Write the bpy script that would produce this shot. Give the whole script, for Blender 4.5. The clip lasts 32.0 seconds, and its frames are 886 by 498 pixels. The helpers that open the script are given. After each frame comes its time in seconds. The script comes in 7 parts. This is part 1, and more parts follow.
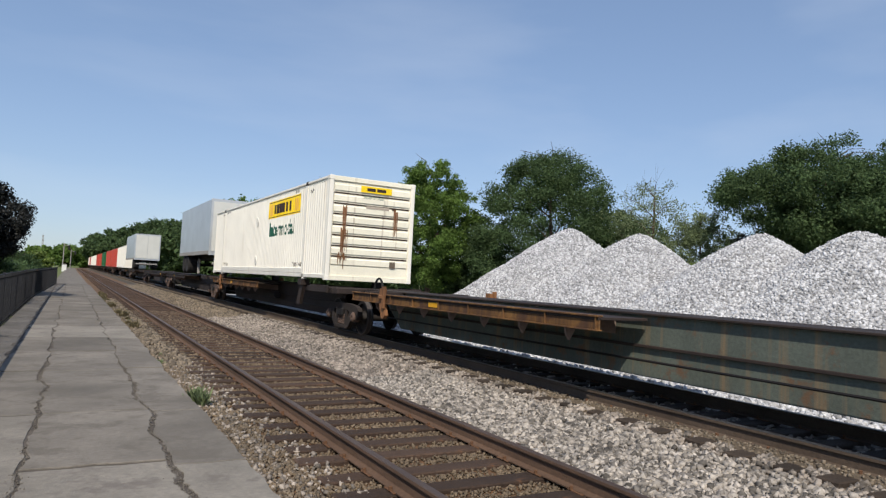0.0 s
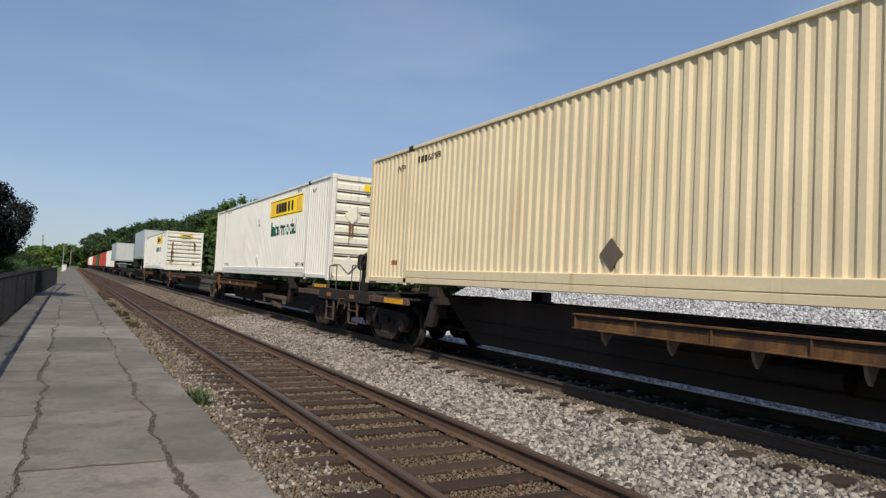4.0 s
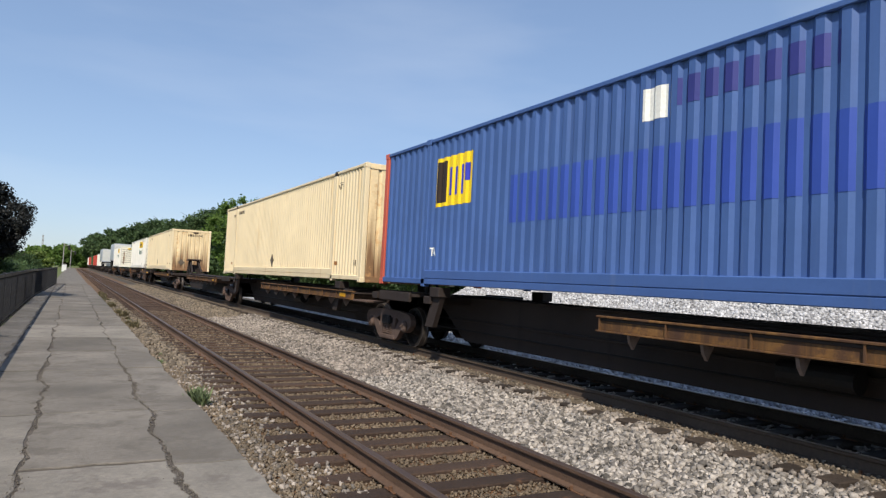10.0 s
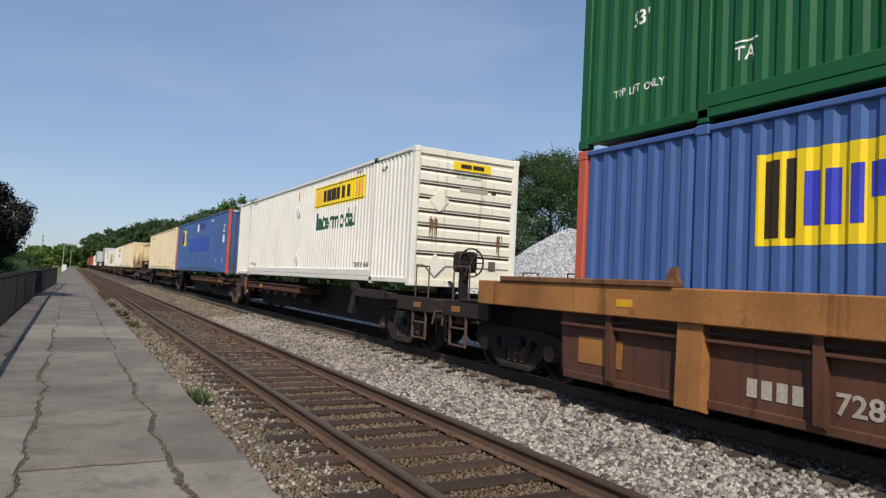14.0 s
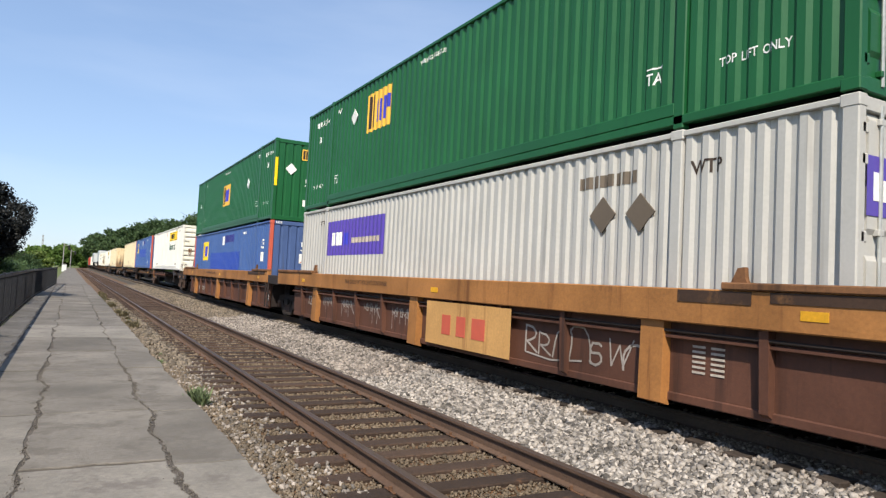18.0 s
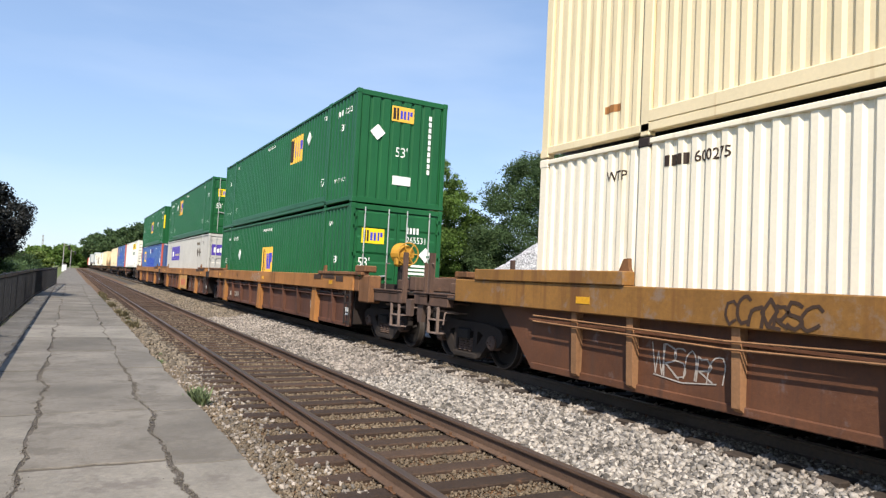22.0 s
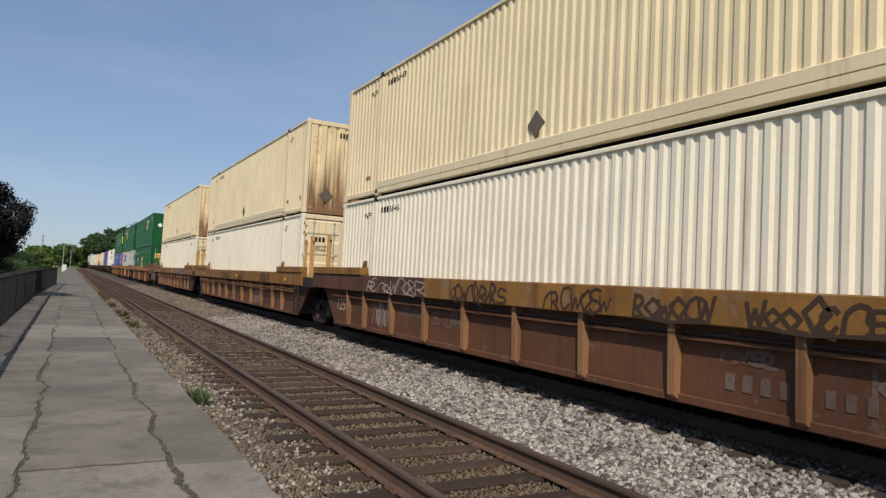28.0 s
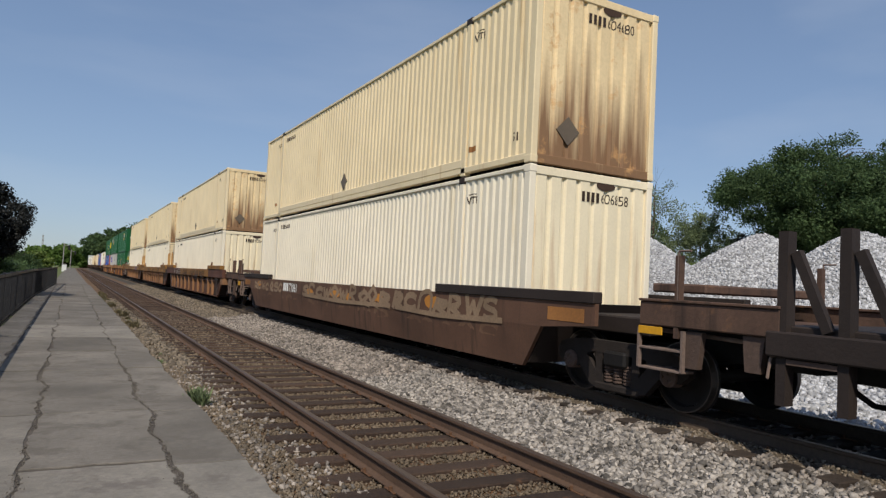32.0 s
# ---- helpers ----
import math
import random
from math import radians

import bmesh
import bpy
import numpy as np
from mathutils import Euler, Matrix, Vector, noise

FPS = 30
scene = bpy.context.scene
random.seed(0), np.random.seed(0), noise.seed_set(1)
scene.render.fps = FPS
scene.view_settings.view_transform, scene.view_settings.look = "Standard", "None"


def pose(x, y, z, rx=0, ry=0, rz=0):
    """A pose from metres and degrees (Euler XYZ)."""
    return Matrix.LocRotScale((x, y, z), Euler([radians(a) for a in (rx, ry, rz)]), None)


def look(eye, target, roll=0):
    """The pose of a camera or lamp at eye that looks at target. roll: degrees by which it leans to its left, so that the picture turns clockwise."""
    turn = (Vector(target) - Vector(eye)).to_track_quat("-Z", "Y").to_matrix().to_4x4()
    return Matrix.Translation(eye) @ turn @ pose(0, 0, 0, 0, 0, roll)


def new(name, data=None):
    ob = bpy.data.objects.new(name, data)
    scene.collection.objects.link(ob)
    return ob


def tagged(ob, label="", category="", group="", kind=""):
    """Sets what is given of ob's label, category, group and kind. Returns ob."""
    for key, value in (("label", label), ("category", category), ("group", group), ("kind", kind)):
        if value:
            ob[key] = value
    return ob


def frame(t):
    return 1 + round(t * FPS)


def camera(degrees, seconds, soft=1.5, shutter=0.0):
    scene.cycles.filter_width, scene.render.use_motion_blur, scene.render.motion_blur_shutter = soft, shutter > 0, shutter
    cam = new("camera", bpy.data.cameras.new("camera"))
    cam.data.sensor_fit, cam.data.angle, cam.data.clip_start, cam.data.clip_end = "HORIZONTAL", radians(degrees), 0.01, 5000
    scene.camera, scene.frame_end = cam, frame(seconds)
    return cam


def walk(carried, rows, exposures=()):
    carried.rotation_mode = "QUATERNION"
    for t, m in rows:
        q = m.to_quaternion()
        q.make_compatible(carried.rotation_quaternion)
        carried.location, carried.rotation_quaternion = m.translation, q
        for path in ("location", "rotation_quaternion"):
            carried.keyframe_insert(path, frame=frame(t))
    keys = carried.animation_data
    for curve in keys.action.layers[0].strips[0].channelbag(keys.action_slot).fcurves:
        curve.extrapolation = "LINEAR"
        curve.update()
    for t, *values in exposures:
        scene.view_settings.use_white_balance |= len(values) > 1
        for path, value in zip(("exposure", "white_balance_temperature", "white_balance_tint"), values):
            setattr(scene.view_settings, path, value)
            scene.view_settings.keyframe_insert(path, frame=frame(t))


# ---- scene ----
cam = camera(67.2, 32.0, soft=1.3)
EYE = (-3.297, 0.0, 1.401)
VIEW = look(EYE, (EYE[0] + 4.853, 8.73, EYE[2] + 0.503), 2.93)
LIGHTNESS = [(0.0, 0.32), (1.0, 0.45), (2.0, 0.18), (3.0, 0.1), (6.0, 0.2), (7.0, 0.46), (8.0, 0.3), (9.0, 0.18), (10.0, 0.45), (11.0, 0.74), (12.0, 0.38), (13.0, 0.12), (14.0, 0.19), (16.5, 0.76), (17.0, 0.84), (18.0, 0.74), (19.0, 0.92), (20.0, 1.1), (21.0, 1.26), (22.0, 0.86), (23.0, 0.38), (24.0, 0.12), (25.0, 0.18), (28.0, 0.05), (30.0, 0.13), (31.0, -0.02), (32.0, -0.02)]
walk(cam, [(0.0, VIEW), (32.0, VIEW)], LIGHTNESS)

# ---- light ----
world = bpy.data.worlds.new("daylight")
scene.world = world
world.use_nodes = True
wn, wl = world.node_tree.nodes, world.node_tree.links
wn.clear()
sky = wn.new("ShaderNodeTexSky")
sky.sky_type = 'NISHITA'
sky.sun_disc = False
sky.sun_elevation, sky.sun_rotation = radians(46.7), radians(214)
sky.air_density, sky.dust_density, sky.ozone_density = 1.0, 0.35, 2.2
tcw = wn.new("ShaderNodeTexCoord")
mapw = wn.new("ShaderNodeMapping")
mapw.inputs["Scale"].default_value = (1.2, 2.6, 7.0)
mapw.inputs["Rotation"].default_value = (0.0, 0.25, 0.6)
cirrus = wn.new("ShaderNodeTexNoise")
cirrus.inputs["Scale"].default_value, cirrus.inputs["Detail"].default_value = 1.3, 5.0
thin = wn.new("ShaderNodeMapRange")
thin.inputs["From Min"].default_value, thin.inputs["From Max"].default_value = 0.48, 0.85
thin.inputs["To Max"].default_value = 0.22
veil = wn.new("ShaderNodeMix")
veil.data_type = 'RGBA'
veil.inputs[7].default_value = (3.6, 3.9, 4.4, 1)
back = wn.new("ShaderNodeBackground")
back.inputs["Strength"].default_value = 0.168
wout = wn.new("ShaderNodeOutputWorld")
wl.new(tcw.outputs["Generated"], mapw.inputs["Vector"])
wl.new(mapw.outputs[0], cirrus.inputs["Vector"])
wl.new(cirrus.outputs[0], thin.inputs["Value"])
wl.new(thin.outputs[0], veil.inputs[0])
tone = wn.new("ShaderNodeMix")
tone.data_type, tone.blend_type = 'RGBA', 'MULTIPLY'
tone.inputs[0].default_value = 1.0
tone.inputs[7].default_value = (0.875, 1.0, 1.22, 1)
soften = wn.new("ShaderNodeGamma")
soften.inputs["Gamma"].default_value = 0.58
wl.new(sky.outputs[0], soften.inputs["Color"])
wl.new(soften.outputs[0], tone.inputs[6])
wl.new(tone.outputs[2], veil.inputs[6])
wl.new(veil.outputs[2], back.inputs["Color"])
wl.new(back.outputs[0], wout.inputs["Surface"])
sun_data = bpy.data.lights.new("sun", 'SUN')
sun_data.energy, sun_data.angle, sun_data.color = 3.9, radians(0.53), (1.0, 0.925, 0.81)
sun = new("sun", sun_data)
sun.matrix_world = look((-75, -111, 142), (0, 0, 0))


# ---- materials ----
def srgb(r, g, b):
    return tuple(((c / 255 + 0.055) / 1.055) ** 2.4 if c > 10 else c / 3295 for c in (r, g, b)) + (1,)


def paint(name, rgb, rough=0.6, metal=0.0, blot=0.25, grain=0.12, scale=1.0, bump=0.15, streak=None, streak_at=0.58, low=0.0, island=0.0, solo=0.0, sheer=0.0, gloss=0.35, spots=None, spot_at=0.62, soft=0.16):
    """A surface with large blotches, fine grain, relief, and if given vertical streaks or spots of another colour."""
    m = bpy.data.materials.new(name)
    m.use_nodes = True
    n, l = m.node_tree.nodes, m.node_tree.links
    p = n["Principled BSDF"]
    tc = n.new("ShaderNodeTexCoord")

    def noise_of(vec, size, detail=4.0, rough_=0.55):
        t = n.new("ShaderNodeTexNoise")
        t.inputs["Scale"].default_value, t.inputs["Detail"].default_value, t.inputs["Roughness"].default_value = size, detail, rough_
        l.new(vec, t.inputs["Vector"])
        return t.outputs[0]

    def ranged(val, a, b, c, d):
        r = n.new("ShaderNodeMapRange")
        for k, v in zip(("From Min", "From Max", "To Min", "To Max"), (a, b, c, d)):
            r.inputs[k].default_value = v
        l.new(val, r.inputs["Value"])
        return r.outputs[0]

    def times(a, b):
        k = n.new("ShaderNodeMath")
        k.operation = 'MULTIPLY'
        l.new(a, k.inputs[0])
        l.new(b, k.inputs[1])
        return k.outputs[0]

    vec = tc.outputs["Object"]
    big = noise_of(vec, 0.9 * scale)
    fine = noise_of(vec, 24.0 * scale, 6.0, 0.65)
    value = times(ranged(big, 0.3, 0.7, 1 - blot, 1 + blot * 0.7), ranged(fine, 0.25, 0.75, 1 - grain, 1 + grain))
    if island:
        g = n.new("ShaderNodeNewGeometry")
        value = times(value, ranged(g.outputs["Random Per Island"], 0, 1, 1 - island, 1 + island))
    if solo:
        oi = n.new("ShaderNodeObjectInfo")
        value = times(value, ranged(oi.outputs["Random"], 0, 1, 1 - solo, 1 + solo))
    base = n.new("ShaderNodeMix")
    base.data_type, base.blend_type = 'RGBA', 'MULTIPLY'
    base.inputs[0].default_value = 1.0
    base.inputs[6].default_value = rgb
    l.new(value, base.inputs[7])
    colour = base.outputs[2]

    def over(colour, fac, tint):
        mx = n.new("ShaderNodeMix")
        mx.data_type = 'RGBA'
        l.new(fac, mx.inputs[0])
        l.new(colour, mx.inputs[6])
        mx.inputs[7].default_value = tint
        return mx.outputs[2]

    if streak:
        mp = n.new("ShaderNodeMapping")
        mp.inputs["Scale"].default_value = (5.0 * scale, 5.0 * scale, 0.28 * scale)
        l.new(vec, mp.inputs["Vector"])
        s = noise_of(mp.outputs[0], 1.0, 4.0, 0.6)
        if low:
            xyz = n.new("ShaderNodeSeparateXYZ")
            l.new(vec, xyz.inputs[0])
            add = n.new("ShaderNodeMath")
            add.operation = 'ADD'
            l.new(s, add.inputs[0])
            l.new(ranged(xyz.outputs[2], 0.0, 2.6, low, -low), add.inputs[1])
            s = add.outputs[0]
        colour = over(colour, ranged(s, streak_at, streak_at + soft, 0.0, 0.85), streak)
    if spots:
        s = noise_of(vec, 3.1 * scale, 6.0, 0.7)
        colour = over(colour, ranged(s, spot_at, spot_at + 0.1, 0.0, 0.8), spots)
    l.new(colour, p.inputs["Base Color"])
    p.inputs["Metallic"].default_value = metal
    p.inputs["Specular IOR Level"].default_value = gloss
    l.new(ranged(fine, 0.2, 0.8, max(rough - 0.12, 0.05), min(rough + 0.12, 1)), p.inputs["Roughness"])
    if bump:
        b = n.new("ShaderNodeBump")
        b.inputs["Strength"].default_value, b.inputs["Distance"].default_value = bump, 0.02
        l.new(fine, b.inputs["Height"])
        l.new(b.outputs[0], p.inputs["Normal"])
    if sheer:
        tr = n.new("ShaderNodeBsdfTranslucent")
        l.new(colour, tr.inputs["Color"])
        mix = n.new("ShaderNodeMixShader")
        mix.inputs[0].default_value = sheer
        l.new(p.outputs[0], mix.inputs[1])
        l.new(tr.outputs[0], mix.inputs[2])
        l.new(mix.outputs[0], n["Material Output"].inputs["Surface"])
    return m


M = {
    "grass": paint("dry_grass", srgb(96, 104, 52), 0.9, blot=0.5, grain=0.5, scale=0.3, bump=0.6, spots=srgb(126, 112, 78)),
    "soil": paint("cinder_soil", srgb(98, 76, 55), 0.95, blot=0.35, grain=0.5, bump=0.9, spots=srgb(116, 80, 50), spot_at=0.52),
    "bed": paint("ballast_bed", srgb(70, 64, 57), 0.95, blot=0.2, grain=0.6, bump=1.0),
    "stone": paint("limestone_ballast", srgb(139, 132, 124), 0.85, blot=0.2, grain=0.4, island=0.74, bump=0.3),
    "stone_mid": paint("weathered_ballast", srgb(132, 123, 114), 0.88, blot=0.22, grain=0.35, island=0.65, bump=0.3),
    "stone_fine": paint("brown_fine_gravel", srgb(106, 92, 75), 0.9, blot=0.25, grain=0.3, island=0.35, bump=0.3),
    "dirt": paint("dusty_shoulder_dirt", srgb(96, 84, 70), 0.95, blot=0.25, grain=0.5, bump=0.9, spots=srgb(106, 92, 72)),
    "rail_dusty": paint("dusty_rail_web", srgb(80, 67, 56), 0.85, blot=0.25, grain=0.3, bump=0.4),
    "stone_brown": paint("dusty_ballast", srgb(110, 99, 85), 0.9, blot=0.2, grain=0.25, island=0.5, bump=0.3),
    "pile": paint("crushed_limestone", srgb(172, 172, 174), 0.85, blot=0.1, grain=0.25, island=0.45, bump=0.3),
    "pile_bed": paint("crushed_limestone_bulk", srgb(142, 142, 143), 0.9, blot=0.12, grain=0.7, scale=0.8, bump=1.0),
    "tie": paint("weathered_sleeper", srgb(66, 51, 41), 0.9, blot=0.35, grain=0.45, solo=0.35, bump=0.8, spots=srgb(98, 68, 46)),
    "tie_dark": paint("creosoted_sleeper", srgb(54, 45, 38), 0.9, blot=0.3, grain=0.4, solo=0.3, bump=0.7),
    "rail": paint("rusty_rail_web", srgb(90, 70, 56), 0.8, blot=0.2, grain=0.3, bump=0.4),
    "rail_head": paint("worn_rail_head", srgb(88, 74, 65), 0.5, metal=0.4, blot=0.15, grain=0.15, bump=0.1),
    "rail_bright": paint("polished_rail_head", srgb(120, 116, 110), 0.42, metal=1.0, blot=0.1, grain=0.1, bump=0.05),
    "plate": paint("rusty_tie_plate", srgb(98, 70, 50), 0.85, blot=0.3, grain=0.3, bump=0.4),
    "slab": paint("old_concrete", srgb(111, 105, 97), 0.9, blot=0.34, grain=0.22, scale=0.9, solo=0.16, bump=0.5, spots=srgb(97, 91, 83), spot_at=0.5),
    "slab_pale": paint("paler_concrete", srgb(128, 122, 113), 0.9, blot=0.28, grain=0.22, scale=0.9, solo=0.08, bump=0.5, spots=srgb(104, 97, 91), spot_at=0.54),
    "crack": paint("dirt_joint", srgb(84, 77, 70), 0.95, blot=0.35, grain=0.4, scale=2.5, bump=0.6, spots=srgb(92, 84, 76), spot_at=0.5),
    "cream": paint("cream_container_paint", srgb(227, 208, 170), 0.5, blot=0.08, grain=0.05, streak=srgb(196, 160, 104), streak_at=0.60, bump=0.05),
    "cream_rust": paint("rust_streaked_cream_paint", srgb(228, 204, 160), 0.6, blot=0.15, grain=0.1, scale=0.7, streak=srgb(102, 60, 31), streak_at=0.405, low=0.31, soft=0.32, bump=0.08, spots=srgb(196, 150, 98), spot_at=0.58),
    "ivory_end": paint("rust_run_ivory_paint", srgb(234, 220, 188), 0.5, blot=0.1, grain=0.06, streak=srgb(170, 122, 76), streak_at=0.55, low=0.12, soft=0.3, bump=0.05),
    "ivory": paint("ivory_container_paint", srgb(235, 224, 201), 0.5, blot=0.07, grain=0.05, streak=srgb(206, 186, 146), streak_at=0.60, bump=0.05),
    "white": paint("white_container_paint", srgb(232, 227, 215), 0.45, blot=0.07, grain=0.05, streak=srgb(192, 178, 156), streak_at=0.61, bump=0.05),
    "white_rust": paint("white_paint_with_rust_runs", srgb(232, 226, 206), 0.5, blot=0.1, grain=0.08, streak=srgb(120, 82, 52), streak_at=0.62, bump=0.08),
    "blue_end": paint("grimy_blue_container_paint", srgb(70, 90, 132), 0.55, blot=0.2, grain=0.1, streak=srgb(72, 68, 66), streak_at=0.6, low=0.22, bump=0.06),
    "blue": paint("faded_blue_container_paint", srgb(68, 96, 150), 0.5, blot=0.12, grain=0.06, streak=srgb(84, 104, 146), streak_at=0.6, bump=0.05),
    "indigo": paint("dark_indigo_patch", srgb(52, 56, 124), 0.5, blot=0.12, grain=0.06, bump=0.04),
    "royal": paint("fresh_blue_patch", srgb(50, 76, 160), 0.45, blot=0.1, grain=0.04, bump=0.04),
    "coral": paint("coral_red_post_paint", srgb(194, 91, 70), 0.55, blot=0.16, grain=0.1, spots=srgb(120, 78, 66), spot_at=0.66, bump=0.05),
    "green": paint("green_container_paint", srgb(26, 87, 47), 0.45, blot=0.12, grain=0.06, streak=srgb(20, 74, 43), streak_at=0.6, bump=0.05),
    "grey": paint("pale_grey_container_paint", srgb(180, 177, 170), 0.5, blot=0.08, grain=0.06, streak=srgb(150, 146, 138), streak_at=0.6, bump=0.05),
    "purple": paint("purple_sign_film", srgb(84, 66, 156), 0.4, blot=0.06, grain=0.04, bump=0.03),
    "yellow": paint("yellow_sign_film", srgb(240, 204, 28), 0.45, blot=0.06, grain=0.04, bump=0.03),
    "ochre": paint("yellow_ochre_film", srgb(226, 176, 66), 0.5, blot=0.06, grain=0.04, bump=0.03),
    "ink": paint("dark_ink_and_groove_shade", srgb(54, 40, 30), 0.6, bump=0.03),
    "bottle": paint("dark_green_ink", srgb(30, 84, 66), 0.5, bump=0.03),
    "violet": paint("blue_violet_ink", srgb(58, 62, 178), 0.5, bump=0.03),
    "chalk": paint("white_marking_paint", srgb(232, 230, 222), 0.6, blot=0.1, grain=0.15, bump=0.05),
    "faded": paint("faded_marking_paint", srgb(172, 160, 146), 0.8, blot=0.3, grain=0.3, bump=0.05),
    "tag_rust": paint("faded_rust_spray_paint", srgb(113, 85, 65), 0.8, blot=0.3, grain=0.3, bump=0.03),
    "tag_orange": paint("orange_spray_paint", srgb(186, 124, 52), 0.7, blot=0.25, grain=0.2, bump=0.03),
    "tag_tan": paint("pale_tan_spray_paint", srgb(138, 115, 91), 0.7, blot=0.3, grain=0.3, bump=0.03),
    "tag_pale": paint("pale_spray_paint", srgb(168, 158, 148), 0.7, blot=0.3, grain=0.3, bump=0.03),
    "tag_worn": paint("scrubbed_spray_paint", srgb(112, 92, 82), 0.8, blot=0.4, grain=0.35, bump=0.03, spots=srgb(92, 64, 50), spot_at=0.5),
    "ochre_worn": paint("worn_yellow_stencil", srgb(138, 98, 42), 0.8, blot=0.3, grain=0.3, bump=0.03, spots=srgb(92, 64, 48), spot_at=0.55),
    "tag_dark": paint("dark_spray_paint", srgb(66, 48, 36), 0.7, blot=0.2, grain=0.2, bump=0.03),
    "placard": paint("grey_placard", srgb(102, 90, 76), 0.6, blot=0.15, grain=0.1, bump=0.05),
    "red": paint("red_container_paint", srgb(176, 62, 46), 0.5, blot=0.12, grain=0.06, bump=0.05),
    "trailer": paint("grey_trailer_skin", srgb(178, 182, 186), 0.35, metal=0.3, blot=0.1, grain=0.05, bump=0.04),
    "door_grey": paint("pale_trailer_door", srgb(196, 196, 190), 0.5, blot=0.08, grain=0.05, bump=0.04),
    "brown": paint("oxide_brown_car_paint", srgb(90, 58, 44), 0.7, blot=0.28, grain=0.18, streak=srgb(58, 39, 31), streak_at=0.54, bump=0.2, spots=srgb(116, 76, 50), spot_at=0.66),
    "orange": paint("weathered_ochre_car_paint", srgb(158, 107, 58), 0.7, blot=0.32, grain=0.2, streak=srgb(96, 58, 30), streak_at=0.57, bump=0.2, spots=srgb(104, 68, 40)),
    "mustard": paint("mustard_car_paint", srgb(136, 96, 46), 0.7, blot=0.3, grain=0.2, scale=0.8, streak=srgb(104, 68, 38), streak_at=0.53, bump=0.2, spots=srgb(128, 108, 92), spot_at=0.56),
    "sill": paint("grimy_spine_steel", srgb(47, 38, 34), 0.75, blot=0.3, grain=0.25, streak=srgb(40, 32, 28), streak_at=0.56, bump=0.3),
    "tan": paint("rubbed_tan_steel", srgb(140, 102, 70), 0.75, blot=0.3, grain=0.2, streak=srgb(96, 62, 40), streak_at=0.56, bump=0.2),
    "sill_green": paint("worn_green_over_steel", srgb(84, 90, 82), 0.75, blot=0.3, grain=0.25, streak=srgb(124, 104, 78), streak_at=0.53, bump=0.3, spots=srgb(104, 76, 54), spot_at=0.56),
    "fec": paint("dark_brown_well_paint", srgb(97, 70, 54), 0.75, blot=0.3, grain=0.2, streak=srgb(60, 44, 34), streak_at=0.55, bump=0.2),
    # the bogie frames' steel again, darkened to carry shade in its colour
    "truck_shade": paint("shaded_cast_steel", srgb(44, 37, 33), 0.9, blot=0.3, grain=0.25, bump=0.4),
    "panel_tan": paint("sun_bleached_ochre_panel", srgb(192, 146, 88), 0.7, blot=0.2, grain=0.15, streak=srgb(138, 92, 52), streak_at=0.58, bump=0.15),
    "truck": paint("dusty_cast_steel", srgb(90, 73, 64), 0.85, blot=0.3, grain=0.25, bump=0.4),
    "runway": paint("rusted_ochre_beam", srgb(112, 80, 44), 0.75, blot=0.4, grain=0.25, streak=srgb(70, 48, 33), streak_at=0.46, bump=0.25, spots=srgb(72, 50, 38), spot_at=0.48),
    "lever": paint("dusty_and_sunlit_steel", srgb(126, 108, 98), 0.9, blot=0.3, grain=0.25, bump=0.4),
    "black": paint("oily_black_steel", srgb(24, 21, 20), 0.7, blot=0.3, grain=0.2, bump=0.3),
    "wheel": paint("dull_wheel_steel", srgb(34, 29, 26), 0.75, metal=0.1, blot=0.25, grain=0.2, bump=0.2),
    "tread": paint("bright_wheel_tread", srgb(96, 88, 82), 0.45, metal=0.6, blot=0.1, grain=0.1, bump=0.05),
    "steel": paint("galvanised_rod", srgb(196, 196, 190), 0.45, metal=0.6, blot=0.1, grain=0.1, bump=0.05),
    "rubber": paint("tyre_rubber", srgb(40, 38, 37), 0.85, blot=0.2, grain=0.2, bump=0.2),
    "reflex": paint("amber_reflector_film", srgb(214, 156, 36), 0.4, blot=0.25, grain=0.15, bump=0.05, spots=srgb(150, 104, 40), spot_at=0.6),
    "bark": paint("tree_bark", srgb(84, 70, 58), 0.95, blot=0.3, grain=0.4, bump=0.9),
    "leaf": paint("green_leaves", srgb(98, 122, 60), 0.6, blot=0.3, grain=0.1, scale=0.5, island=0.32, bump=0, sheer=0.4, gloss=0.12),
    "leaf_dark": paint("dark_green_leaves", srgb(80, 99, 64), 0.6, blot=0.35, grain=0.1, scale=0.4, island=0.32, bump=0, sheer=0.42, gloss=0.12),
    "leaf_dull": paint("grey_green_leaves", srgb(116, 128, 92), 0.7, blot=0.3, grain=0.1, scale=0.5, island=0.35, bump=0, sheer=0.35, gloss=0.12),
    "leaf_plum": paint("plum_and_shade_dark_leaves", srgb(38, 40, 38), 0.6, blot=0.3, grain=0.1, scale=0.5, island=0.5, bump=0, sheer=0.2),
    "tag_violet": paint("faded_violet_spray_paint", srgb(92, 88, 142), 0.7, blot=0.25, grain=0.2, bump=0.03),
    "grass_dry": paint("dry_grass_blades", srgb(130, 121, 94), 0.8, blot=0.3, grain=0.15, bump=0, sheer=0.3, gloss=0.12),
    "leaf_lime": paint("lime_green_leaves", srgb(108, 126, 58), 0.6, blot=0.3, grain=0.1, scale=0.5, island=0.35, bump=0, sheer=0.3),
    "fence": paint("black_fence_enamel", srgb(38, 38, 41), 0.5, blot=0.2, grain=0.2, bump=0.1),
    "pole": paint("grey_pole", srgb(150, 146, 140), 0.7, blot=0.15, grain=0.15, bump=0.2),
    "plaster": paint("white_cabinet_paint", srgb(220, 220, 216), 0.6, blot=0.08, grain=0.05, bump=0.05),
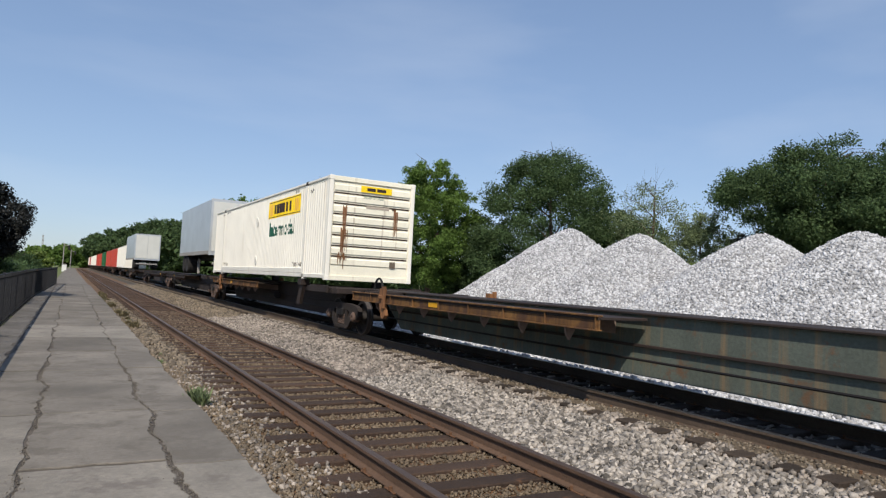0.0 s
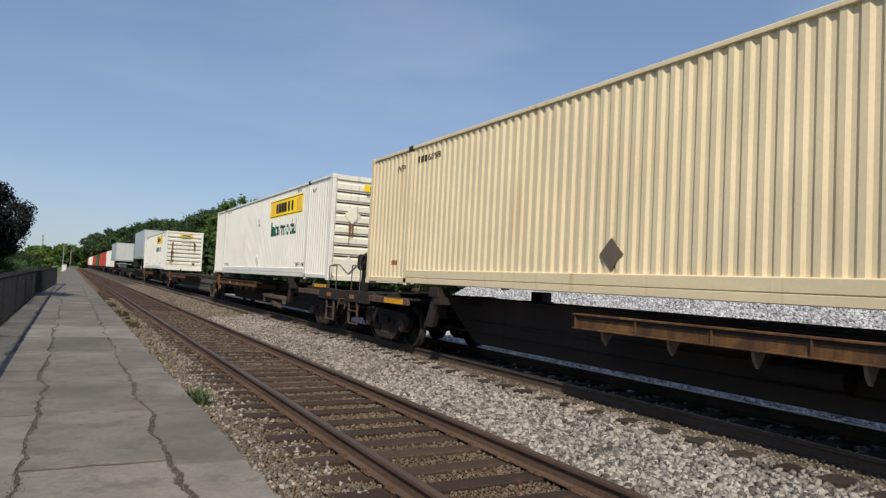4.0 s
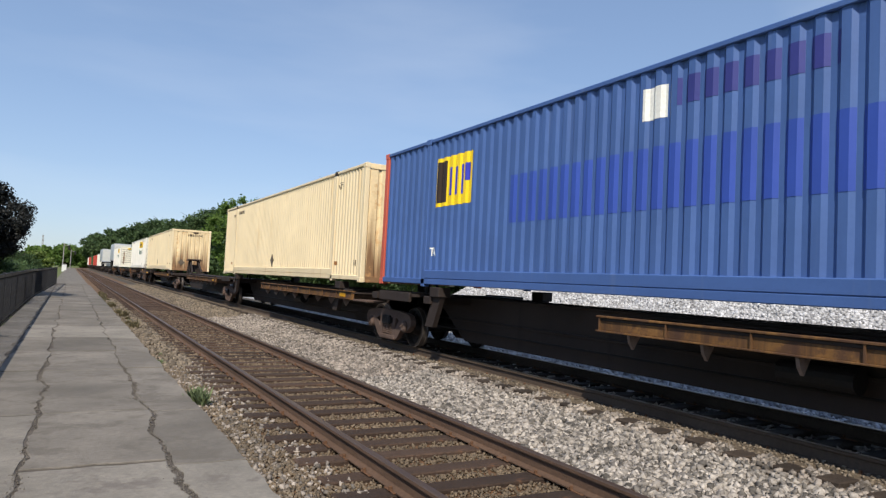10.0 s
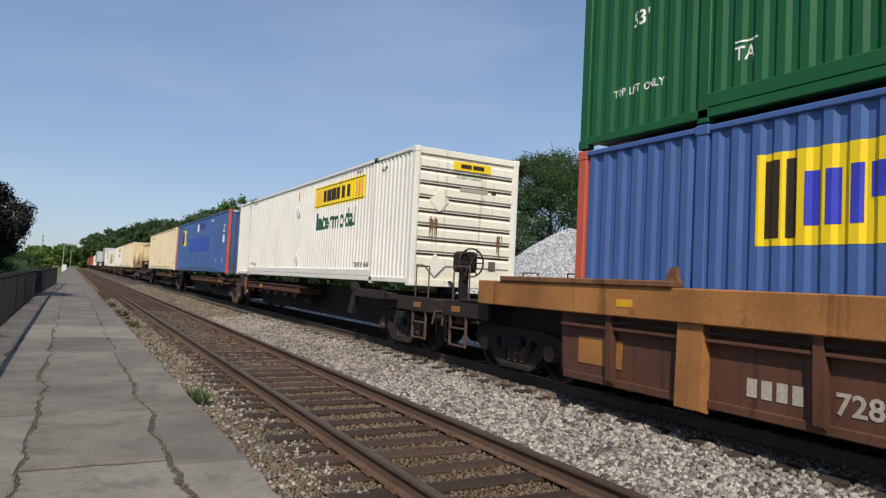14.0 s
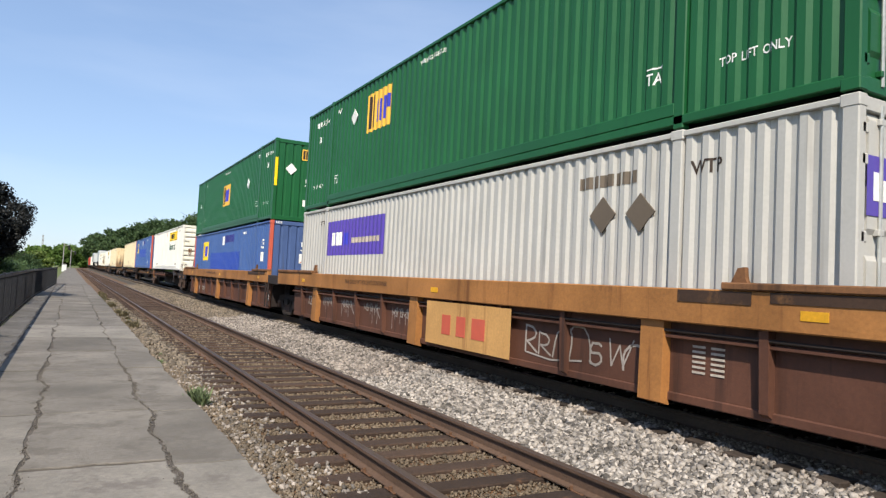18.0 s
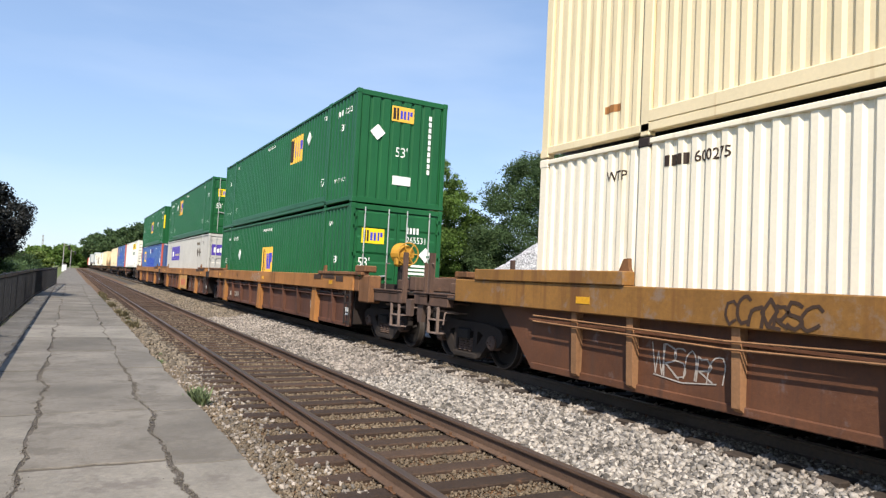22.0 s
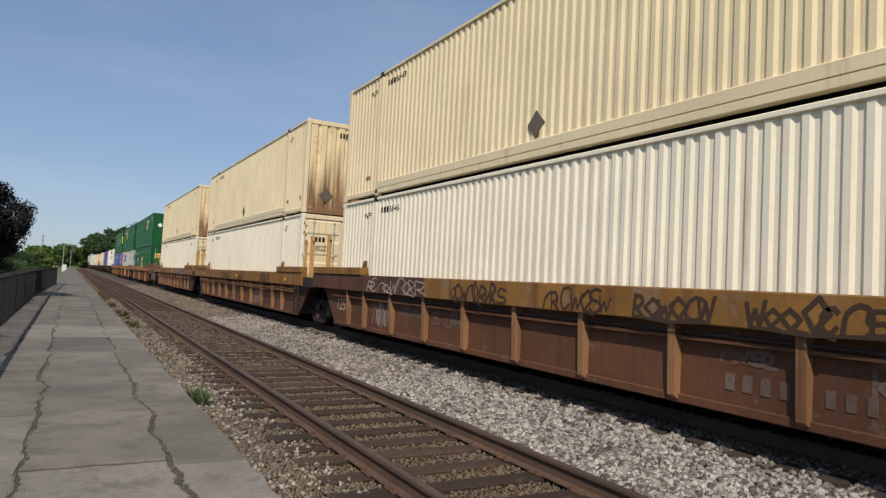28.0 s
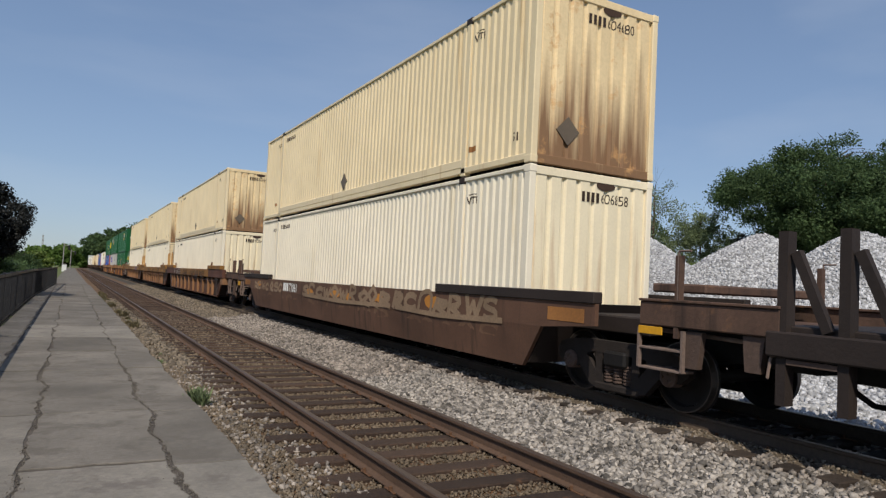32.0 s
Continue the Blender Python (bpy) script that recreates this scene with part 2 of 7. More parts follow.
    "amber": paint("amber_housing_paint", srgb(184, 134, 44), 0.6, blot=0.3, grain=0.1, bump=0.1, spots=srgb(110, 70, 40)),
    "grime": paint("oily_grime", srgb(66, 48, 36), 0.7, blot=0.35, grain=0.3, bump=0.2, spots=srgb(112, 78, 46), spot_at=0.58),
    "arm": paint("rust_stained_casting", srgb(122, 84, 54), 0.8, blot=0.35, grain=0.25, streak=srgb(70, 48, 34), streak_at=0.5, bump=0.3, spots=srgb(84, 56, 38)),
    "web_rust": paint("rust_orange_well_paint", srgb(97, 62, 42), 0.7, blot=0.32, grain=0.2, streak=srgb(78, 54, 42), streak_at=0.52, bump=0.2, spots=srgb(110, 92, 86), spot_at=0.6),
    "plat": paint("dusty_brown_platform_steel", srgb(92, 70, 58), 0.8, blot=0.35, grain=0.25, streak=srgb(58, 45, 38), streak_at=0.5, bump=0.3, spots=srgb(116, 84, 60), spot_at=0.6),
    "rust_run": paint("rust_run", srgb(122, 86, 58), 0.8, blot=0.3, grain=0.3, bump=0.1),
    "hose": paint("black_brake_hose", srgb(30, 29, 28), 0.7, bump=0.1),
}


# ---- building helpers ----
class Shape:
    """Collects the faces of one mesh."""

    def __init__(self):
        self.v, self.f = [], []

    def hull(self, vs, fs):
        c = sum((Vector(p) for p in vs), Vector()) / len(vs)
        k = len(self.v)
        self.v += [tuple(p) for p in vs]
        for f in fs:
            a, b, d = (Vector(vs[i]) for i in f[:3])
            mid = sum((Vector(vs[i]) for i in f), Vector()) / len(f)
            if (b - a).cross(d - b).dot(mid - c) < 0:
                f = f[::-1]
            self.f.append(tuple(i + k for i in f))
        return self

    def sheet(self, vs, fs):
        k = len(self.v)
        self.v += [tuple(p) for p in vs]
        self.f += [tuple(i + k for i in f) for f in fs]
        return self

    def box(self, x0, x1, y0, y1, z0, z1, c=0.008):
        c = min(c, (x1 - x0) * 0.3, (y1 - y0) * 0.3, (z1 - z0) * 0.3)
        vs = []
        for X, sx in ((x0, -1), (x1, 1)):
            for Y, sy in ((y0, -1), (y1, 1)):
                for Z, sz in ((z0, -1), (z1, 1)):
                    vs += [(X, Y - c * sy, Z - c * sz), (X - c * sx, Y, Z - c * sz), (X - c * sx, Y - c * sy, Z)]
        i = lambda a, b, d, k: (a * 4 + b * 2 + d) * 3 + k
        fs = [(i(a, 0, 0, 0), i(a, 1, 0, 0), i(a, 1, 1, 0), i(a, 0, 1, 0)) for a in (0, 1)]
        fs += [(i(0, a, 0, 1), i(1, a, 0, 1), i(1, a, 1, 1), i(0, a, 1, 1)) for a in (0, 1)]
        fs += [(i(0, 0, a, 2), i(1, 0, a, 2), i(1, 1, a, 2), i(0, 1, a, 2)) for a in (0, 1)]
        for a in (0, 1):
            for b in (0, 1):
                fs += [(i(a, b, 0, 0), i(a, b, 1, 0), i(a, b, 1, 1), i(a, b, 0, 1)),
                       (i(a, 0, b, 0), i(a, 1, b, 0), i(a, 1, b, 2), i(a, 0, b, 2)),
                       (i(0, a, b, 1), i(1, a, b, 1), i(1, a, b, 2), i(0, a, b, 2))]
                fs += [(i(a, b, d, 0), i(a, b, d, 1), i(a, b, d, 2)) for d in (0, 1)]
        return self.hull(vs, fs)

    def prism(self, pts, a, b, axis="x"):
        """A polygon pushed along an axis; pts are (y, z) for x, (x, z) for y, (x, y) for z."""
        put = {"x": lambda p, s: (s, p[0], p[1]), "y": lambda p, s: (p[0], s, p[1]), "z": lambda p, s: (p[0], p[1], s)}[axis]
        n = len(pts)
        vs = [put(p, a) for p in pts] + [put(p, b) for p in pts]
        turn = sum(pts[i][0] * pts[(i + 1) % n][1] - pts[(i + 1) % n][0] * pts[i][1] for i in range(n)) > 0
        flip = turn != (axis == "y")
        fs = [tuple(range(n - 1, -1, -1)), tuple(range(n, 2 * n))] + [(i, (i + 1) % n, (i + 1) % n + n, i + n) for i in range(n)]
        if (b < a) == flip:
            fs = [f[::-1] for f in fs]
        return self.sheet(vs, [f if flip or b < a else f for f in fs])

    def tube(self, p, q, r, n=8, r2=None):
        p, q = Vector(p), Vector(q)
        r2 = r if r2 is None else r2
        w = (q - p).normalized()
        u = w.cross(Vector((0, 0, 1)) if abs(w.z) < 0.9 else Vector((1, 0, 0))).normalized()
        s = w.cross(u)
        ring = lambda c, k: [c + (u * math.cos(i * math.tau / n) + s * math.sin(i * math.tau / n)) * k for i in range(n)]
        vs = ring(p, r) + ring(q, r2)
        return self.hull(vs, [tuple(range(n)), tuple(range(n, 2 * n))] + [(i, (i + 1) % n, (i + 1) % n + n, i + n) for i in range(n)])

    def beam(self, p, q, w, h):
        """A bar of width w and height h from p to q."""
        p, q = Vector(p), Vector(q)
        d = (q - p).normalized()
        u = d.cross(Vector((0, 0, 1)) if abs(d.z) < 0.95 else Vector((1, 0, 0))).normalized() * w / 2
        s = d.cross(u).normalized() * h / 2
        vs = [c + a * u + b * s for c in (p, q) for a, b in ((-1, -1), (1, -1), (1, 1), (-1, 1))]
        return self.hull(vs, [(0, 1, 2, 3), (4, 5, 6, 7)] + [(i, (i + 1) % 4, (i + 1) % 4 + 4, i + 4) for i in range(4)])

    def lathe(self, prof, centre, n=24, axis="x"):
        """A profile of (along, radius) turned about an axis through centre."""
        k = len(prof)
        vs = []
        for i in range(n):
            a = i * math.tau / n
            for s, r in prof:
                o = (s, r * math.cos(a), r * math.sin(a)) if axis == "x" else (r * math.cos(a), r * math.sin(a), s) if axis == "z" else (r * math.sin(a), s, r * math.cos(a))
                vs.append((centre[0] + o[0], centre[1] + o[1], centre[2] + o[2]))
        fs = [(i * k + j, (i + 1) % n * k + j, (i + 1) % n * k + j + 1, i * k + j + 1) for i in range(n) for j in range(k - 1)]
        return self.sheet(vs, fs)

    def ribbon(self, pts, w, x):
        """A flat stroke on a plane of constant x, through (y, z) points, each piece a hair above the last."""
        for (a, b), (c, d) in zip(pts, pts[1:]):
            t = Vector((c - a, d - b))
            if t.length < 1e-6:
                continue
            x -= 0.00025
            t.normalize()
            o = Vector((-t.y, t.x)) * w / 2
            e = t * w * 0.3
            self.sheet([(x, a - e.x + o.x, b - e.y + o.y), (x, a - e.x - o.x, b - e.y - o.y), (x, c + e.x - o.x, d + e.y - o.y), (x, c + e.x + o.x, d + e.y + o.y)], [(0, 1, 2, 3)])
        return self

    def mesh(self, name, material):
        me = bpy.data.meshes.new(name)
        me.from_pydata(self.v, [], self.f)
        me.materials.append(material)
        me.update()
        return me


def part(name, shape, material, parent, label="", at=None):
    """Links a shape, or a mesh made before, as one object under a thing or a part."""
    me = shape if isinstance(shape, bpy.types.Mesh) else shape.mesh(name, material)
    ob = new(name, me)
    ob.parent = parent
    if at is not None:
        ob.matrix_local = at
    if label:
        ob["label"] = label
    return ob


def thing(name, label, category, group="", at=None, kind=""):
    ob = tagged(new(name), label, category, group, kind)
    ob.empty_display_size = 0.3
    if at is not None:
        ob.matrix_world = at
    return ob


def structure(name, shape, material, label):
    return tagged(new(name, shape.mesh(name, material)), label, "ground", kind="structure")


def stones(name, places, sizes, material, label, seed, flat=0.7):
    """Angular stones, each an eight-cornered lump, joined."""
    rng = np.random.default_rng(seed)
    n = len(places)
    corners = np.array([(x, y, z) for x in (-1, 1) for y in (-1, 1) for z in (-1, 1)], float)
    v = corners[None] * (1 + rng.uniform(-0.45, 0.25, (n, 8, 3)))
    v *= np.stack([rng.uniform(0.7, 1.3, n), rng.uniform(0.7, 1.3, n), rng.uniform(0.45, 1.0, n) * flat / 0.7], 1)[:, None, :]
    q = rng.normal(size=(n, 4))
    q[:, 1:3] *= 0.5
    q /= np.linalg.norm(q, axis=1)[:, None]
    w, x, y, z = q.T
    rot = np.stack([1 - 2 * (y * y + z * z), 2 * (x * y - z * w), 2 * (x * z + y * w), 2 * (x * y + z * w), 1 - 2 * (x * x + z * z), 2 * (y * z - x * w),
                    2 * (x * z - y * w), 2 * (y * z + x * w), 1 - 2 * (x * x + y * y)], 1).reshape(n, 3, 3)
    v = np.einsum("nij,nkj->nki", rot, v) * np.asarray(sizes)[:, None, None] * 0.5 + np.asarray(places)[:, None, :]
    quads = np.array([(0, 1, 3, 2), (4, 6, 7, 5), (0, 4, 5, 1), (2, 3, 7, 6), (0, 2, 6, 4), (1, 5, 7, 3)])
    return cloud(name, v.reshape(-1, 3), (quads[None] + (np.arange(n) * 8)[:, None, None]).reshape(-1, 4), material, label, "gravel")


def cloud_mesh(name, v, f, material):
    me = bpy.data.meshes.new(name)
    k = f.shape[1]
    me.vertices.add(len(v))
    me.vertices.foreach_set("co", np.ascontiguousarray(v, dtype=np.float32).ravel())
    me.loops.add(f.size)
    me.loops.foreach_set("vertex_index", f.astype(np.int32).ravel())
    me.polygons.add(len(f))
    me.polygons.foreach_set("loop_start", np.arange(len(f), dtype=np.int32) * k)
    me.materials.append(material)
    me.update(calc_edges=True)
    me.validate()
    return me


def cloud(name, v, f, material, label, category):
    return tagged(new(name, cloud_mesh(name, v, f, material)), label, category, kind="stuff")


# ---- the line of the tracks ----
TRACK, BEND, RADIUS = 4.011, 300.0, 700.0
NEAR_Z = -0.193


def swing(y):
    """How far the line has swung to the side at y, and its heading in degrees."""
    d = max(y - BEND, 0.0)
    return d * d / (2 * RADIUS), -math.degrees(math.atan(d / RADIUS))


STEPS = [-60, -20, 0, 20, 60, 120, 200, 300] + [300 + 25 * i for i in range(1, 17)]


def swept(prof, x, closed=True, steps=STEPS):
    """A cross-section of (x, z) swept along the line."""
    s, n = Shape(), len(prof)
    vs = [(x + p[0] + swing(y)[0], y, p[1]) for y in steps for p in prof]
    m = n if closed else n - 1
    fs = [(i * n + j, i * n + (j + 1) % n, (i + 1) * n + (j + 1) % n, (i + 1) * n + j) for i in range(len(steps) - 1) for j in range(m)]
    return s.sheet(vs, fs)


# ---- ground ----
g = Shape()
g.sheet([(-2500, -2500, -0.62), (2500, -2500, -0.62), (2500, 2500, -0.62), (-2500, 2500, -0.62)], [(0, 1, 2, 3)])
structure("ground", g, M["grass"], "flat grassy ground with dry patches beside the railway")
bed_near = [(-2.1, -0.60), (-1.75, -0.41), (-1.3, -0.415), (1.2, -0.415), (1.5, -0.36), (1.9, -0.36)]
structure("trackbed_near", swept(bed_near, 0.0, False), M["soil"], "brown cinder trackbed under the empty siding")
bed_far = [(-2.35, -0.40), (-1.95, -0.36), (-1.45, -0.265), (-1.2, -0.235), (1.5, -0.235), (2.1, -0.245), (3.2, -0.27), (4.6, -0.64)]
structure("trackbed_main", swept(bed_far, TRACK, False), M["bed"], "pale stone ballast bed under the train's track")


apron = Shape().sheet([(6.9, -40, -0.26), (27, -40, -0.26), (27, 33, -0.26), (6.9, 60, -0.26), (6.5, -41, -0.64), (28, -41, -0.64), (28, 34, -0.64), (6.5, 62, -0.64)],
                      [(0, 1, 2, 3), (0, 4, 5, 1), (1, 5, 6, 2), (2, 6, 7, 3), (3, 7, 4, 0)])
structure("gravel_yard", apron, M["pile_bed"], "flat gravel yard under the heaps")


def rail_prof(top):
    return [(-0.07, top - 0.17), (0.07, top - 0.17), (0.07, top - 0.158), (0.012, top - 0.14), (0.009, top - 0.045), (0.036, top - 0.034),
            (0.036, top - 0.006), (-0.036, top - 0.006), (-0.036, top - 0.034), (-0.009, top - 0.045), (-0.012, top - 0.14), (-0.07, top - 0.158)]


def rail_cap(top):
    return [(-0.036, top - 0.006), (0.036, top - 0.006), (0.028, top), (-0.028, top)]


TIES = {}


def off_ties(cx):
    """True where a place lies on a sleeper of that track."""
    ys = np.array(TIES[cx])
    return lambda x, y: np.abs(y[:, None] - ys[None, :]).min(1) < 0.125


def track(cx, top, tie_mat, head, label, seed, y_near, known, web="rail"):
    rng = random.Random(seed)
    t = thing("railway_track", label, "railway track", kind="structure")
    for side in (-1, 1):
        r = part("rail", swept(rail_prof(top), cx + side * 0.7525), M[web], t)
        part("rail_head", swept(rail_cap(top), cx + side * 0.7525), M[head], r)
    base = top - 0.172
    tie = Shape().box(-1.29, 1.29, -0.115, 0.115, -0.16, 0, 0.012).mesh("tie", M[tie_mat])
    plate = Shape().box(-0.09, 0.09, -0.1, 0.1, 0, 0.014, 0.004).mesh("tie_plate", M["plate"])
    spike = Shape().box(-0.016, 0.016, -0.012, 0.012, 0, 0.04, 0.004).mesh("spike", M["plate"])
    y = y_near
    count = 0
    far = Shape()
    TIES[cx] = []
    while y < 120:
        TIES[cx].append(y)
        sx, dz, a = rng.uniform(-0.06, 0.06), rng.uniform(-0.012, 0.004), rng.uniform(-1.6, 1.6)
        if count < 135:
            part("tie", tie, None, t, at=pose(cx + sx, y, base + dz, 0, 0, a))
            if 0 < y < 34:
                for side in (-1, 1):
                    pl = part("tie_plate", plate, None, t, at=pose(cx + side * 0.7525, y, base - 0.003, 0, 0, a))
                    if y < 15:
                        for e in (-1, 1):
                            part("spike", spike, None, pl, at=pose(e * 0.082, rng.uniform(-0.06, 0.06), 0.008))
        else:
            far.box(cx + sx - 1.29, cx + sx + 1.29, y - 0.115, y + 0.115, base - 0.16, base + dz, 0)
        count += 1
        y += rng.gauss(0.555, 0.03)
        if known and y > known[0] - 0.28:
            y = known.pop(0)
    while y < 280:
        far.box(cx - 1.29, cx + 1.29, y - 0.115, y + 0.115, base - 0.16, base, 0)
        y += 0.54
    tagged(part("distant_ties", far, M[tie_mat], t), kind="stuff")
    return t


track(0.0, NEAR_Z, "tie", "rail_head", "empty rusty siding track on half-buried brown sleepers", 3, -8.8, [4.55, 5.14, 5.67, 6.23, 6.74, 7.24, 7.82, 8.43, 9.05])
track(TRACK, 0.0, "tie_dark", "rail_bright", "main track with worn rails on dark sleepers in ballast", 4, -8.6, [3.52, 3.98, 4.49, 5.04, 5.6, 6.12, 6.72, 7.24, 7.74, 8.28], "rail_dusty")


def bed_height(x):
    xs = [-2.1, -1.75, -1.3, 1.2, 1.5, 1.9, 2.06, 2.56, 2.72, 2.93, 3.0, 3.2, 3.34, TRACK + 1.5, TRACK + 2.1, TRACK + 3.2, TRACK + 4.6]
    zs = [-0.60, -0.40, -0.405, -0.405, -0.36, -0.36, -0.36, -0.262, -0.218, -0.2, -0.165, -0.158, -0.235, -0.235, -0.245, -0.262, -0.262]
    return np.interp(x, xs, zs)


def strew(name, x0, x1, y0, y1, per, size, material, label, seed, lift=0.3, skip=None):
    rng = np.random.default_rng(seed)
    n = int((x1 - x0) * (y1 - y0) * per)
    x, y = rng.uniform(x0, x1, n), rng.uniform(y0, y1, n)
    if skip is not None:
        keep = ~skip(x, y)
        x, y = x[keep], y[keep]
    s = size * rng.uniform(0.55, 1.35, len(x))
    z = bed_height(x) + s * rng.uniform(-0.1, lift, len(x))
    return stones(name, np.stack([x, y, z], 1), s, M[material], label, seed)


strew("ballast", 1.2, 2.62, 1.5, 11, 1150, 0.048, "stone", "loose pale crushed stone ballast between the two tracks", 11, 0.45)
strew("ballast", 1.2, 2.64, 11, 26, 700, 0.052, "stone_mid", "loose pale crushed stone ballast between the two tracks", 12, 0.45)
strew("ballast", 1.2, 2.62, -9, 1.5, 380, 0.06, "stone", "loose pale crushed stone ballast between the two tracks", 24, 0.45)
strew("ballast", -1.8, 1.2, -9, 3, 190, 0.05, "stone_fine", "small brown stones between the siding sleepers", 25, 0.5, off_ties(0.0))
strew("ballast", 1.2, 2.66, 26, 70, 190, 0.075, "stone_brown", "loose pale crushed stone ballast between the two tracks", 13, 0.4)
strew("ballast", -1.86, -1.36, 3, 13, 800, 0.027, "stone_brown", "pale loose stone along the platform edge", 14, 0.5)
strew("ballast", -1.8, -1.1, 3, 13, 700, 0.027, "stone_fine", "dusty loose stone beside the siding", 23, 0.5)
strew("ballast", -1.86, -1.12, 13, 40, 260, 0.062, "stone_brown", "dusty loose stone along the platform edge", 15, 0.5)
strew("ballast", -1.84, -1.0, 3, 14, 170, 0.036, "stone_mid", "pale loose stones along the platform edge", 27, 0.7)
shoulder = swept([(2.4, -0.34), (2.56, -0.27), (2.72, -0.225), (2.93, -0.205), (2.99, -0.168), (3.2, -0.16), (3.3, -0.2)], 0.0, False)
structure("shoulder_dirt", shoulder, M["dirt"], "brown dusty dirt over the sleeper ends of the main track")
main_ties = off_ties(TRACK)
strew("ballast", 2.6, 2.96, 1.5, 26, 900, 0.046, "stone_mid", "loose ballast round the sleeper ends", 19, 0.4, lambda x, y: main_ties(x, y) & (x > 2.7))
strew("ballast", 2.94, 3.22, 1.5, 22, 420, 0.028, "stone_brown", "fine brown stone along the main rail", 26, 0.3)
strew("ballast", -1.15, 1.25, 3, 13, 900, 0.024, "stone_fine", "small brown stones between the siding sleepers", 16, 0.5, off_ties(0.0))
strew("ballast", -1.15, 1.25, 13, 30, 240, 0.04, "stone_fine", "small brown stones between the siding sleepers", 20, 0.5, off_ties(0.0))
strew("ballast", TRACK - 0.68, TRACK + 0.68, 2, 40, 90, 0.06, "stone", "loose ballast between the main rails", 17, 0.2)
strew("ballast", 6.9, 10.6, 3, 36, 130, 0.075, "pile", "loose pale stones on the gravel yard", 22, 0.6)
# Paler stone than the other ballast; its sunlit glare is put into the colour.
strew("ballast", TRACK + 0.85, TRACK + 3.6, 3, 34, 170, 0.08, "pile", "loose ballast on the far shoulder, sunlit glare put into its pale stone", 18, 0.4)

# ---- platform of old slabs ----
PAVE_Z = -0.25
pavement = thing("pavement", "worn grey concrete platform with wavy open cracks", "pavement", kind="structure")
bedding = Shape().box(-4.72, -1.84, -12, 62, -0.62, PAVE_Z - 0.01, 0.01)
part("bedding", bedding, M["crack"], pavement, "dark dirt and moss in the cracks")
COLS = [-4.70, -4.13, -3.52, -2.42, -1.82]


def edge_x(k, y):
    wob = 0.0 if k == 0 else 0.04 if k == 4 else 0.03 if k == 1 else 0.08
    return COLS[k] + wob * noise.noise((k * 7.3, y * 0.9, 0)) + wob * 0.5 * noise.noise((k * 3.1, y * 3.5, 4)) + wob * 0.3 * noise.noise((k * 9.1, y * 12.0, 7)) + wob * 0.16 * noise.noise((k * 5.7, y * 27.0, 3))


def edge_y(j, k, x):
    rows = [-12, -9.6, -7.2, -4.9, -2.6, -0.4, 1.9, 4.1, 6.22, 8.49, 11.87, 14.5, 17.2, 20.4, 23.6, 26.8, 30.2, 33.6, 37.0]
    base = rows[j] if j < 19 else 37.0 + (j - 18) * 3.1 + 0.12 * math.sin(j * 2.3)
    return base + 0.04 * noise.noise((x * 1.3, j * 5.7, 2)) + 0.03 * noise.noise((x * 4.5, j * 2.7, 9)) + (0.22 * math.sin(j * 1.7 + k) if k in (0, 3) else 0)


def gap(k, y, s):
    """Half the width of the open joint k at y."""
    wide = (0.0, 0.075, 0.04, 0.034, 0.0)[k]
    return wide * max(0.5 if k == 3 and 5 < y < 13 else 0.05, 0.42 + 1.25 * noise.noise((k * 4.4 + s * 0.3, y * 1.3, s)) + 0.4 * noise.noise((k * 2.4, y * 6.0, s * 3)))


rng = random.Random(21)
for j in range(33):
    for k in range(4):
        if k == 1 and j % 3 == 2:
            continue
        span = 2 if k == 1 and j % 3 == 1 else 1
        xl, xr = COLS[k], COLS[k + 1]
        y0, y1 = edge_y(j, k, (xl + xr) / 2), edge_y(j + span, k, (xl + xr) / 2)
        if y1 > 62:
            continue
        ring = []
        for i in range(7):
            x = edge_x(k, y0) + gap(k, y0, 1) + (edge_x(k + 1, y0) - gap(k + 1, y0, 2) - edge_x(k, y0) - gap(k, y0, 1)) * i / 6
            ring.append((x, edge_y(j, k, x) + {8: 0.026, 9: 0.034, 10: 0.03}.get(j, 0.012) + 0.03 * abs(noise.noise((x * 2.1, j * 3.3, 5)))))
        ys = [y0 + (y1 - y0) * i / 40 for i in range(4, 37)]
        ring += [(edge_x(k + 1, y) - gap(k + 1, y, 2), y) for y in ys]
        for i in range(6, -1, -1):
            x = edge_x(k, y1) + gap(k, y1, 1) + (edge_x(k + 1, y1) - gap(k + 1, y1, 2) - edge_x(k, y1) - gap(k, y1, 1)) * i / 6
            ring.append((x, edge_y(j + span, k, x) - 0.01 - 0.02 * abs(noise.noise((x * 2.1, j * 3.3, 8)))))
        ring += [(edge_x(k, y) + gap(k, y, 1), y) for y in ys[::-1]]
        n = len(ring)
        top = PAVE_Z + rng.uniform(-0.006, 0.006)
        cx, cy = sum(p[0] for p in ring) / n, sum(p[1] for p in ring) / n
        s = Shape()
        inner = [(cx + (x - cx) * 0.985, cy + (y - cy) * 0.992, top) for x, y in ring]
        vs = inner + [(x, y, top - 0.006) for x, y in ring] + [(x, y, top - 0.12) for x, y in ring]
        fs = [tuple(range(n))] + [(i, i + n, (i + 1) % n + n, (i + 1) % n) for i in range(n)] + [(i + n, i + 2 * n, (i + 1) % n + 2 * n, (i + 1) % n + n) for i in range(n)]
        s.sheet(vs, fs)
        part("slab", s, M["slab_pale" if j in (12, 7) and k else "slab"], pavement)
crumbs = np.random.default_rng(61)
cy = crumbs.uniform(4.0, 13, 2600)
ck = crumbs.choice([1, 2, 2, 3, 3], 2600)
cx = np.array([edge_x(int(k), y) for k, y in zip(ck, cy)]) + crumbs.normal(0, 0.028, 2600)
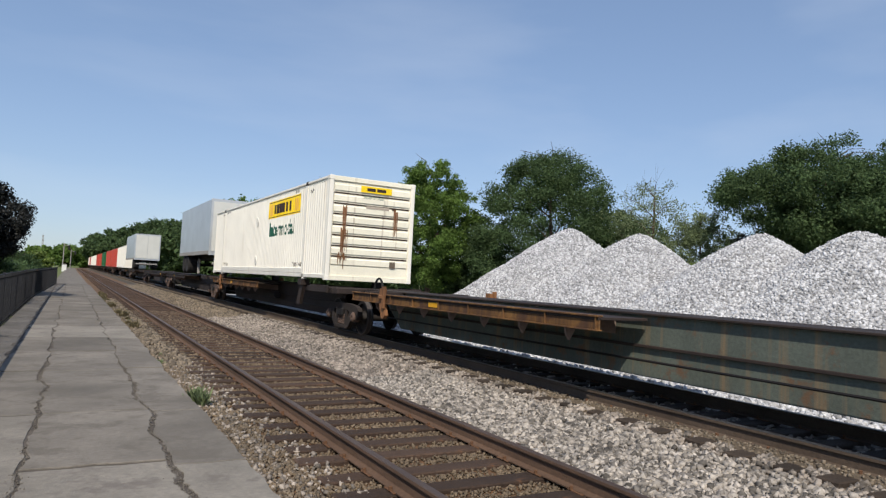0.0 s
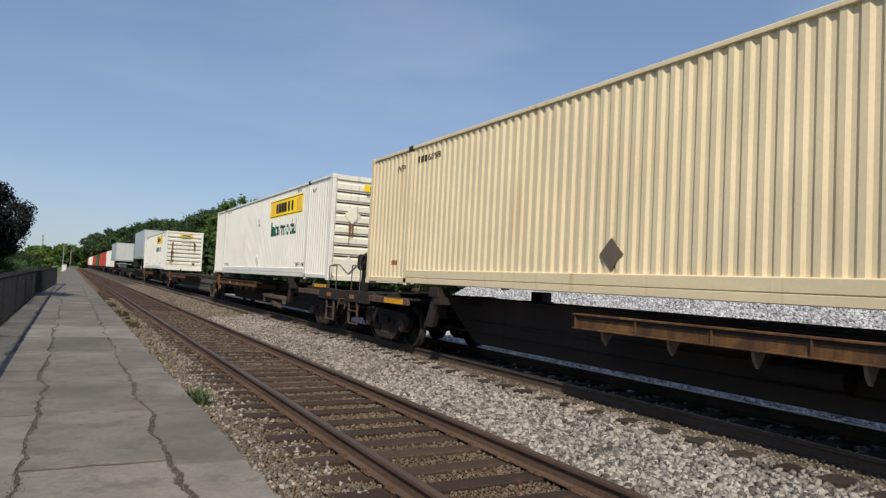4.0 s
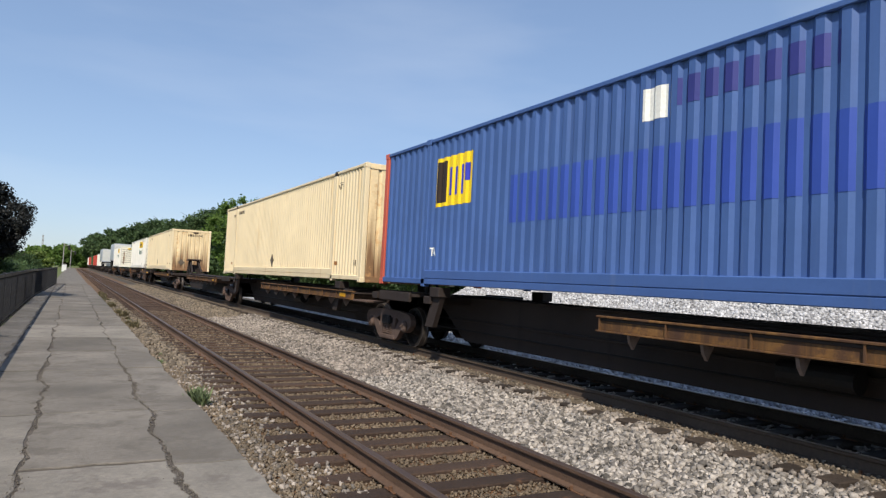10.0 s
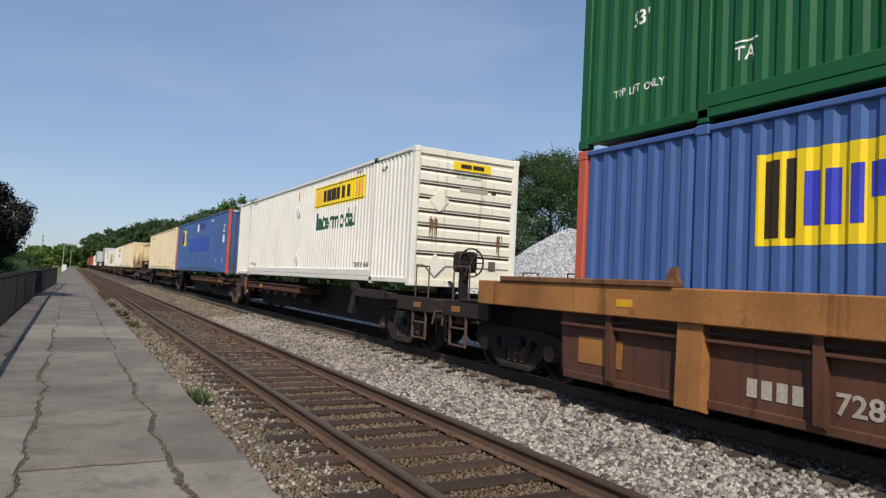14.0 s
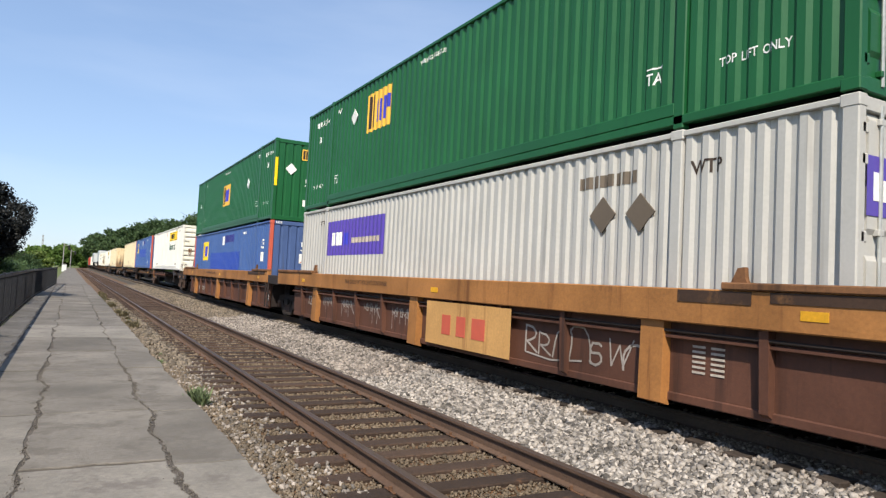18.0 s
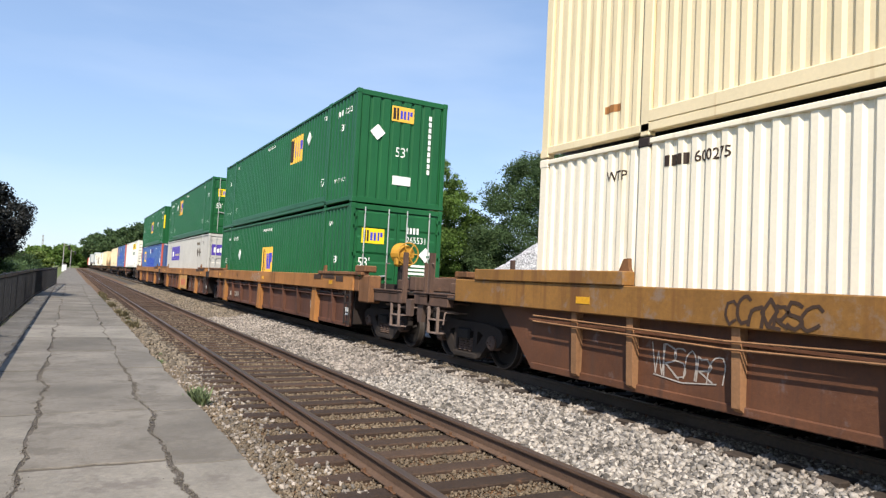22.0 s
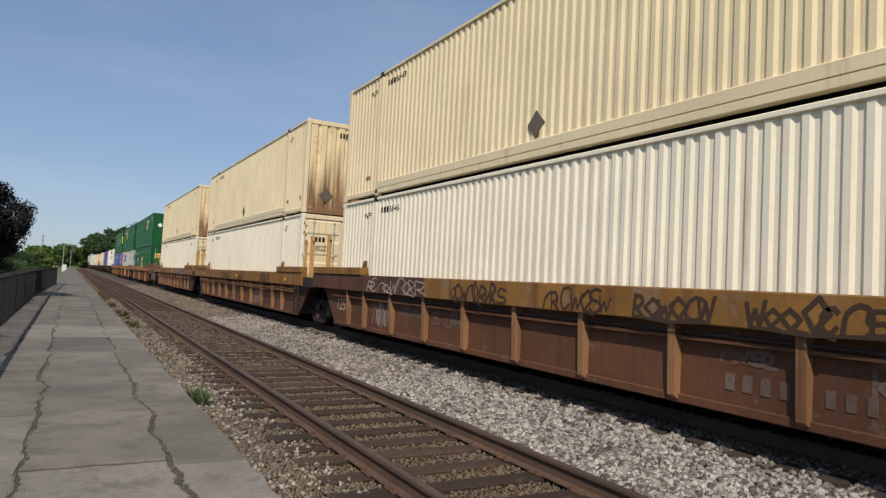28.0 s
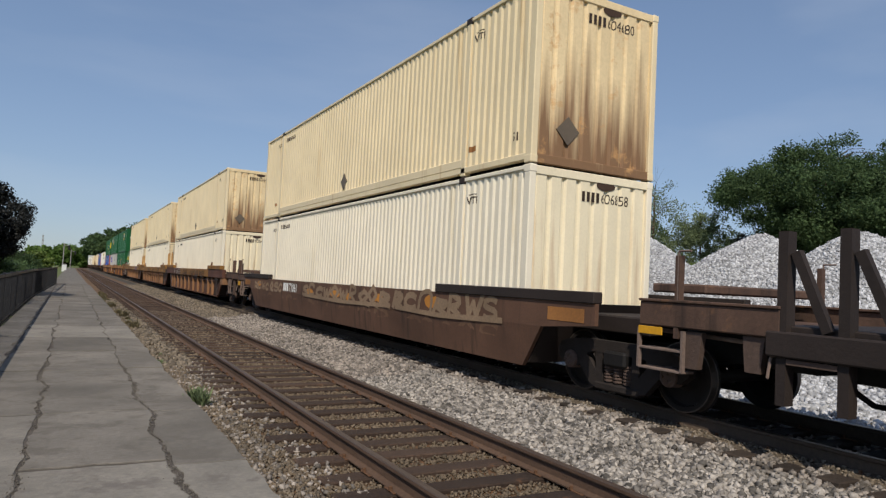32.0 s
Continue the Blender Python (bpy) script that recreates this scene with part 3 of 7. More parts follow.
keep = np.array([gap(int(k), y, 1) > 0.008 for k, y in zip(ck, cy)])
stones("joint_crumbs", np.stack([cx, cy, np.full(2600, PAVE_Z - 0.002)], 1)[keep], crumbs.uniform(0.005, 0.013, 2600)[keep], M["slab"], "crumbs of dirt and broken concrete along the cracks", 62)
far_walk = Shape().box(-4.5, -1.9, 62, 300, -0.62, PAVE_Z, 0.02)
part("far_walk", far_walk, M["slab"], pavement)


# ---- the train ----
SPEED = [(0, 8.978), (3, 8.782), (6, 8.605), (9, 8.419), (12, 8.251), (15, 8.11), (18, 8.016), (21, 7.948), (24, 7.894), (28, 7.9), (32, 7.921)]


def travel(t):
    """How far the train has gone at t seconds."""
    s = 0.0
    for (a, va), (b, vb) in zip(SPEED, SPEED[1:]):
        if t <= a:
            break
        e = min(t, b)
        ve = va + (vb - va) * (e - a) / (b - a)
        s += (va + ve) / 2 * (e - a)
    return s


ROLLING = []      # thing, place along the train, height
TURNING = []      # wheelset, its pose


def on_line(y, z):
    dx, head = swing(y)
    return pose(TRACK + dx, y, z, 0, 0, head)


def rolling(ob, u, z=0.0):
    ROLLING.append((ob, u, z))
    ob.matrix_world = on_line(u, z)
    return ob


LETTERS = {}


def lettering(text, size, bold=0.0):
    """The built-in font as flat triangles: points (right, up) and faces, from the left end of the baseline."""
    key = (text, size, bold)
    if key not in LETTERS:
        cu = bpy.data.curves.new("letters", 'FONT')
        cu.body, cu.size, cu.resolution_u, cu.offset = text, size * 1.4, 2, bold * size
        ob = new("letters", cu)
        dg = bpy.context.evaluated_depsgraph_get()
        me = bpy.data.meshes.new_from_object(ob.evaluated_get(dg))
        bm = bmesh.new()
        bm.from_mesh(me)
        bmesh.ops.triangulate(bm, faces=bm.faces[:])
        bm.verts.index_update()
        LETTERS[key] = ([(v.co.x, v.co.y) for v in bm.verts], [tuple(v.index for v in f.verts) for f in bm.faces])
        bm.free()
        bpy.data.objects.remove(ob)
        bpy.data.curves.remove(cu)
        bpy.data.meshes.remove(me)
    return LETTERS[key]


def cut(poly, lo, hi):
    """The part of a flat polygon of (y, z) between two values of y."""
    for lim, sign in ((lo, 1), (hi, -1)):
        out = []
        for p, q in zip(poly, poly[1:] + poly[:1]):
            dp, dq = sign * (p[0] - lim), sign * (q[0] - lim)
            if dp >= 0:
                out.append(p)
            if dp * dq < 0:
                k = dp / (dp - dq)
                out.append((lim, p[1] + (q[1] - p[1]) * k))
        poly = out
        if len(poly) < 3:
            return []
    return poly


def letters_on(name, text, size, material, parent, at, depth=None, breaks=(), label="", bold=0.0, squeeze=1.0):
    """Lettering laid on a wall that faces -x (depth gives the inward offset at y) starting at at=(x, y, z) and running towards -y."""
    pts, fs = lettering(text, size, bold)
    flat = [(at[1] - p[0] * squeeze, at[2] + p[1]) for p in pts]
    s = Shape()
    for f in fs:
        poly = [flat[i] for i in f]
        lo, hi = min(p[0] for p in poly), max(p[0] for p in poly)
        steps = [lo - 1e-4] + [b for b in breaks if lo < b < hi] + [hi + 1e-4]
        for b0, b1 in zip(steps, steps[1:]):
            piece = cut(poly, b0, b1) if len(steps) > 2 else poly
            if len(piece) > 2:
                s.sheet([(at[0] - 0.004 + (depth(p[0]) if depth else 0.0), p[0], p[1]) for p in piece], [tuple(range(len(piece)))])
    return part(name, s, M[material], parent, label)


def wave(y0, y1, pitch, deep, cuts=(0.26, 0.45, 0.81)):
    """Break points (y, inward offset) of a corrugated wall from y0 to y1."""
    n = max(1, round((y1 - y0) / pitch))
    p = (y1 - y0) / n
    out = []
    for i in range(n):
        a = y0 + i * p
        out += [(a, deep), (a + cuts[0] * p, deep), (a + cuts[1] * p, 0.0), (a + cuts[2] * p, 0.0)]
    return out + [(y1, deep)]


def depth_of(pts):
    ys, ds = [p[0] for p in pts], [p[1] for p in pts]
    return lambda y: float(np.interp(y, ys, ds))


PANELS = {}


END_CUTS = (0.14, 0.26, 0.88)


def corrugated(length, z0, z1, pitch, deep, mat, name="side_panel"):
    key = (round(length, 3), z0, z1, pitch, deep, mat, name)
    if key not in PANELS:
        w = wave(0, length, pitch, deep, END_CUTS if name == "end_panel" else (0.26, 0.45, 0.81))
        s, n = Shape(), len(w)
        s.sheet([(d, y, z) for z in (z0, z1) for y, d in w], [(i + 1, i, i + n, i + n + 1) for i in range(n - 1)])
        s.sheet([(0.05, 0, z0), (0.05, length, z0), (0.05, length, z1), (0.05, 0, z1)], [(0, 1, 2, 3)])
        PANELS[key] = s.mesh(name, M[mat])
    return PANELS[key]


CL, CW, CH = 16.154, 2.591, 2.885
POST = 1.97


def container(label, paint_, u, z, pitch=0.2, end="ribs", end_paint=None, marks=(), end_marks=(), corner=None, height=CH, length=CL, group="containers on the train", low_rail=0.16):
    """A long corrugated box; y = 0 is the end that trails, its near side faces -x."""
    c = thing("shipping_container", label, "container", group)
    hw, end_paint, corner = CW / 2, end_paint or paint_, corner or paint_
    # frame
    for sx in (-1, 1):
        xo, xi = sx * hw, sx * (hw - 0.12)
        a, b = min(xo, xi), max(xo, xi)
        part("bottom_rail", Shape().box(a, b, 0.14, length - 0.14, 0.05, low_rail, 0.01), M[paint_], c)
        part("sill_beam", Shape().box(a - 0.004, b + 0.004, POST + 0.13, length - POST - 0.13, low_rail, 0.32, 0.012), M[paint_], c)
        part("top_rail", Shape().box(a, b, 0.14, length - 0.14, height - 0.075, height - 0.004, 0.012), M[paint_], c)
        for y in (0.0, length - 0.16):
            part("corner_post", Shape().box(a, b, y, y + 0.16, 0, height, 0.014), M[corner], c)
            for zc in (0, height - 0.118):
                part("corner_casting", Shape().box(a - 0.006, b + 0.006, y - 0.006, y + 0.178, zc, zc + 0.124, 0.012), M[corner], c)
        for y in (POST, length - POST - 0.16):
            part("lift_post", Shape().box(a, b, y, y + 0.15, 0, height - 0.02, 0.012), M[paint_], c)
            part("lift_casting", Shape().box(a - 0.01, b + 0.01, y - 0.02, y + 0.17, height - 0.11, height + 0.012, 0.014), M["sill" if paint_ in ("cream", "ivory", "white") else paint_], c)
    # walls
    secs = [(0.16, POST), (POST + 0.15, length - POST - 0.16), (length - POST - 0.01, length - 0.16)]
    deep = 0.028 if pitch < 0.21 else 0.034
    prof = []
    for i, (a, b) in enumerate(secs):
        z0 = 0.32 if i == 1 else low_rail
        me = corrugated(b - a, z0, height - 0.075, pitch, deep, paint_)
        part("side_panel", me, None, c, at=pose(-hw + 0.022, a, 0))
        part("side_panel", me, None, c, at=pose(hw - 0.022, b, 0, 0, 0, 180))
        prof += [(p[0] + a, p[1]) for p in wave(0, b - a, pitch, deep)]
    depth, breaks = depth_of(prof), [p[0] for p in prof]
    part("roof", Shape().box(-hw + 0.1, hw - 0.1, 0.1, length - 0.1, height - 0.05, height - 0.03, 0.004), M[paint_], c)
    part("floor", Shape().box(-hw + 0.1, hw - 0.1, 0.1, length - 0.1, 0.10, 0.16, 0.004), M["black"], c)
    part("front_wall", Shape().box(-hw + 0.12, hw - 0.12, length - 0.1, length - 0.05, 0.12, height - 0.06, 0.004), M[paint_], c)
    part("end_header", Shape().box(-hw + 0.12, hw - 0.12, 0.012, 0.11, height - 0.14, height - 0.004, 0.01), M[end_paint], c)
    part("end_sill", Shape().box(-hw + 0.12, hw - 0.12, 0.012, 0.11, 0.004, 0.15, 0.01), M[end_paint], c)
    w = CW - 0.24
    if end == "ribs":
        me = corrugated(w, 0.15, height - 0.14, 0.29, 0.034, end_paint, "end_panel")
        part("end_panel", me, None, c, at=pose(hw - 0.12, 0.03, 0, 0, 0, 90))
    elif end == "bars":
        part("end_panel", Shape().box(-w / 2, w / 2, 0.05, 0.08, 0.15, height - 0.14, 0.004), M[end_paint], c)
        for i in range(8):
            zz = 0.52 + i * 0.292
            part("rib", Shape().prism([(0.05, zz - 0.10), (0.022, zz - 0.07), (0.022, zz + 0.07), (0.05, zz + 0.10)], -w / 2 + 0.03, w / 2 - 0.03), M[end_paint], c)
            # Dark strips put the shade between the ribs into colour.
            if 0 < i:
                part("groove", Shape().box(-w / 2 + 0.03, w / 2 - 0.03, 0.044, 0.052, zz - 0.165, zz - 0.122, 0.002), M["ink"], c, "dark strip painting the shade between ribs")
    else:
        for sx in (-1, 1):
            a, b = (-w / 2, -0.006) if sx < 0 else (0.006, w / 2)
            door = part("door", Shape().box(a, b, 0.05, 0.085, 0.16, height - 0.15, 0.006), M[end_paint], c)
            for i in range(4):
                zz = 0.35 + i * 0.64
                part("door_rib", Shape().prism([(0.05, zz), (0.026, zz + 0.05), (0.026, zz + 0.4), (0.05, zz + 0.45)], a + 0.08, b - 0.08), M[end_paint], door)
            for f in (0.22, 0.78):
                x = a + (b - a) * f
                part("locking_bar", Shape().tube((x, 0.008, 0.08), (x, 0.008, height - 0.07), 0.019, 8), M["steel"], door)
                for zz in (0.2, 0.95, 1.65, height - 0.22):
                    part("bar_guide", Shape().box(x - 0.045, x + 0.045, -0.008, 0.05, zz - 0.03, zz + 0.03, 0.006), M[end_paint], door)
                part("handle", Shape().beam((x, -0.012, 1.1), (x + 0.34 * (1 if f < 0.5 else -1), -0.012, 1.06), 0.02, 0.035), M["steel"], door)
            for zz in (0.3, 0.95, 1.6, 2.3, height - 0.3):
                xx = sx * (w / 2 + 0.01)
                part("hinge", Shape().box(xx - 0.05, xx + 0.05, 0.0, 0.05, zz - 0.05, zz + 0.05, 0.008), M[end_paint], door)
    # what is painted on the walls
    for m in marks:
        if m[0] == "film":
            _, y0, y1, z0, z1, mat = m[:6]
            bs = [y0] + [b for b in breaks if y0 < b < y1] + [y1]
            n = len(bs)
            lift = 0.003 + 0.003 * (m[6] if len(m) > 6 else 0)
            s = Shape().sheet([(-hw + 0.022 + depth(y) - lift, y, zz) for zz in (z0, z1) for y in bs], [(i + 1, i, i + n, i + n + 1) for i in range(n - 1)])
            part("sign" if mat not in ("chalk", "faded") else "label", s, M[mat], c)
        elif m[0] == "ghost":
            _, y0, y1, z0, z1, mat = m
            bs = [b for b in breaks if y0 < b < y1]
            s = Shape()
            for b0, b1 in zip(bs, bs[1:]):
                if depth(b0) + depth(b1) < deep * 1.1:
                    s.sheet([(-hw + 0.018 + depth(y), y, zz) for zz in (z0, z1) for y in (b0, b1)], [(1, 0, 2, 3)])
            part("painted_out_name", s, M[mat], c, "fresh blue paint over an old name")
        elif m[0] == "diamond":
            _, y, zz, r, mat = m
            d = depth(y)
            s = Shape().hull([(x, y + a * r, zz + b * r) for x in (-hw + 0.012, -hw + 0.03) for a, b in ((1, 0), (0, 1), (-1, 0), (0, -1))], [(0, 1, 2, 3), (4, 5, 6, 7), (0, 1, 5, 4), (1, 2, 6, 5), (2, 3, 7, 6), (3, 0, 4, 7)])
            part("placard", s, M[mat], c)
        elif m[0] == "post_text":
            _, text, y, zz, size, mat = m
            letters_on("lettering", text, size, mat, c, (-hw - 0.002, y, zz))
        else:
            _, text, y, zz, size, mat = m[:6]
            letters_on("lettering", text, size, mat, c, (-hw + 0.021, y, zz), depth, breaks, bold=0.04 if size > 0.3 else 0.02, squeeze=m[6] if len(m) > 6 else 0.86)
    for m in end_marks:
        yy = {"ribs": 0.024, "bars": 0.018, "doors": 0.022}[end]
        if m[0] == "film":
            _, x0, x1, z0, z1, mat = m[:6]
            lift = 0.004 * (m[6] if len(m) > 6 else 0)
            part("sign", Shape().box(x0, x1, yy - 0.004 - lift, yy - lift, z0, z1, 0.001), M[mat], c)
        elif m[0] == "diamond":
            _, x, zz, r, mat = m
            part("placard", Shape().hull([(x + a * r, q, zz + b * r) for q in (yy - 0.012, yy) for a, b in ((1, 0), (0, 1), (-1, 0), (0, -1))], [(0, 1, 2, 3), (4, 5, 6, 7), (0, 1, 5, 4), (1, 2, 6, 5), (2, 3, 7, 6), (3, 0, 4, 7)]), M[mat], c)
        elif m[0] == "run":
            _, x, z1, z0, wd, seed = m
            r = random.Random(seed)
            run = Shape()
            for i in range(9):
                xx, top, low_ = x + r.uniform(-wd, wd), z1 - r.uniform(0, 0.12), z0 + r.uniform(0, 0.75) * (z1 - z0)
                w2 = r.uniform(0.008, 0.026)
                yy2 = yy - 0.004 - 0.0012 * i
                run.sheet([(xx - w2, yy2, top), (xx - w2 * 0.3, yy2, low_), (xx + w2 * 0.4, yy2, low_ - 0.04), (xx + w2, yy2, top - 0.03)], [(0, 1, 2, 3)])
            part("rust_run", run, M["rust_run"], c, "brown rust run down the end")
        elif m[0] == "blot":
            _, x, zz, bw, bh, mat = m
            part("emblem", Shape().prism([(x + bw * (0.9 + 0.3 * noise.noise((k * 1.3, 2, 5))) * math.cos(k * math.tau / 12), zz + bh * (0.9 + 0.5 * noise.noise((k * 1.9, 7, 1))) * math.sin(k * math.tau / 12)) for k in range(12)], yy - 0.006, yy - 0.002, "y"), M[mat], c, "dark brown worn emblem")
        elif m[0] == "bar":
            _, x, mat = m
            part("edge_strip", Shape().box(x - 0.05, x + 0.05, -0.008, 0.0, 1.2, 2.2, 0.001), M[mat], c)
        else:
            _, text, x, zz, size, mat = m
            pts, fs = lettering(text, size)
            if end == "ribs" and mat != "ink" or end == "ribs" and paint_ != "blue":
                rib = wave(0, w, 0.29, 0.034, END_CUTS)
                d_at = depth_of([(w / 2 - p[0], p[1]) for p in rib[::-1]])
                cuts = sorted(w / 2 - p[0] for p in rib)
                s = Shape()
                for f in fs:
                    poly = [(x + pts[i][0] * 0.85, zz + pts[i][1]) for i in f]
                    lo, hi = min(p[0] for p in poly), max(p[0] for p in poly)
                    steps = [lo - 1e-4] + [b for b in cuts if lo < b < hi] + [hi + 1e-4]
                    for b0, b1 in zip(steps, steps[1:]):
                        piece = cut(poly, b0, b1) if len(steps) > 2 else poly
                        if len(piece) > 2:
                            s.sheet([(p[0], 0.026 + d_at(p[0]), p[1]) for p in piece], [tuple(range(len(piece)))])
                part("lettering", s, M[mat], c)
            else:
                part("lettering", Shape().sheet([(x + p[0] * 0.85, yy - 0.006, zz + p[1]) for p in pts], fs), M[mat], c)
    return rolling(c, u, z)


def scrawl(seed, y, z, w, h, x, material, parent, stroke=0.03, glyphs=5, lean_in=0.0):
    """Spray-painted hooks, arches and zigzags that cannot be read."""
    r = random.Random(seed)
    s = Shape()
    stroke *= 0.85 if material == "tag_pale" else 1.1
    if stroke < 0.05:
        glyphs = int(glyphs * 1.5)
    arc = lambda a0, a1, n, rx, rz, cx, cz: [(cx + rx * math.cos(a0 + (a1 - a0) * i / n), cz + rz * math.sin(a0 + (a1 - a0) * i / n)) for i in range(n + 1)]
    for i in range(glyphs):
        kind = r.randrange(6)
        if kind == 0:
            g = [(0.1, 0)] + arc(math.pi, 0, 6, 0.4, 0.5, 0.5, 0.5) + [(0.9, 0.0)]
        elif kind == 1:
            g = arc(0.7, 5.6, 9, 0.42, 0.48, 0.5, 0.5)
        elif kind == 2:
            g = [(0.1, 1), (0.3, 0.05), (0.5, 0.75), (0.72, 0.05), (0.95, 1)]
        elif kind == 3:
            g = [(0.15, 0), (0.15, 1)] + arc(1.4, -1.5, 6, 0.6, 0.28, 0.2, 0.7) + [(0.9, 0)]
        elif kind == 4:
            g = arc(0.6, 3.9, 6, 0.36, 0.26, 0.5, 0.74) + arc(1.0, -2.6, 6, 0.38, 0.26, 0.5, 0.27)
        else:
            g = [(0.5, 0.0), (0.1, 0.55), (0.5, 1.0), (0.9, 0.55), (0.5, 0.05), (1.15, -0.1)]
        tall, lean, width = r.uniform(0.6, 1.05), r.uniform(-0.06, 0.22), r.uniform(0.8, 1.15) if stroke > 0.05 else r.uniform(1.0, 1.9)
        pts = [(y - w * (i + (px + lean * pz) * width) / glyphs, z - h / 2 + h * tall * pz + r.uniform(-0.015, 0.015)) for px, pz in g]
        s.ribbon(pts, stroke * r.uniform(0.8, 1.15), x)
    if r.random() < 0.5:
        s.ribbon([(y - w * 0.05, z - h * 0.5), (y - w * 0.5, z - h * 0.62), (y - w, z - h * 0.48)], stroke * 0.8, x - 0.004)
    if lean_in:
        s.v = [(p[0] + (0.86 - p[2]) * lean_in, p[1], p[2]) for p in s.v]
    return part("graffiti", s, M[material], parent)


def drips(seed, y, z, w, h, x, parent):
    """A jagged spray-painted row high on a panel, whose paint has run down; z is its top."""
    r = random.Random(seed)
    s = Shape()
    top = [(y - w * i / 11, z - h * (0.12 + 0.2 * (i % 2)) + r.uniform(-0.05, 0.05) * h) for i in range(12)]
    s.ribbon(top, 0.016, x)
    for i in range(7):
        yy, low = y - w * (0.03 + 0.13 * i + r.uniform(-0.02, 0.02)), r.choice((0.4, 0.55, 0.7, 0.95))
        s.ribbon([(yy, z - r.uniform(0.0, 0.12) * h), (yy - r.uniform(-0.015, 0.02), z - h * low * 0.5), (yy - r.uniform(-0.01, 0.02), z - h * low)], r.uniform(0.011, 0.02), x - 0.002)
        if i % 2:
            s.ribbon([(yy, z - 0.3 * h), (yy - w * 0.06, z - 0.05 * h), (yy - w * 0.12, z - 0.42 * h), (yy - w * 0.02, z - 0.36 * h)], 0.016, x - 0.004)
    s.ribbon([(y - w * 0.78, z - 0.1 * h), (y - w * 0.9, z - 0.5 * h), (y - w * 1.02, z - 0.72 * h), (y - w * 1.14, z - 0.8 * h)], 0.024, x - 0.006)
    return part("graffiti", s, M["tag_pale"], parent)


# --- marks of the fleets ---
def bars_text(y, z, w, h, mat, n=4):
    return [("film", y - w * (i + 0.78) / n, y - w * i / n, z, z + h, mat, 1) for i in range(n)]


def white_marks():
    m = [("film", 2.71, 6.43, 2.02, 2.62, "yellow"), ("film", 2.77, 6.37, 2.05, 2.075, "ink", 1), ("film", 2.77, 6.37, 2.565, 2.59, "ink", 1)]
    m += bars_text(5.75, 2.16, 2.15, 0.32, "ink", 6)
    m += [("film", 5.9, 6.3, 2.12, 2.5, "ochre", 1), ("film", 2.85, 3.35, 2.12, 2.5, "ochre", 1)]
    m += [("text", "Intermodal", 6.22, 1.41, 0.47, "bottle", 1.03), ("text", "TOP LIFT ONLY", 3.2, 0.37, 0.118, "ink"), ("text", "TOP LIFT ONLY", 13.97, 0.37, 0.118, "ink")]
    m += [("text", "WTP", 1.75, 2.52, 0.12, "ink"), ("text", "WTP", 14.63, 2.59, 0.1, "ink"), ("text", "STACK LIMIT 3 HIGH", 13.9, 2.69, 0.075, "ink"), ("text", "3 HIGH", 3.3, 2.66, 0.1, "ink")]
    m += [("diamond", 7.98, 2.0, 0.2, "white"), ("diamond", 7.96, 0.56, 0.2, "white")]
    return m


WHITE_END = [("film", -0.38, 0.56, 2.5, 2.68, "yellow"), ("film", -0.2, 0.06, 2.545, 2.635, "ink", 1), ("film", 0.1, 0.38, 2.545, 2.635, "ink", 1), ("text", "Intermodal", -0.3, 2.33, 0.12, "bottle"),
             ("film", -0.2, 0.5, 2.05, 2.13, "faded"), ("film", 0.6, 0.72, 2.06, 2.13, "ink"), ("diamond", -0.68, 1.8, 0.24, "white_rust"), ("film", 0.6, 0.78, 0.42, 0.6, "placard"), ("diamond", -0.72, 0.45, 0.24, "white")]


def cream_marks(number, far=True):
    m = [("diamond", 8.12, 0.57, 0.21, "placard"), ("text", "WTP", 1.87, 2.40, 0.13, "ink"), ("film", 1.6, 1.84, 2.56, 2.575, "ink"), ("text", "51", 0.56, 0.40, 0.14, "ink"), ("text", "WTP", 14.75, 2.42, 0.13, "ink"),
         ("film", 1.66, 1.9, 0.41, 0.51, "orange"), ("film", 14.55, 14.85, 0.42, 0.52, "orange")]
    m += bars_text(13.78, 2.5, 0.36, 0.13, "ink", 4)
    m += [("text", number, 13.35, 2.5, 0.13, "ink")]
    return m


def cream_end(number, placard=True):
    m = [("blot", 0.26, 2.72, 0.22, 0.1, "tag_dark"), ("text", number, 0.16, 2.42, 0.17, "ink")]
    m += [("film", -0.24 + 0.1 * i, -0.18 + 0.1 * i, 2.42, 2.58, "ink") for i in range(4)]
    if placard:
        m += [("diamond", -0.59, 0.58, 0.23, "placard")]
    return m


def logo(y, z, size, tall=0.95, ground="ochre"):
    """A yellow panel with dark and blue blocks."""
    h = tall
    m = [("film", y - size, y, z, z + h, ground)]
    for a, b, lo, hi, mat in ((0.06, 0.19, 0.08, 0.92, "ink"), (0.23, 0.32, 0.08, 0.92, "ink"), (0.38, 0.48, 0.2, 0.76, "violet"), (0.53, 0.63, 0.2, 0.76, "violet"), (0.7, 0.78, 0.2, 0.78, "violet"), (0.82, 0.92, 0.44, 0.78, "violet")):
        m.append(("film", y - size * b, y - size * a, z + h * lo, z + h * hi, mat, 1))
    return m


def end_logo(x, z, size, wide=1.6, ground="ochre"):
    m = [("film", x, x + size * wide, z, z + size, ground)]
    for a, b, lo, hi, mat in ((0.06, 0.18, 0.12, 0.88, "ink"), (0.22, 0.31, 0.12, 0.88, "ink"), (0.38, 0.48, 0.2, 0.74, "violet"), (0.53, 0.63, 0.2, 0.74, "violet"), (0.7, 0.78, 0.2, 0.76, "violet"), (0.82, 0.92, 0.46, 0.76, "violet")):
        m.append(("film", x + size * wide * a, x + size * wide * b, z + size * lo, z + size * hi, mat, 1))
    return m


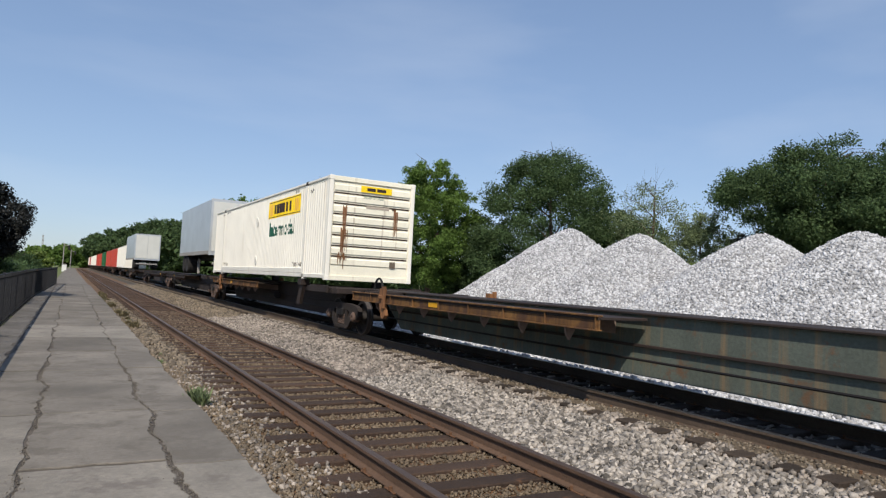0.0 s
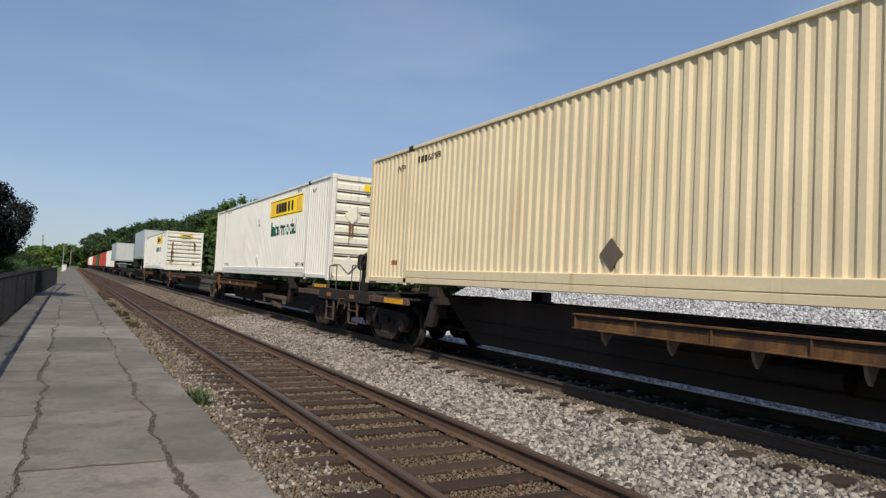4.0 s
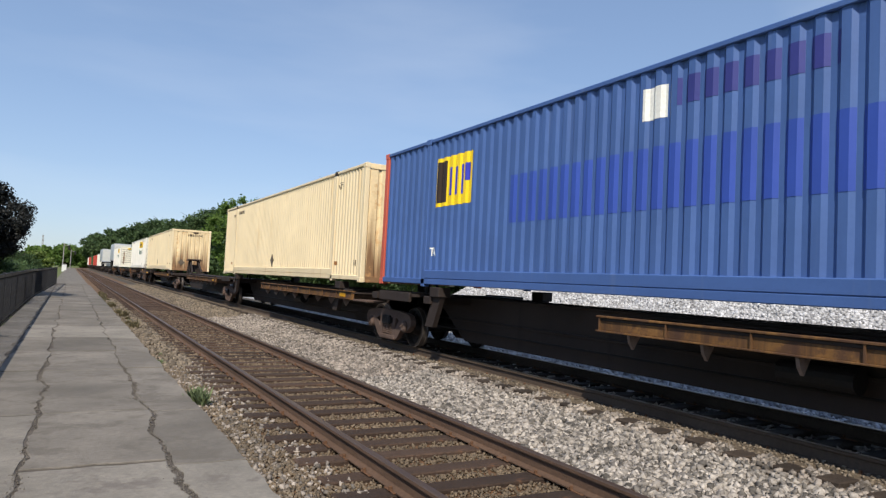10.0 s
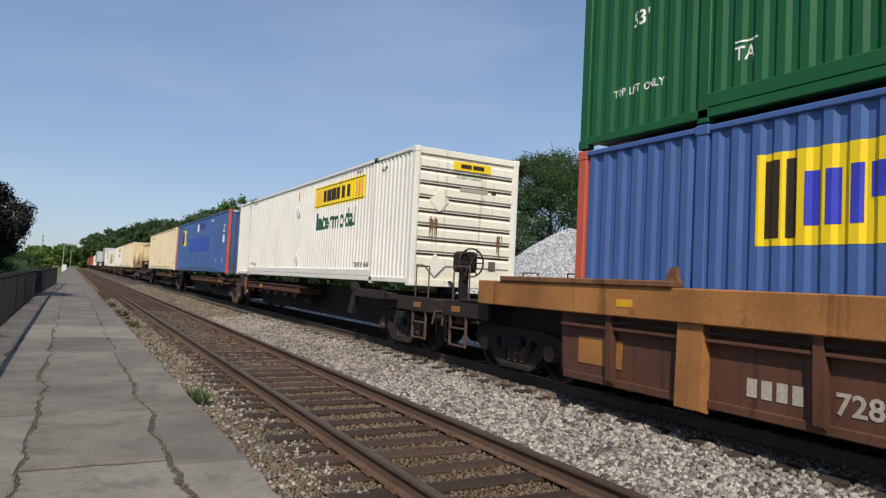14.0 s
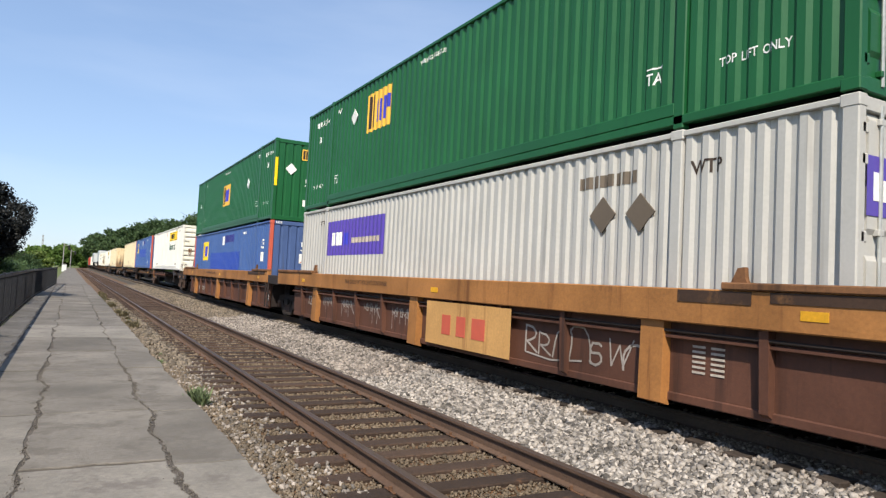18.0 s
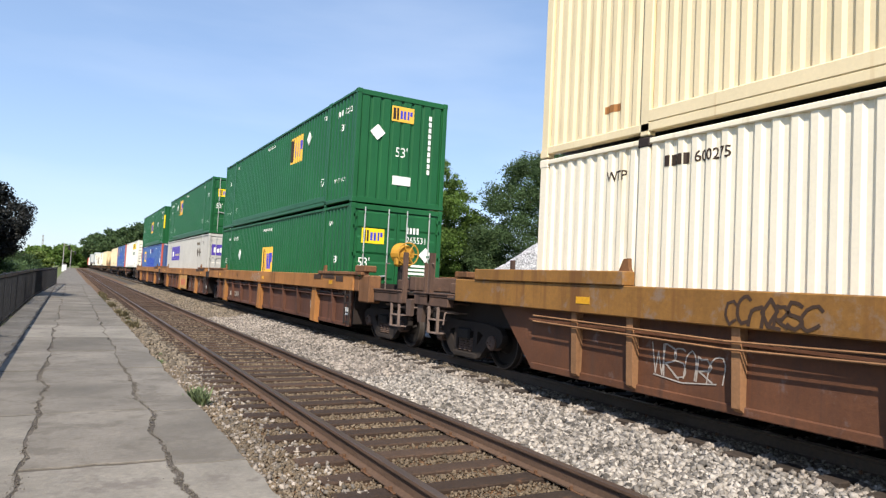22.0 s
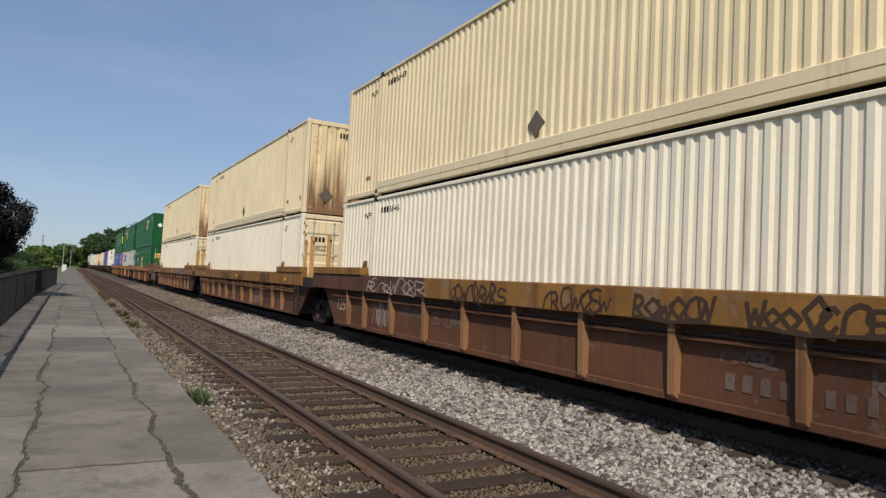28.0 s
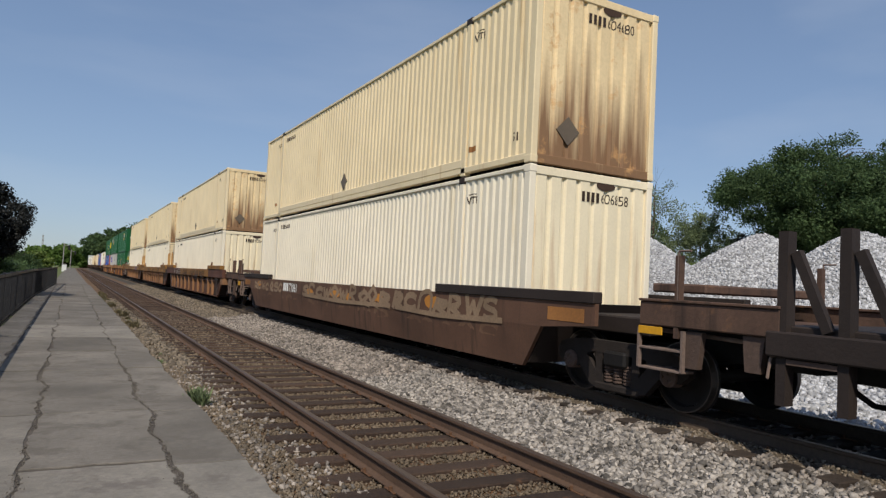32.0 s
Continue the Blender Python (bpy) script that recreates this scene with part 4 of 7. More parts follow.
def green_marks(logo_y, number, top=1.57, dia=0.62, tall=0.93, number_y=15.5, high=1.9):
    m = logo(logo_y, top, 1.4, tall)
    m += [("diamond", logo_y + dia, top + 0.56, 0.21, "chalk"), ("text", "53'", 15.25, high, 0.19, "chalk"), ("text", "53'", 1.22, 1.95, 0.19, "chalk"), ("text", "TA", 13.72, 0.6, 0.15, "chalk"), ("text", "TA", 2.58, 0.62, 0.15, "chalk"),
          ("film", 13.45, 13.72, 0.79, 0.81, "chalk"), ("film", 2.32, 2.58, 0.81, 0.83, "chalk"),
          ("text", "TOP LIFT ONLY", 15.56, 0.6, 0.1, "chalk"), ("text", "TOP LIFT ONLY", 1.53, 0.6, 0.1, "chalk"), ("text", "WTP", 2.64, 2.5, 0.12, "chalk"), ("text", "WTP", 13.72, 2.48, 0.12, "chalk"),
          ("text", "WARNING HIGH CUBE", 8.9, 2.56, 0.09, "chalk")]
    m += bars_text(number_y, 2.38, 0.48, 0.14, "chalk", 4) + [("text", number, number_y - 0.55, 2.38, 0.14, "chalk")]
    return m


def low_green_marks(number):
    m = logo(8.68, 0.98, 1.38, 0.96)
    m += [("diamond", 12.4, 1.71, 0.22, "chalk"), ("text", "53'", 15.2, 1.4, 0.19, "chalk"), ("text", "53'", 1.22, 1.38, 0.19, "chalk"), ("text", "WTP", 14.65, 2.36, 0.13, "chalk"), ("text", "WTP", 1.68, 2.37, 0.13, "chalk"), ("text", "WARNING HIGH CUBE", 8.82, 2.5, 0.1, "chalk")]
    m += bars_text(13.85, 2.34, 0.46, 0.15, "chalk", 4) + [("text", number, 13.32, 2.34, 0.15, "chalk")]
    return m


def green_end(number, strips=False):
    return end_logo(-0.33, 2.2, 0.4) + [("diamond", -0.7, 1.84, 0.21, "chalk"), ("text", "53'", -0.18, 1.28, 0.26, "chalk"), ("film", -0.22, 0.3, 0.55, 0.78, "chalk")] + ([("bar", -1.235, "yellow"), ("bar", 1.235, "yellow")] if strips else []) + \
           [("film", 0.76, 0.84, 2.36 - 0.16 * i, 2.48 - 0.16 * i, "chalk") for i in range(10)]


def green_doors(number):
    return end_logo(-0.98, 1.9, 0.38, 1.63, "yellow") + [("text", "53'", -1.06, 1.3, 0.24, "chalk"), ("diamond", 0.85, 1.69, 0.2, "chalk"),
            ("film", 0.15, 0.56, 0.66, 0.88, "yellow"), ("film", 0.6, 1.06, 0.66, 0.86, "chalk"), ("text", number, 0.26, 1.98, 0.17, "chalk")] + \
           [("film", 0.26 + 0.1 * i, 0.32 + 0.1 * i, 2.22, 2.38, "chalk") for i in range(4)] + [("film", 0.2, 0.95, 1.16 + 0.1 * i, 1.22 + 0.1 * i, "chalk") for i in range(3)]


def blue_marks(logo_y=13.8):
    m = logo(logo_y, 1.53, 1.35, 0.93, "yellow")
    m += [("ghost", 4.8, 11.33, 1.1, 1.86, "royal"), ("text", "53", 1.3, 1.92, 0.33, "chalk"), ("film", 0.89, 1.3, 1.44, 1.78, "chalk"), ("text", "11'", 1.24, 1.53, 0.19, "ink"), ("film", 1.05, 1.19, 0.48, 0.7, "chalk"), ("text", "DA", 2.75, 0.5, 0.16, "chalk"), ("text", "TA", 13.9, 0.6, 0.16, "chalk"), ("film", 8.1, 8.47, 2.2, 2.6, "chalk"),
          ("ghost", 6.0, 8.0, 2.3, 2.62, "indigo"), ("film", 0.6, 0.75, 0.92, 1.06, "chalk")]
    m += bars_text(4.4, 2.55, 0.6, 0.09, "chalk", 4)
    return m


BLUE_END = [("text", "53", -0.2, 1.86, 0.34, "chalk"), ("film", -0.22, 0.2, 1.42, 1.76, "chalk"), ("text", "11'", -0.16, 1.5, 0.2, "ink"), ("film", -0.26, 0.22, 0.72, 0.98, "chalk"), ("film", -0.2, 0.16, 0.86, 0.9, "placard", 1), ("film", -0.2, 0.12, 0.77, 0.83, "placard", 1), ("film", -0.18, 0.16, 1.44, 1.48, "coral", 1), ("film", -0.18, 0.04, 0.5, 0.66, "chalk"), ("film", 0.70, 0.74, 1.25, 2.2, "chalk"),
            ] + \
           [("film", x + 0.06 * i, x + 0.03 + 0.06 * i, CH - 0.1, CH - 0.02, "chalk", 4) for x in (-1.12, 0.9) for i in range(4)]
SIGN_PURPLE = [("film", 10.22, 13.98, 1.57, 2.48, "purple"), ("film", 12.42, 12.78, 1.84, 2.14, "violet", 1)] + bars_text(13.66, 1.83, 0.86, 0.34, "chalk", 3) + bars_text(12.26, 1.87, 1.75, 0.13, "faded", 8) + \
              [("text", "WTP", 14.7, 2.38, 0.16, "ink"), ("text", "WTP", 1.85, 2.36, 0.16, "ink"), ("diamond", 3.26, 1.99, 0.24, "placard"), ("diamond", 2.6, 1.98, 0.24, "placard")] + bars_text(3.74, 2.36, 1.1, 0.16, "placard", 8)
PURPLE_END = [("film", -1.12, -0.06, 1.8, 2.35, "purple"), ("film", 0.06, 1.04, 1.8, 2.35, "purple"), ("film", -1.02, -0.9, 1.94, 2.2, "chalk", 1), ("film", -0.86, -0.74, 1.94, 2.14, "chalk", 1), ("film", -0.7, -0.58, 1.94, 2.2, "chalk", 1), ("film", -0.52, -0.3, 1.94, 2.18, "violet", 1), ("film", 0.18, 0.95, 1.6, 1.68, "ink")]
SPINE_Z, LOW_Z, TOP_Z = 1.305, 0.40, 3.315
WHITE_LABEL = "white corrugated container with a yellow sign and green lettering"
container("white container with rust runs down its ribbed end", "white", 17.31, SPINE_Z, end="bars", end_paint="white_rust", marks=white_marks(), end_marks=[m for m in WHITE_END if m[0] != "diamond"] + [("run", -0.82, 2.1, 0.7, 0.06, 1), ("run", -0.8, 1.5, 0.5, 0.1, 8), ("run", 0.72, 2.12, 0.9, 0.06, 2), ("run", -0.85, 0.8, 0.35, 0.2, 3)])
container(WHITE_LABEL, "white", -18.30, SPINE_Z, end="bars", end_paint="white_rust", marks=white_marks(), end_marks=WHITE_END + [("run", -0.7, 1.6, 0.9, 0.07, 4), ("run", 0.78, 2.05, 0.85, 0.12, 5)])
container("cream container with rust-streaked end beside an empty platform", "cream", -37.10, SPINE_Z, end_paint="cream_rust", marks=cream_marks("600948"), end_marks=cream_end("600948"))
container("cream corrugated container on a spine car", "cream", -71.85, SPINE_Z, end_paint="cream_rust", marks=cream_marks("601082"), end_marks=cream_end("601082", False))
container("faded blue container with coral corner posts on a spine car", "blue", -89.16, SPINE_Z, 0.25, end_paint="blue_end", marks=blue_marks(), end_marks=BLUE_END, corner="coral")
container(WHITE_LABEL, "white", -107.51, SPINE_Z, end="bars", end_paint="white_rust", marks=white_marks() + [("film", 7.95, 8.01, 2.36, 2.66, "coral")], end_marks=WHITE_END + [("run", -0.8, 1.5, 0.8, 0.08, 6), ("run", 0.85, 1.2, 0.7, 0.06, 7)])
container("faded blue container with coral posts in a well", "blue", -128.73, LOW_Z, 0.25, end_paint="blue_end", marks=blue_marks(13.42), end_marks=BLUE_END, corner="coral")
container("green container stacked on a blue one", "green", -128.73, TOP_Z, 0.25, marks=green_marks(9.0, "265264", 1.1, -5.0, 0.95, 1.5, 1.45), end_marks=green_end("265264", True))
container("pale grey container with a purple sign in a well", "grey", -148.65, LOW_Z, 0.22, end="doors", marks=SIGN_PURPLE, end_marks=PURPLE_END)
container("green container with barred doors stacked on a grey one", "green", -148.65, TOP_Z, 0.25, end="doors", marks=green_marks(11.64, "652654", 1.6, 0.82), end_marks=green_doors("652654"))
container("green container with barred doors in a well", "green", -168.27, LOW_Z, 0.25, end="doors", marks=low_green_marks("265531"), end_marks=green_doors("265531"))
container("green container stacked on a green one", "green", -168.27, TOP_Z, 0.25, marks=green_marks(5.9, "652123", 1.66, -2.0, 0.84, 1.5), end_marks=green_end("652123"))
for u, low, high, lowend in ((-192.08, "600275", "605051", "doors"), (-211.62, "600229", "606142", "doors"), (-231.27, "605416", "604473", "ribs"), (-254.73, "606858", "604680", "ribs")):
    container("ivory corrugated container in a well", "ivory", u, LOW_Z, end=lowend, end_paint="cream" if lowend == "doors" else "ivory_end", marks=cream_marks(low)[1:], end_marks=cream_end(low, False) if lowend == "ribs" else
              [("film", -0.98 + 0.12 * i, -0.9 + 0.12 * i, 2.05, 2.2, "ink") for i in range(4)] + [("text", low, -0.98, 1.78, 0.17, "ink")])
    container("cream container with a rust-streaked end stacked on an ivory one", "cream", u, TOP_Z, end_paint="cream_rust", marks=cream_marks(high), end_marks=cream_end(high))

# --- bogies ---
FRAME_ARCH = [(-1.16, 0.46), (-1.17, 0.58), (-1.10, 0.66), (-0.95, 0.705), (-0.5, 0.745), (0.5, 0.745), (0.95, 0.705), (1.10, 0.66), (1.17, 0.58), (1.16, 0.46), (1.04, 0.36), (0.74, 0.35), (0.66, 0.50), (0.46, 0.58), (-0.46, 0.58), (-0.66, 0.50), (-0.74, 0.35), (-1.04, 0.36)]
BOGIE = {}


def bogie(parent, y, dark=False):
    """A two-axle bogie: side frames with springs and bearing caps, bolster, brake beams, and two turning wheelsets."""
    b = part("bogie", BOGIE.setdefault("bolster", Shape().box(-1.12, 1.12, -0.2, 0.2, 0.42, 0.62, 0.03).box(-0.35, 0.35, -0.35, 0.35, 0.62, 0.78, 0.03).mesh("bogie", M["black"])), None, parent, "dusty cast-steel two-axle bogie", at=pose(0, y, 0))
    if "frame" not in BOGIE:
        s = Shape()
        s.prism(FRAME_ARCH[::-1], -0.06, 0.06)
        for e in (-1, 1):
            s.prism([(e * 0.84, 0.50), (e * 0.70, 0.60), (e * 0.56, 0.52), (e * 0.26, 0.2), (e * 0.34, 0.10), (e * 0.50, 0.15)], -0.055, 0.055)
            s.prism([(e * 0.27, 0.62), (e * 0.40, 0.62), (e * 0.38, 0.18), (e * 0.25, 0.18)], -0.055, 0.055)
        s.box(-0.075, 0.075, -0.40, 0.40, 0.09, 0.2, 0.025)
        BOGIE["frame"] = s.mesh("side_frame", M["truck"])
        ridge = []
        for i in range(6):
            zz = 0.21 + i * 0.042
            ridge += [(zz, 0.05), (zz + 0.01, 0.074), (zz + 0.028, 0.074), (zz + 0.038, 0.05)]
        BOGIE["spring"] = Shape().lathe(ridge, (0, 0, 0), 10, "z").mesh("spring", M["truck"])
        s = Shape().lathe([(-0.09, 0.0), (-0.09, 0.09), (-0.06, 0.125), (0.1, 0.13)], (0, 0, 0), 14)
        for k in range(3):
            a = k * math.tau / 3
            s.tube((-0.115, 0.055 * math.cos(a), 0.055 * math.sin(a)), (-0.08, 0.055 * math.cos(a), 0.055 * math.sin(a)), 0.018, 6)
        BOGIE["cap"] = s.mesh("bearing_cap", M["truck"])
        w = Shape()
        for sx in (-1, 1):
            w.lathe([(sx * 0.70, 0.08), (sx * 0.69, 0.13), (sx * 0.735, 0.16), (sx * 0.745, 0.34), (sx * 0.70, 0.37), (sx * 0.70, 0.432), (sx * 0.715, 0.447), (sx * 0.735, 0.43)], (0, 0, 0), 32)
            w.lathe([(sx * 0.835, 0.405), (sx * 0.835, 0.355), (sx * 0.775, 0.33), (sx * 0.765, 0.17), (sx * 0.86, 0.12), (sx * 0.86, 0.08)], (0, 0, 0), 32)
            for k in range(2):
                a = k * math.pi + 0.4
                w.tube((sx * 0.77, 0.25 * math.cos(a), 0.25 * math.sin(a)), (sx * 0.79, 0.25 * math.cos(a), 0.25 * math.sin(a)), 0.035, 8)
        w.tube((-1.06, 0, 0), (1.06, 0, 0), 0.08, 14)
        plain = len(w.f)
        for sx in (-1, 1):
            w.lathe([(sx * 0.735, 0.431), (sx * 0.745, 0.421), (sx * 0.835, 0.418), (sx * 0.836, 0.404)], (0, 0, 0), 32)
        BOGIE["wheels"] = w.mesh("wheelset", M["wheel"])
        BOGIE["wheels"].materials.append(M["tread"])
        for p in list(BOGIE["wheels"].polygons)[plain:]:
            p.material_index = 1
        s = Shape()
        for e in (-1, 1):
            s.beam((-0.75, e * 0.4, 0.36), (0.75, e * 0.4, 0.36), 0.07, 0.1)
            for sx in (-1, 1):
                s.box(sx * 0.77 - 0.045, sx * 0.77 + 0.045, e * 0.44 - 0.03, e * 0.44 + 0.03, 0.24, 0.52, 0.01)
        BOGIE["brake"] = s.mesh("brake_beam", M["black"])
    for sx in (-1, 1):
        # Same steel, darker: shade under the decks is put into the frame's colour.
        if dark and "frame_shade" not in BOGIE:
            BOGIE["frame_shade"] = BOGIE["frame"].copy()
            BOGIE["frame_shade"].materials[0] = M["truck_shade"]
        part("side_frame", BOGIE["frame_shade" if dark else "frame"], None, b, at=pose(sx * 1.0, 0, 0))
        for k in (-0.17, 0.0, 0.17):
            part("spring", BOGIE["spring"], None, b, at=pose(sx * 1.0, k, 0))
        for e in (-1, 1):
            part("bearing_cap", BOGIE["cap"], None, b, at=pose(sx * 1.03, e * 0.88, 0.43, 0, 0, 0 if sx < 0 else 180))
    part("brake_beam", BOGIE["brake"], None, b)
    for e in (-1, 1):
        w = part("wheelset", BOGIE["wheels"], None, b, at=pose(0, e * 0.88, 0.42))
        TURNING.append((w, e * 0.88))
    return b


# --- spine cars ---
def gusset(parent, sx, y, z=0.9):
    # The brackets' paler steel puts the sunlight on them into colour.
    return part("bracket", BOGIE.setdefault("gusset%d" % sx, Shape().prism([(0, 0.1), (sx * 0.9, 0.06), (sx * 0.93, 0.0), (sx * 0.9, -0.12), (sx * 0.84, -0.2), (sx * 0.74, -0.04), (0, -0.1)], -0.02, 0.02, "y").mesh("bracket", M["lever"])), None, parent, at=pose(sx * 0.42, y, z))


def hitch(parent, y, way):
    """A raised trailer hitch: upright plate stand, head plate and a diagonal strut that leans along way."""
    h = part("hitch", Shape().box(-0.32, 0.32, y - 0.09, y + 0.09, 1.12, 1.2, 0.01), M["sill"], parent, "raised rusty trailer hitch")
    for sx in (-1, 1):
        part("upright", Shape().beam((sx * 0.34, y, 1.15), (sx * 0.26, y + way * 0.1, 2.02), 0.09, 0.2), M["sill"], h)
        part("strut", Shape().beam((sx * 0.22, y + way * 0.14, 1.98), (sx * 0.3, y + way * 1.55, 1.2), 0.1, 0.13), M["sill"], h)
    part("web_plate", Shape().box(-0.24, 0.24, y - 0.02, y + 0.04, 1.25, 1.75, 0.008), M["sill"], h)
    part("head_plate", Shape().prism([(y - 0.5, 2.06), (y + 0.5, 2.06), (y + 0.42, 2.0), (y - 0.42, 2.0)][::-1], -0.45, 0.45).box(-0.4, 0.4, y - 0.3, y + 0.3, 2.06, 2.13, 0.02), M["truck"], h)
    part("anchor", Shape().box(-0.42, 0.42, y + way * 1.6 - 0.3, y + way * 1.6 + 0.3, 1.1, 1.22, 0.02), M["sill"], h)


def spine_unit(u_far, u_near, flip, load="loaded", tone="sill", both=False, raised=None, lever=False, curb="runway"):
    """One platform of a spine car; y = 0 is its trailing bogie, the runway lies at the end that flip names."""
    ln = u_far - u_near
    c = thing("spine_car", {"loaded": "grimy spine car platform carrying a load", "empty": "empty rusty spine car platform with trailer runways", "far": "distant spine car platform"}[load], "railway car", "spine cars of the train")
    part("centre_sill", Shape().prism([(-0.4, 0.95), (1.3, 0.92), (2.3, 0.27), (ln - 2.3, 0.27), (ln - 1.3, 0.92), (ln + 0.4, 0.95), (ln + 0.4, 1.1), (-0.4, 1.1)], -0.42, 0.42), M[tone], c)
    part("sill_flange", Shape().box(-0.5, 0.5, 0.3, ln - 0.3, 1.1, 1.13, 0.006), M["sill"], c)
    part("sill_flange", Shape().box(-0.47, 0.47, 1.7, ln - 1.7, 0.66, 0.70, 0.006), M["sill"], c)
    far_y = lambda a: ln - a if flip else a
    lo, hi = sorted((far_y(1.54), far_y(10.05)) if flip else (far_y(1.37), far_y(10.15)))
    for sx in (-1, 1):
        a, b = sorted((sx * 0.5, sx * 1.37))
        r = part("runway", Shape().box(a, b, lo, hi, 1.02, 1.06, 0.006), M["sill"], c, "rusty trailer runway deck")
        web, edge = sx * 1.34, sx * 1.40
        beam = Shape().box(*sorted((web, web + sx * 0.02)), lo, hi, 0.9, 1.06, 0.003).box(*sorted((sx * 1.3, edge)), lo, hi, 1.06, 1.085, 0.004).box(*sorted((sx * 1.3, edge)), lo, hi, 0.88, 0.9, 0.004)
        for yy in np.arange(lo + 0.04, hi, (hi - lo - 0.1) / 8):
            beam.box(*sorted((web, edge - sx * 0.01)), yy, yy + 0.02, 0.9, 1.06, 0.002)
        part("runway_curb", beam, M[curb if load != "far" else "sill"], r, "yellowed flanged side beam of the runway")
        s0, s1 = (ln - 1.23, ln + 0.74) if both else (-0.86, 0.91) if lever else sorted((far_y(ln - 1.7), far_y(ln - 0.25)))
        if load != "empty":
            a, b = sorted((sx * 0.5, sx * 1.37))
            part("side_step", Shape().box(a, b, s0, s1, *((1.0, 1.04) if both or lever else (1.08, 1.14)), 0.006), M["sill"], c)
            a, b = sorted((sx * 1.34, sx * 1.40))
            part("side_beam", Shape().box(a, b, s0, s1, *((0.9, 1.04) if both or lever else (0.98, 1.17)), 0.01), M["plat" if both or lever else "sill"], c)
            if both and load != "far":
                part("reflector", Shape().box(sx * 1.404 - 0.004, sx * 1.404 + 0.004, ln - 1.02, ln - 0.1, 0.915, 1.02, 0.001), M["reflex"], c, "amber reflective strip")
        a, b = sorted((sx * 1.362, sx * 1.368))
        for k in (0.06,) if not flip else (0.5,):
            yy = lo + (hi - lo) * k
            part("reflector", Shape().box(a, b, yy, yy + 0.4, 0.93, 1.03, 0.001), M["reflex"], r, "amber reflective strip")
        a, b = sorted((sx * 0.42, sx * 1.32))
        y = lo + 0.7
        while y < hi - 0.3:
            gusset(c, sx, y, 0.9)
            y += 1.08
        for yy in ((2.05, ln - 0.2, ln - 2.3, 0.2) if load != "far" else ()):
            part("cross_arm", Shape().box(a, b, yy - 0.14, yy + 0.14, 0.98, 1.125, 0.012), M["sill"], c)
        if flip and load != "far":
            yb = far_y(3.3)
            part("side_bracket", Shape().prism([(yb - 0.1, 1.2), (yb + 0.1, 1.2), (yb + 0.13, 0.95), (yb - 0.02, 0.58), (yb - 0.12, 0.56), (yb - 0.22, 0.64), (yb - 0.12, 0.9)], *sorted((sx * 1.41, sx * 1.33))).box(sx * 1.42 - 0.03, sx * 1.42 + 0.03, yb - 0.2, yb - 0.08, 0.78, 1.25, 0.01).box(sx * 1.42 - 0.045, sx * 1.42 + 0.045, yb - 0.16, yb + 0.06, 0.98, 1.06, 0.012), M["arm"], c, "rusty orange side bracket")
        if load == "loaded" and not flip:
            part("foot_step", Shape().box(*sorted((sx * 0.95, sx * 1.38)), 0.5, 1.36, 0.86, 0.9, 0.006), M["truck"], c)
        if load == "loaded":
            for yy in (u_mid(c, ln)[0], u_mid(c, ln)[1]):
                part("pedestal", Shape().box(sx * 1.2 - 0.13, sx * 1.2 + 0.13, yy - 0.18, yy + 0.18, 1.12, 1.305, 0.012), M["sill"], c, "container pedestal")
                part("pedestal_leg", Shape().prism([(yy - 0.16, 1.12), (yy + 0.16, 1.12), (yy + 0.42, 0.55), (yy + 0.12, 0.55)], sx * 1.22 - 0.05, sx * 1.22 + 0.05), M["sill"], c)
    if load != "far":
        if load == "loaded":
            part("brake_reservoir", Shape().tube((-0.7, ln * 0.42, 0.66), (-0.7, ln * 0.42 + 0.8, 0.66), 0.13, 14), M["black"], c)
        part("brake_rod", Shape().tube((-0.55, 1.2, 0.5), (-0.55, ln - 1.2, 0.5), 0.018, 6), M["black"], c)
        if lever:
            yb = 2.9 if flip else ln - 5.4
            f = part("brake_lever_frame", Shape().box(-1.28, -1.16, yb, yb + 2.55, 0.58, 0.70, 0.01).box(-1.27, -1.17, yb + 2.42, yb + 2.54, 0.42, 0.58, 0.01).box(-1.27, -1.17, yb + 0.02, yb + 0.12, 0.44, 0.58, 0.01), M["truck"], c, "dusty brake lever frame below the deck")
            part("lever", Shape().beam((-1.2, yb + 1.5, 0.46), (-1.2, yb + 0.5, 0.36), 0.07, 0.14).tube((-1.26, yb + 1.0, 0.4), (-1.1, yb + 1.0, 0.4), 0.09, 10), M["truck"], f)
            part("arm", Shape().beam((-1.2, yb + 1.2, 0.6), (-0.42, yb + 1.3, 0.74), 0.1, 0.1).beam((-1.2, yb + 2.4, 0.64), (-0.42, yb + 2.4, 0.8), 0.1, 0.1), M["sill"], f)
        for yy in (0.0, ln):
            part("end_casting", Shape().box(-0.6, 0.6, yy - 0.55, yy + 0.55, 0.88, 1.1, 0.03).box(-0.5, 0.5, yy - 1.15, yy + 1.15, 0.64, 0.95, 0.04), M["black"], c)
        hoses = Shape()
        for k in range(9):
            a0, a1 = (math.pi * (k + i) / 9 for i in (0, 1))
            hoses.tube((-0.36, -0.75 - 0.26 * math.cos(a0), 1.12 + 0.3 * math.sin(a0)), (-0.36, -0.75 - 0.26 * math.cos(a1), 1.12 + 0.3 * math.sin(a1)), 0.03, 7)
        part("air_hose", hoses, M["hose"], c)
    if raised is not None:
        hitch(c, raised[0], raised[1])
    elif load == "empty":
        hitch(c, 1.2, 1)
    bogie(c, -0.36 if lever else 0.0, flip and load == "loaded")
    if both:
        bogie(c, ln + (0.53 if load != "far" else 0), True)
    return rolling(c, u_near)


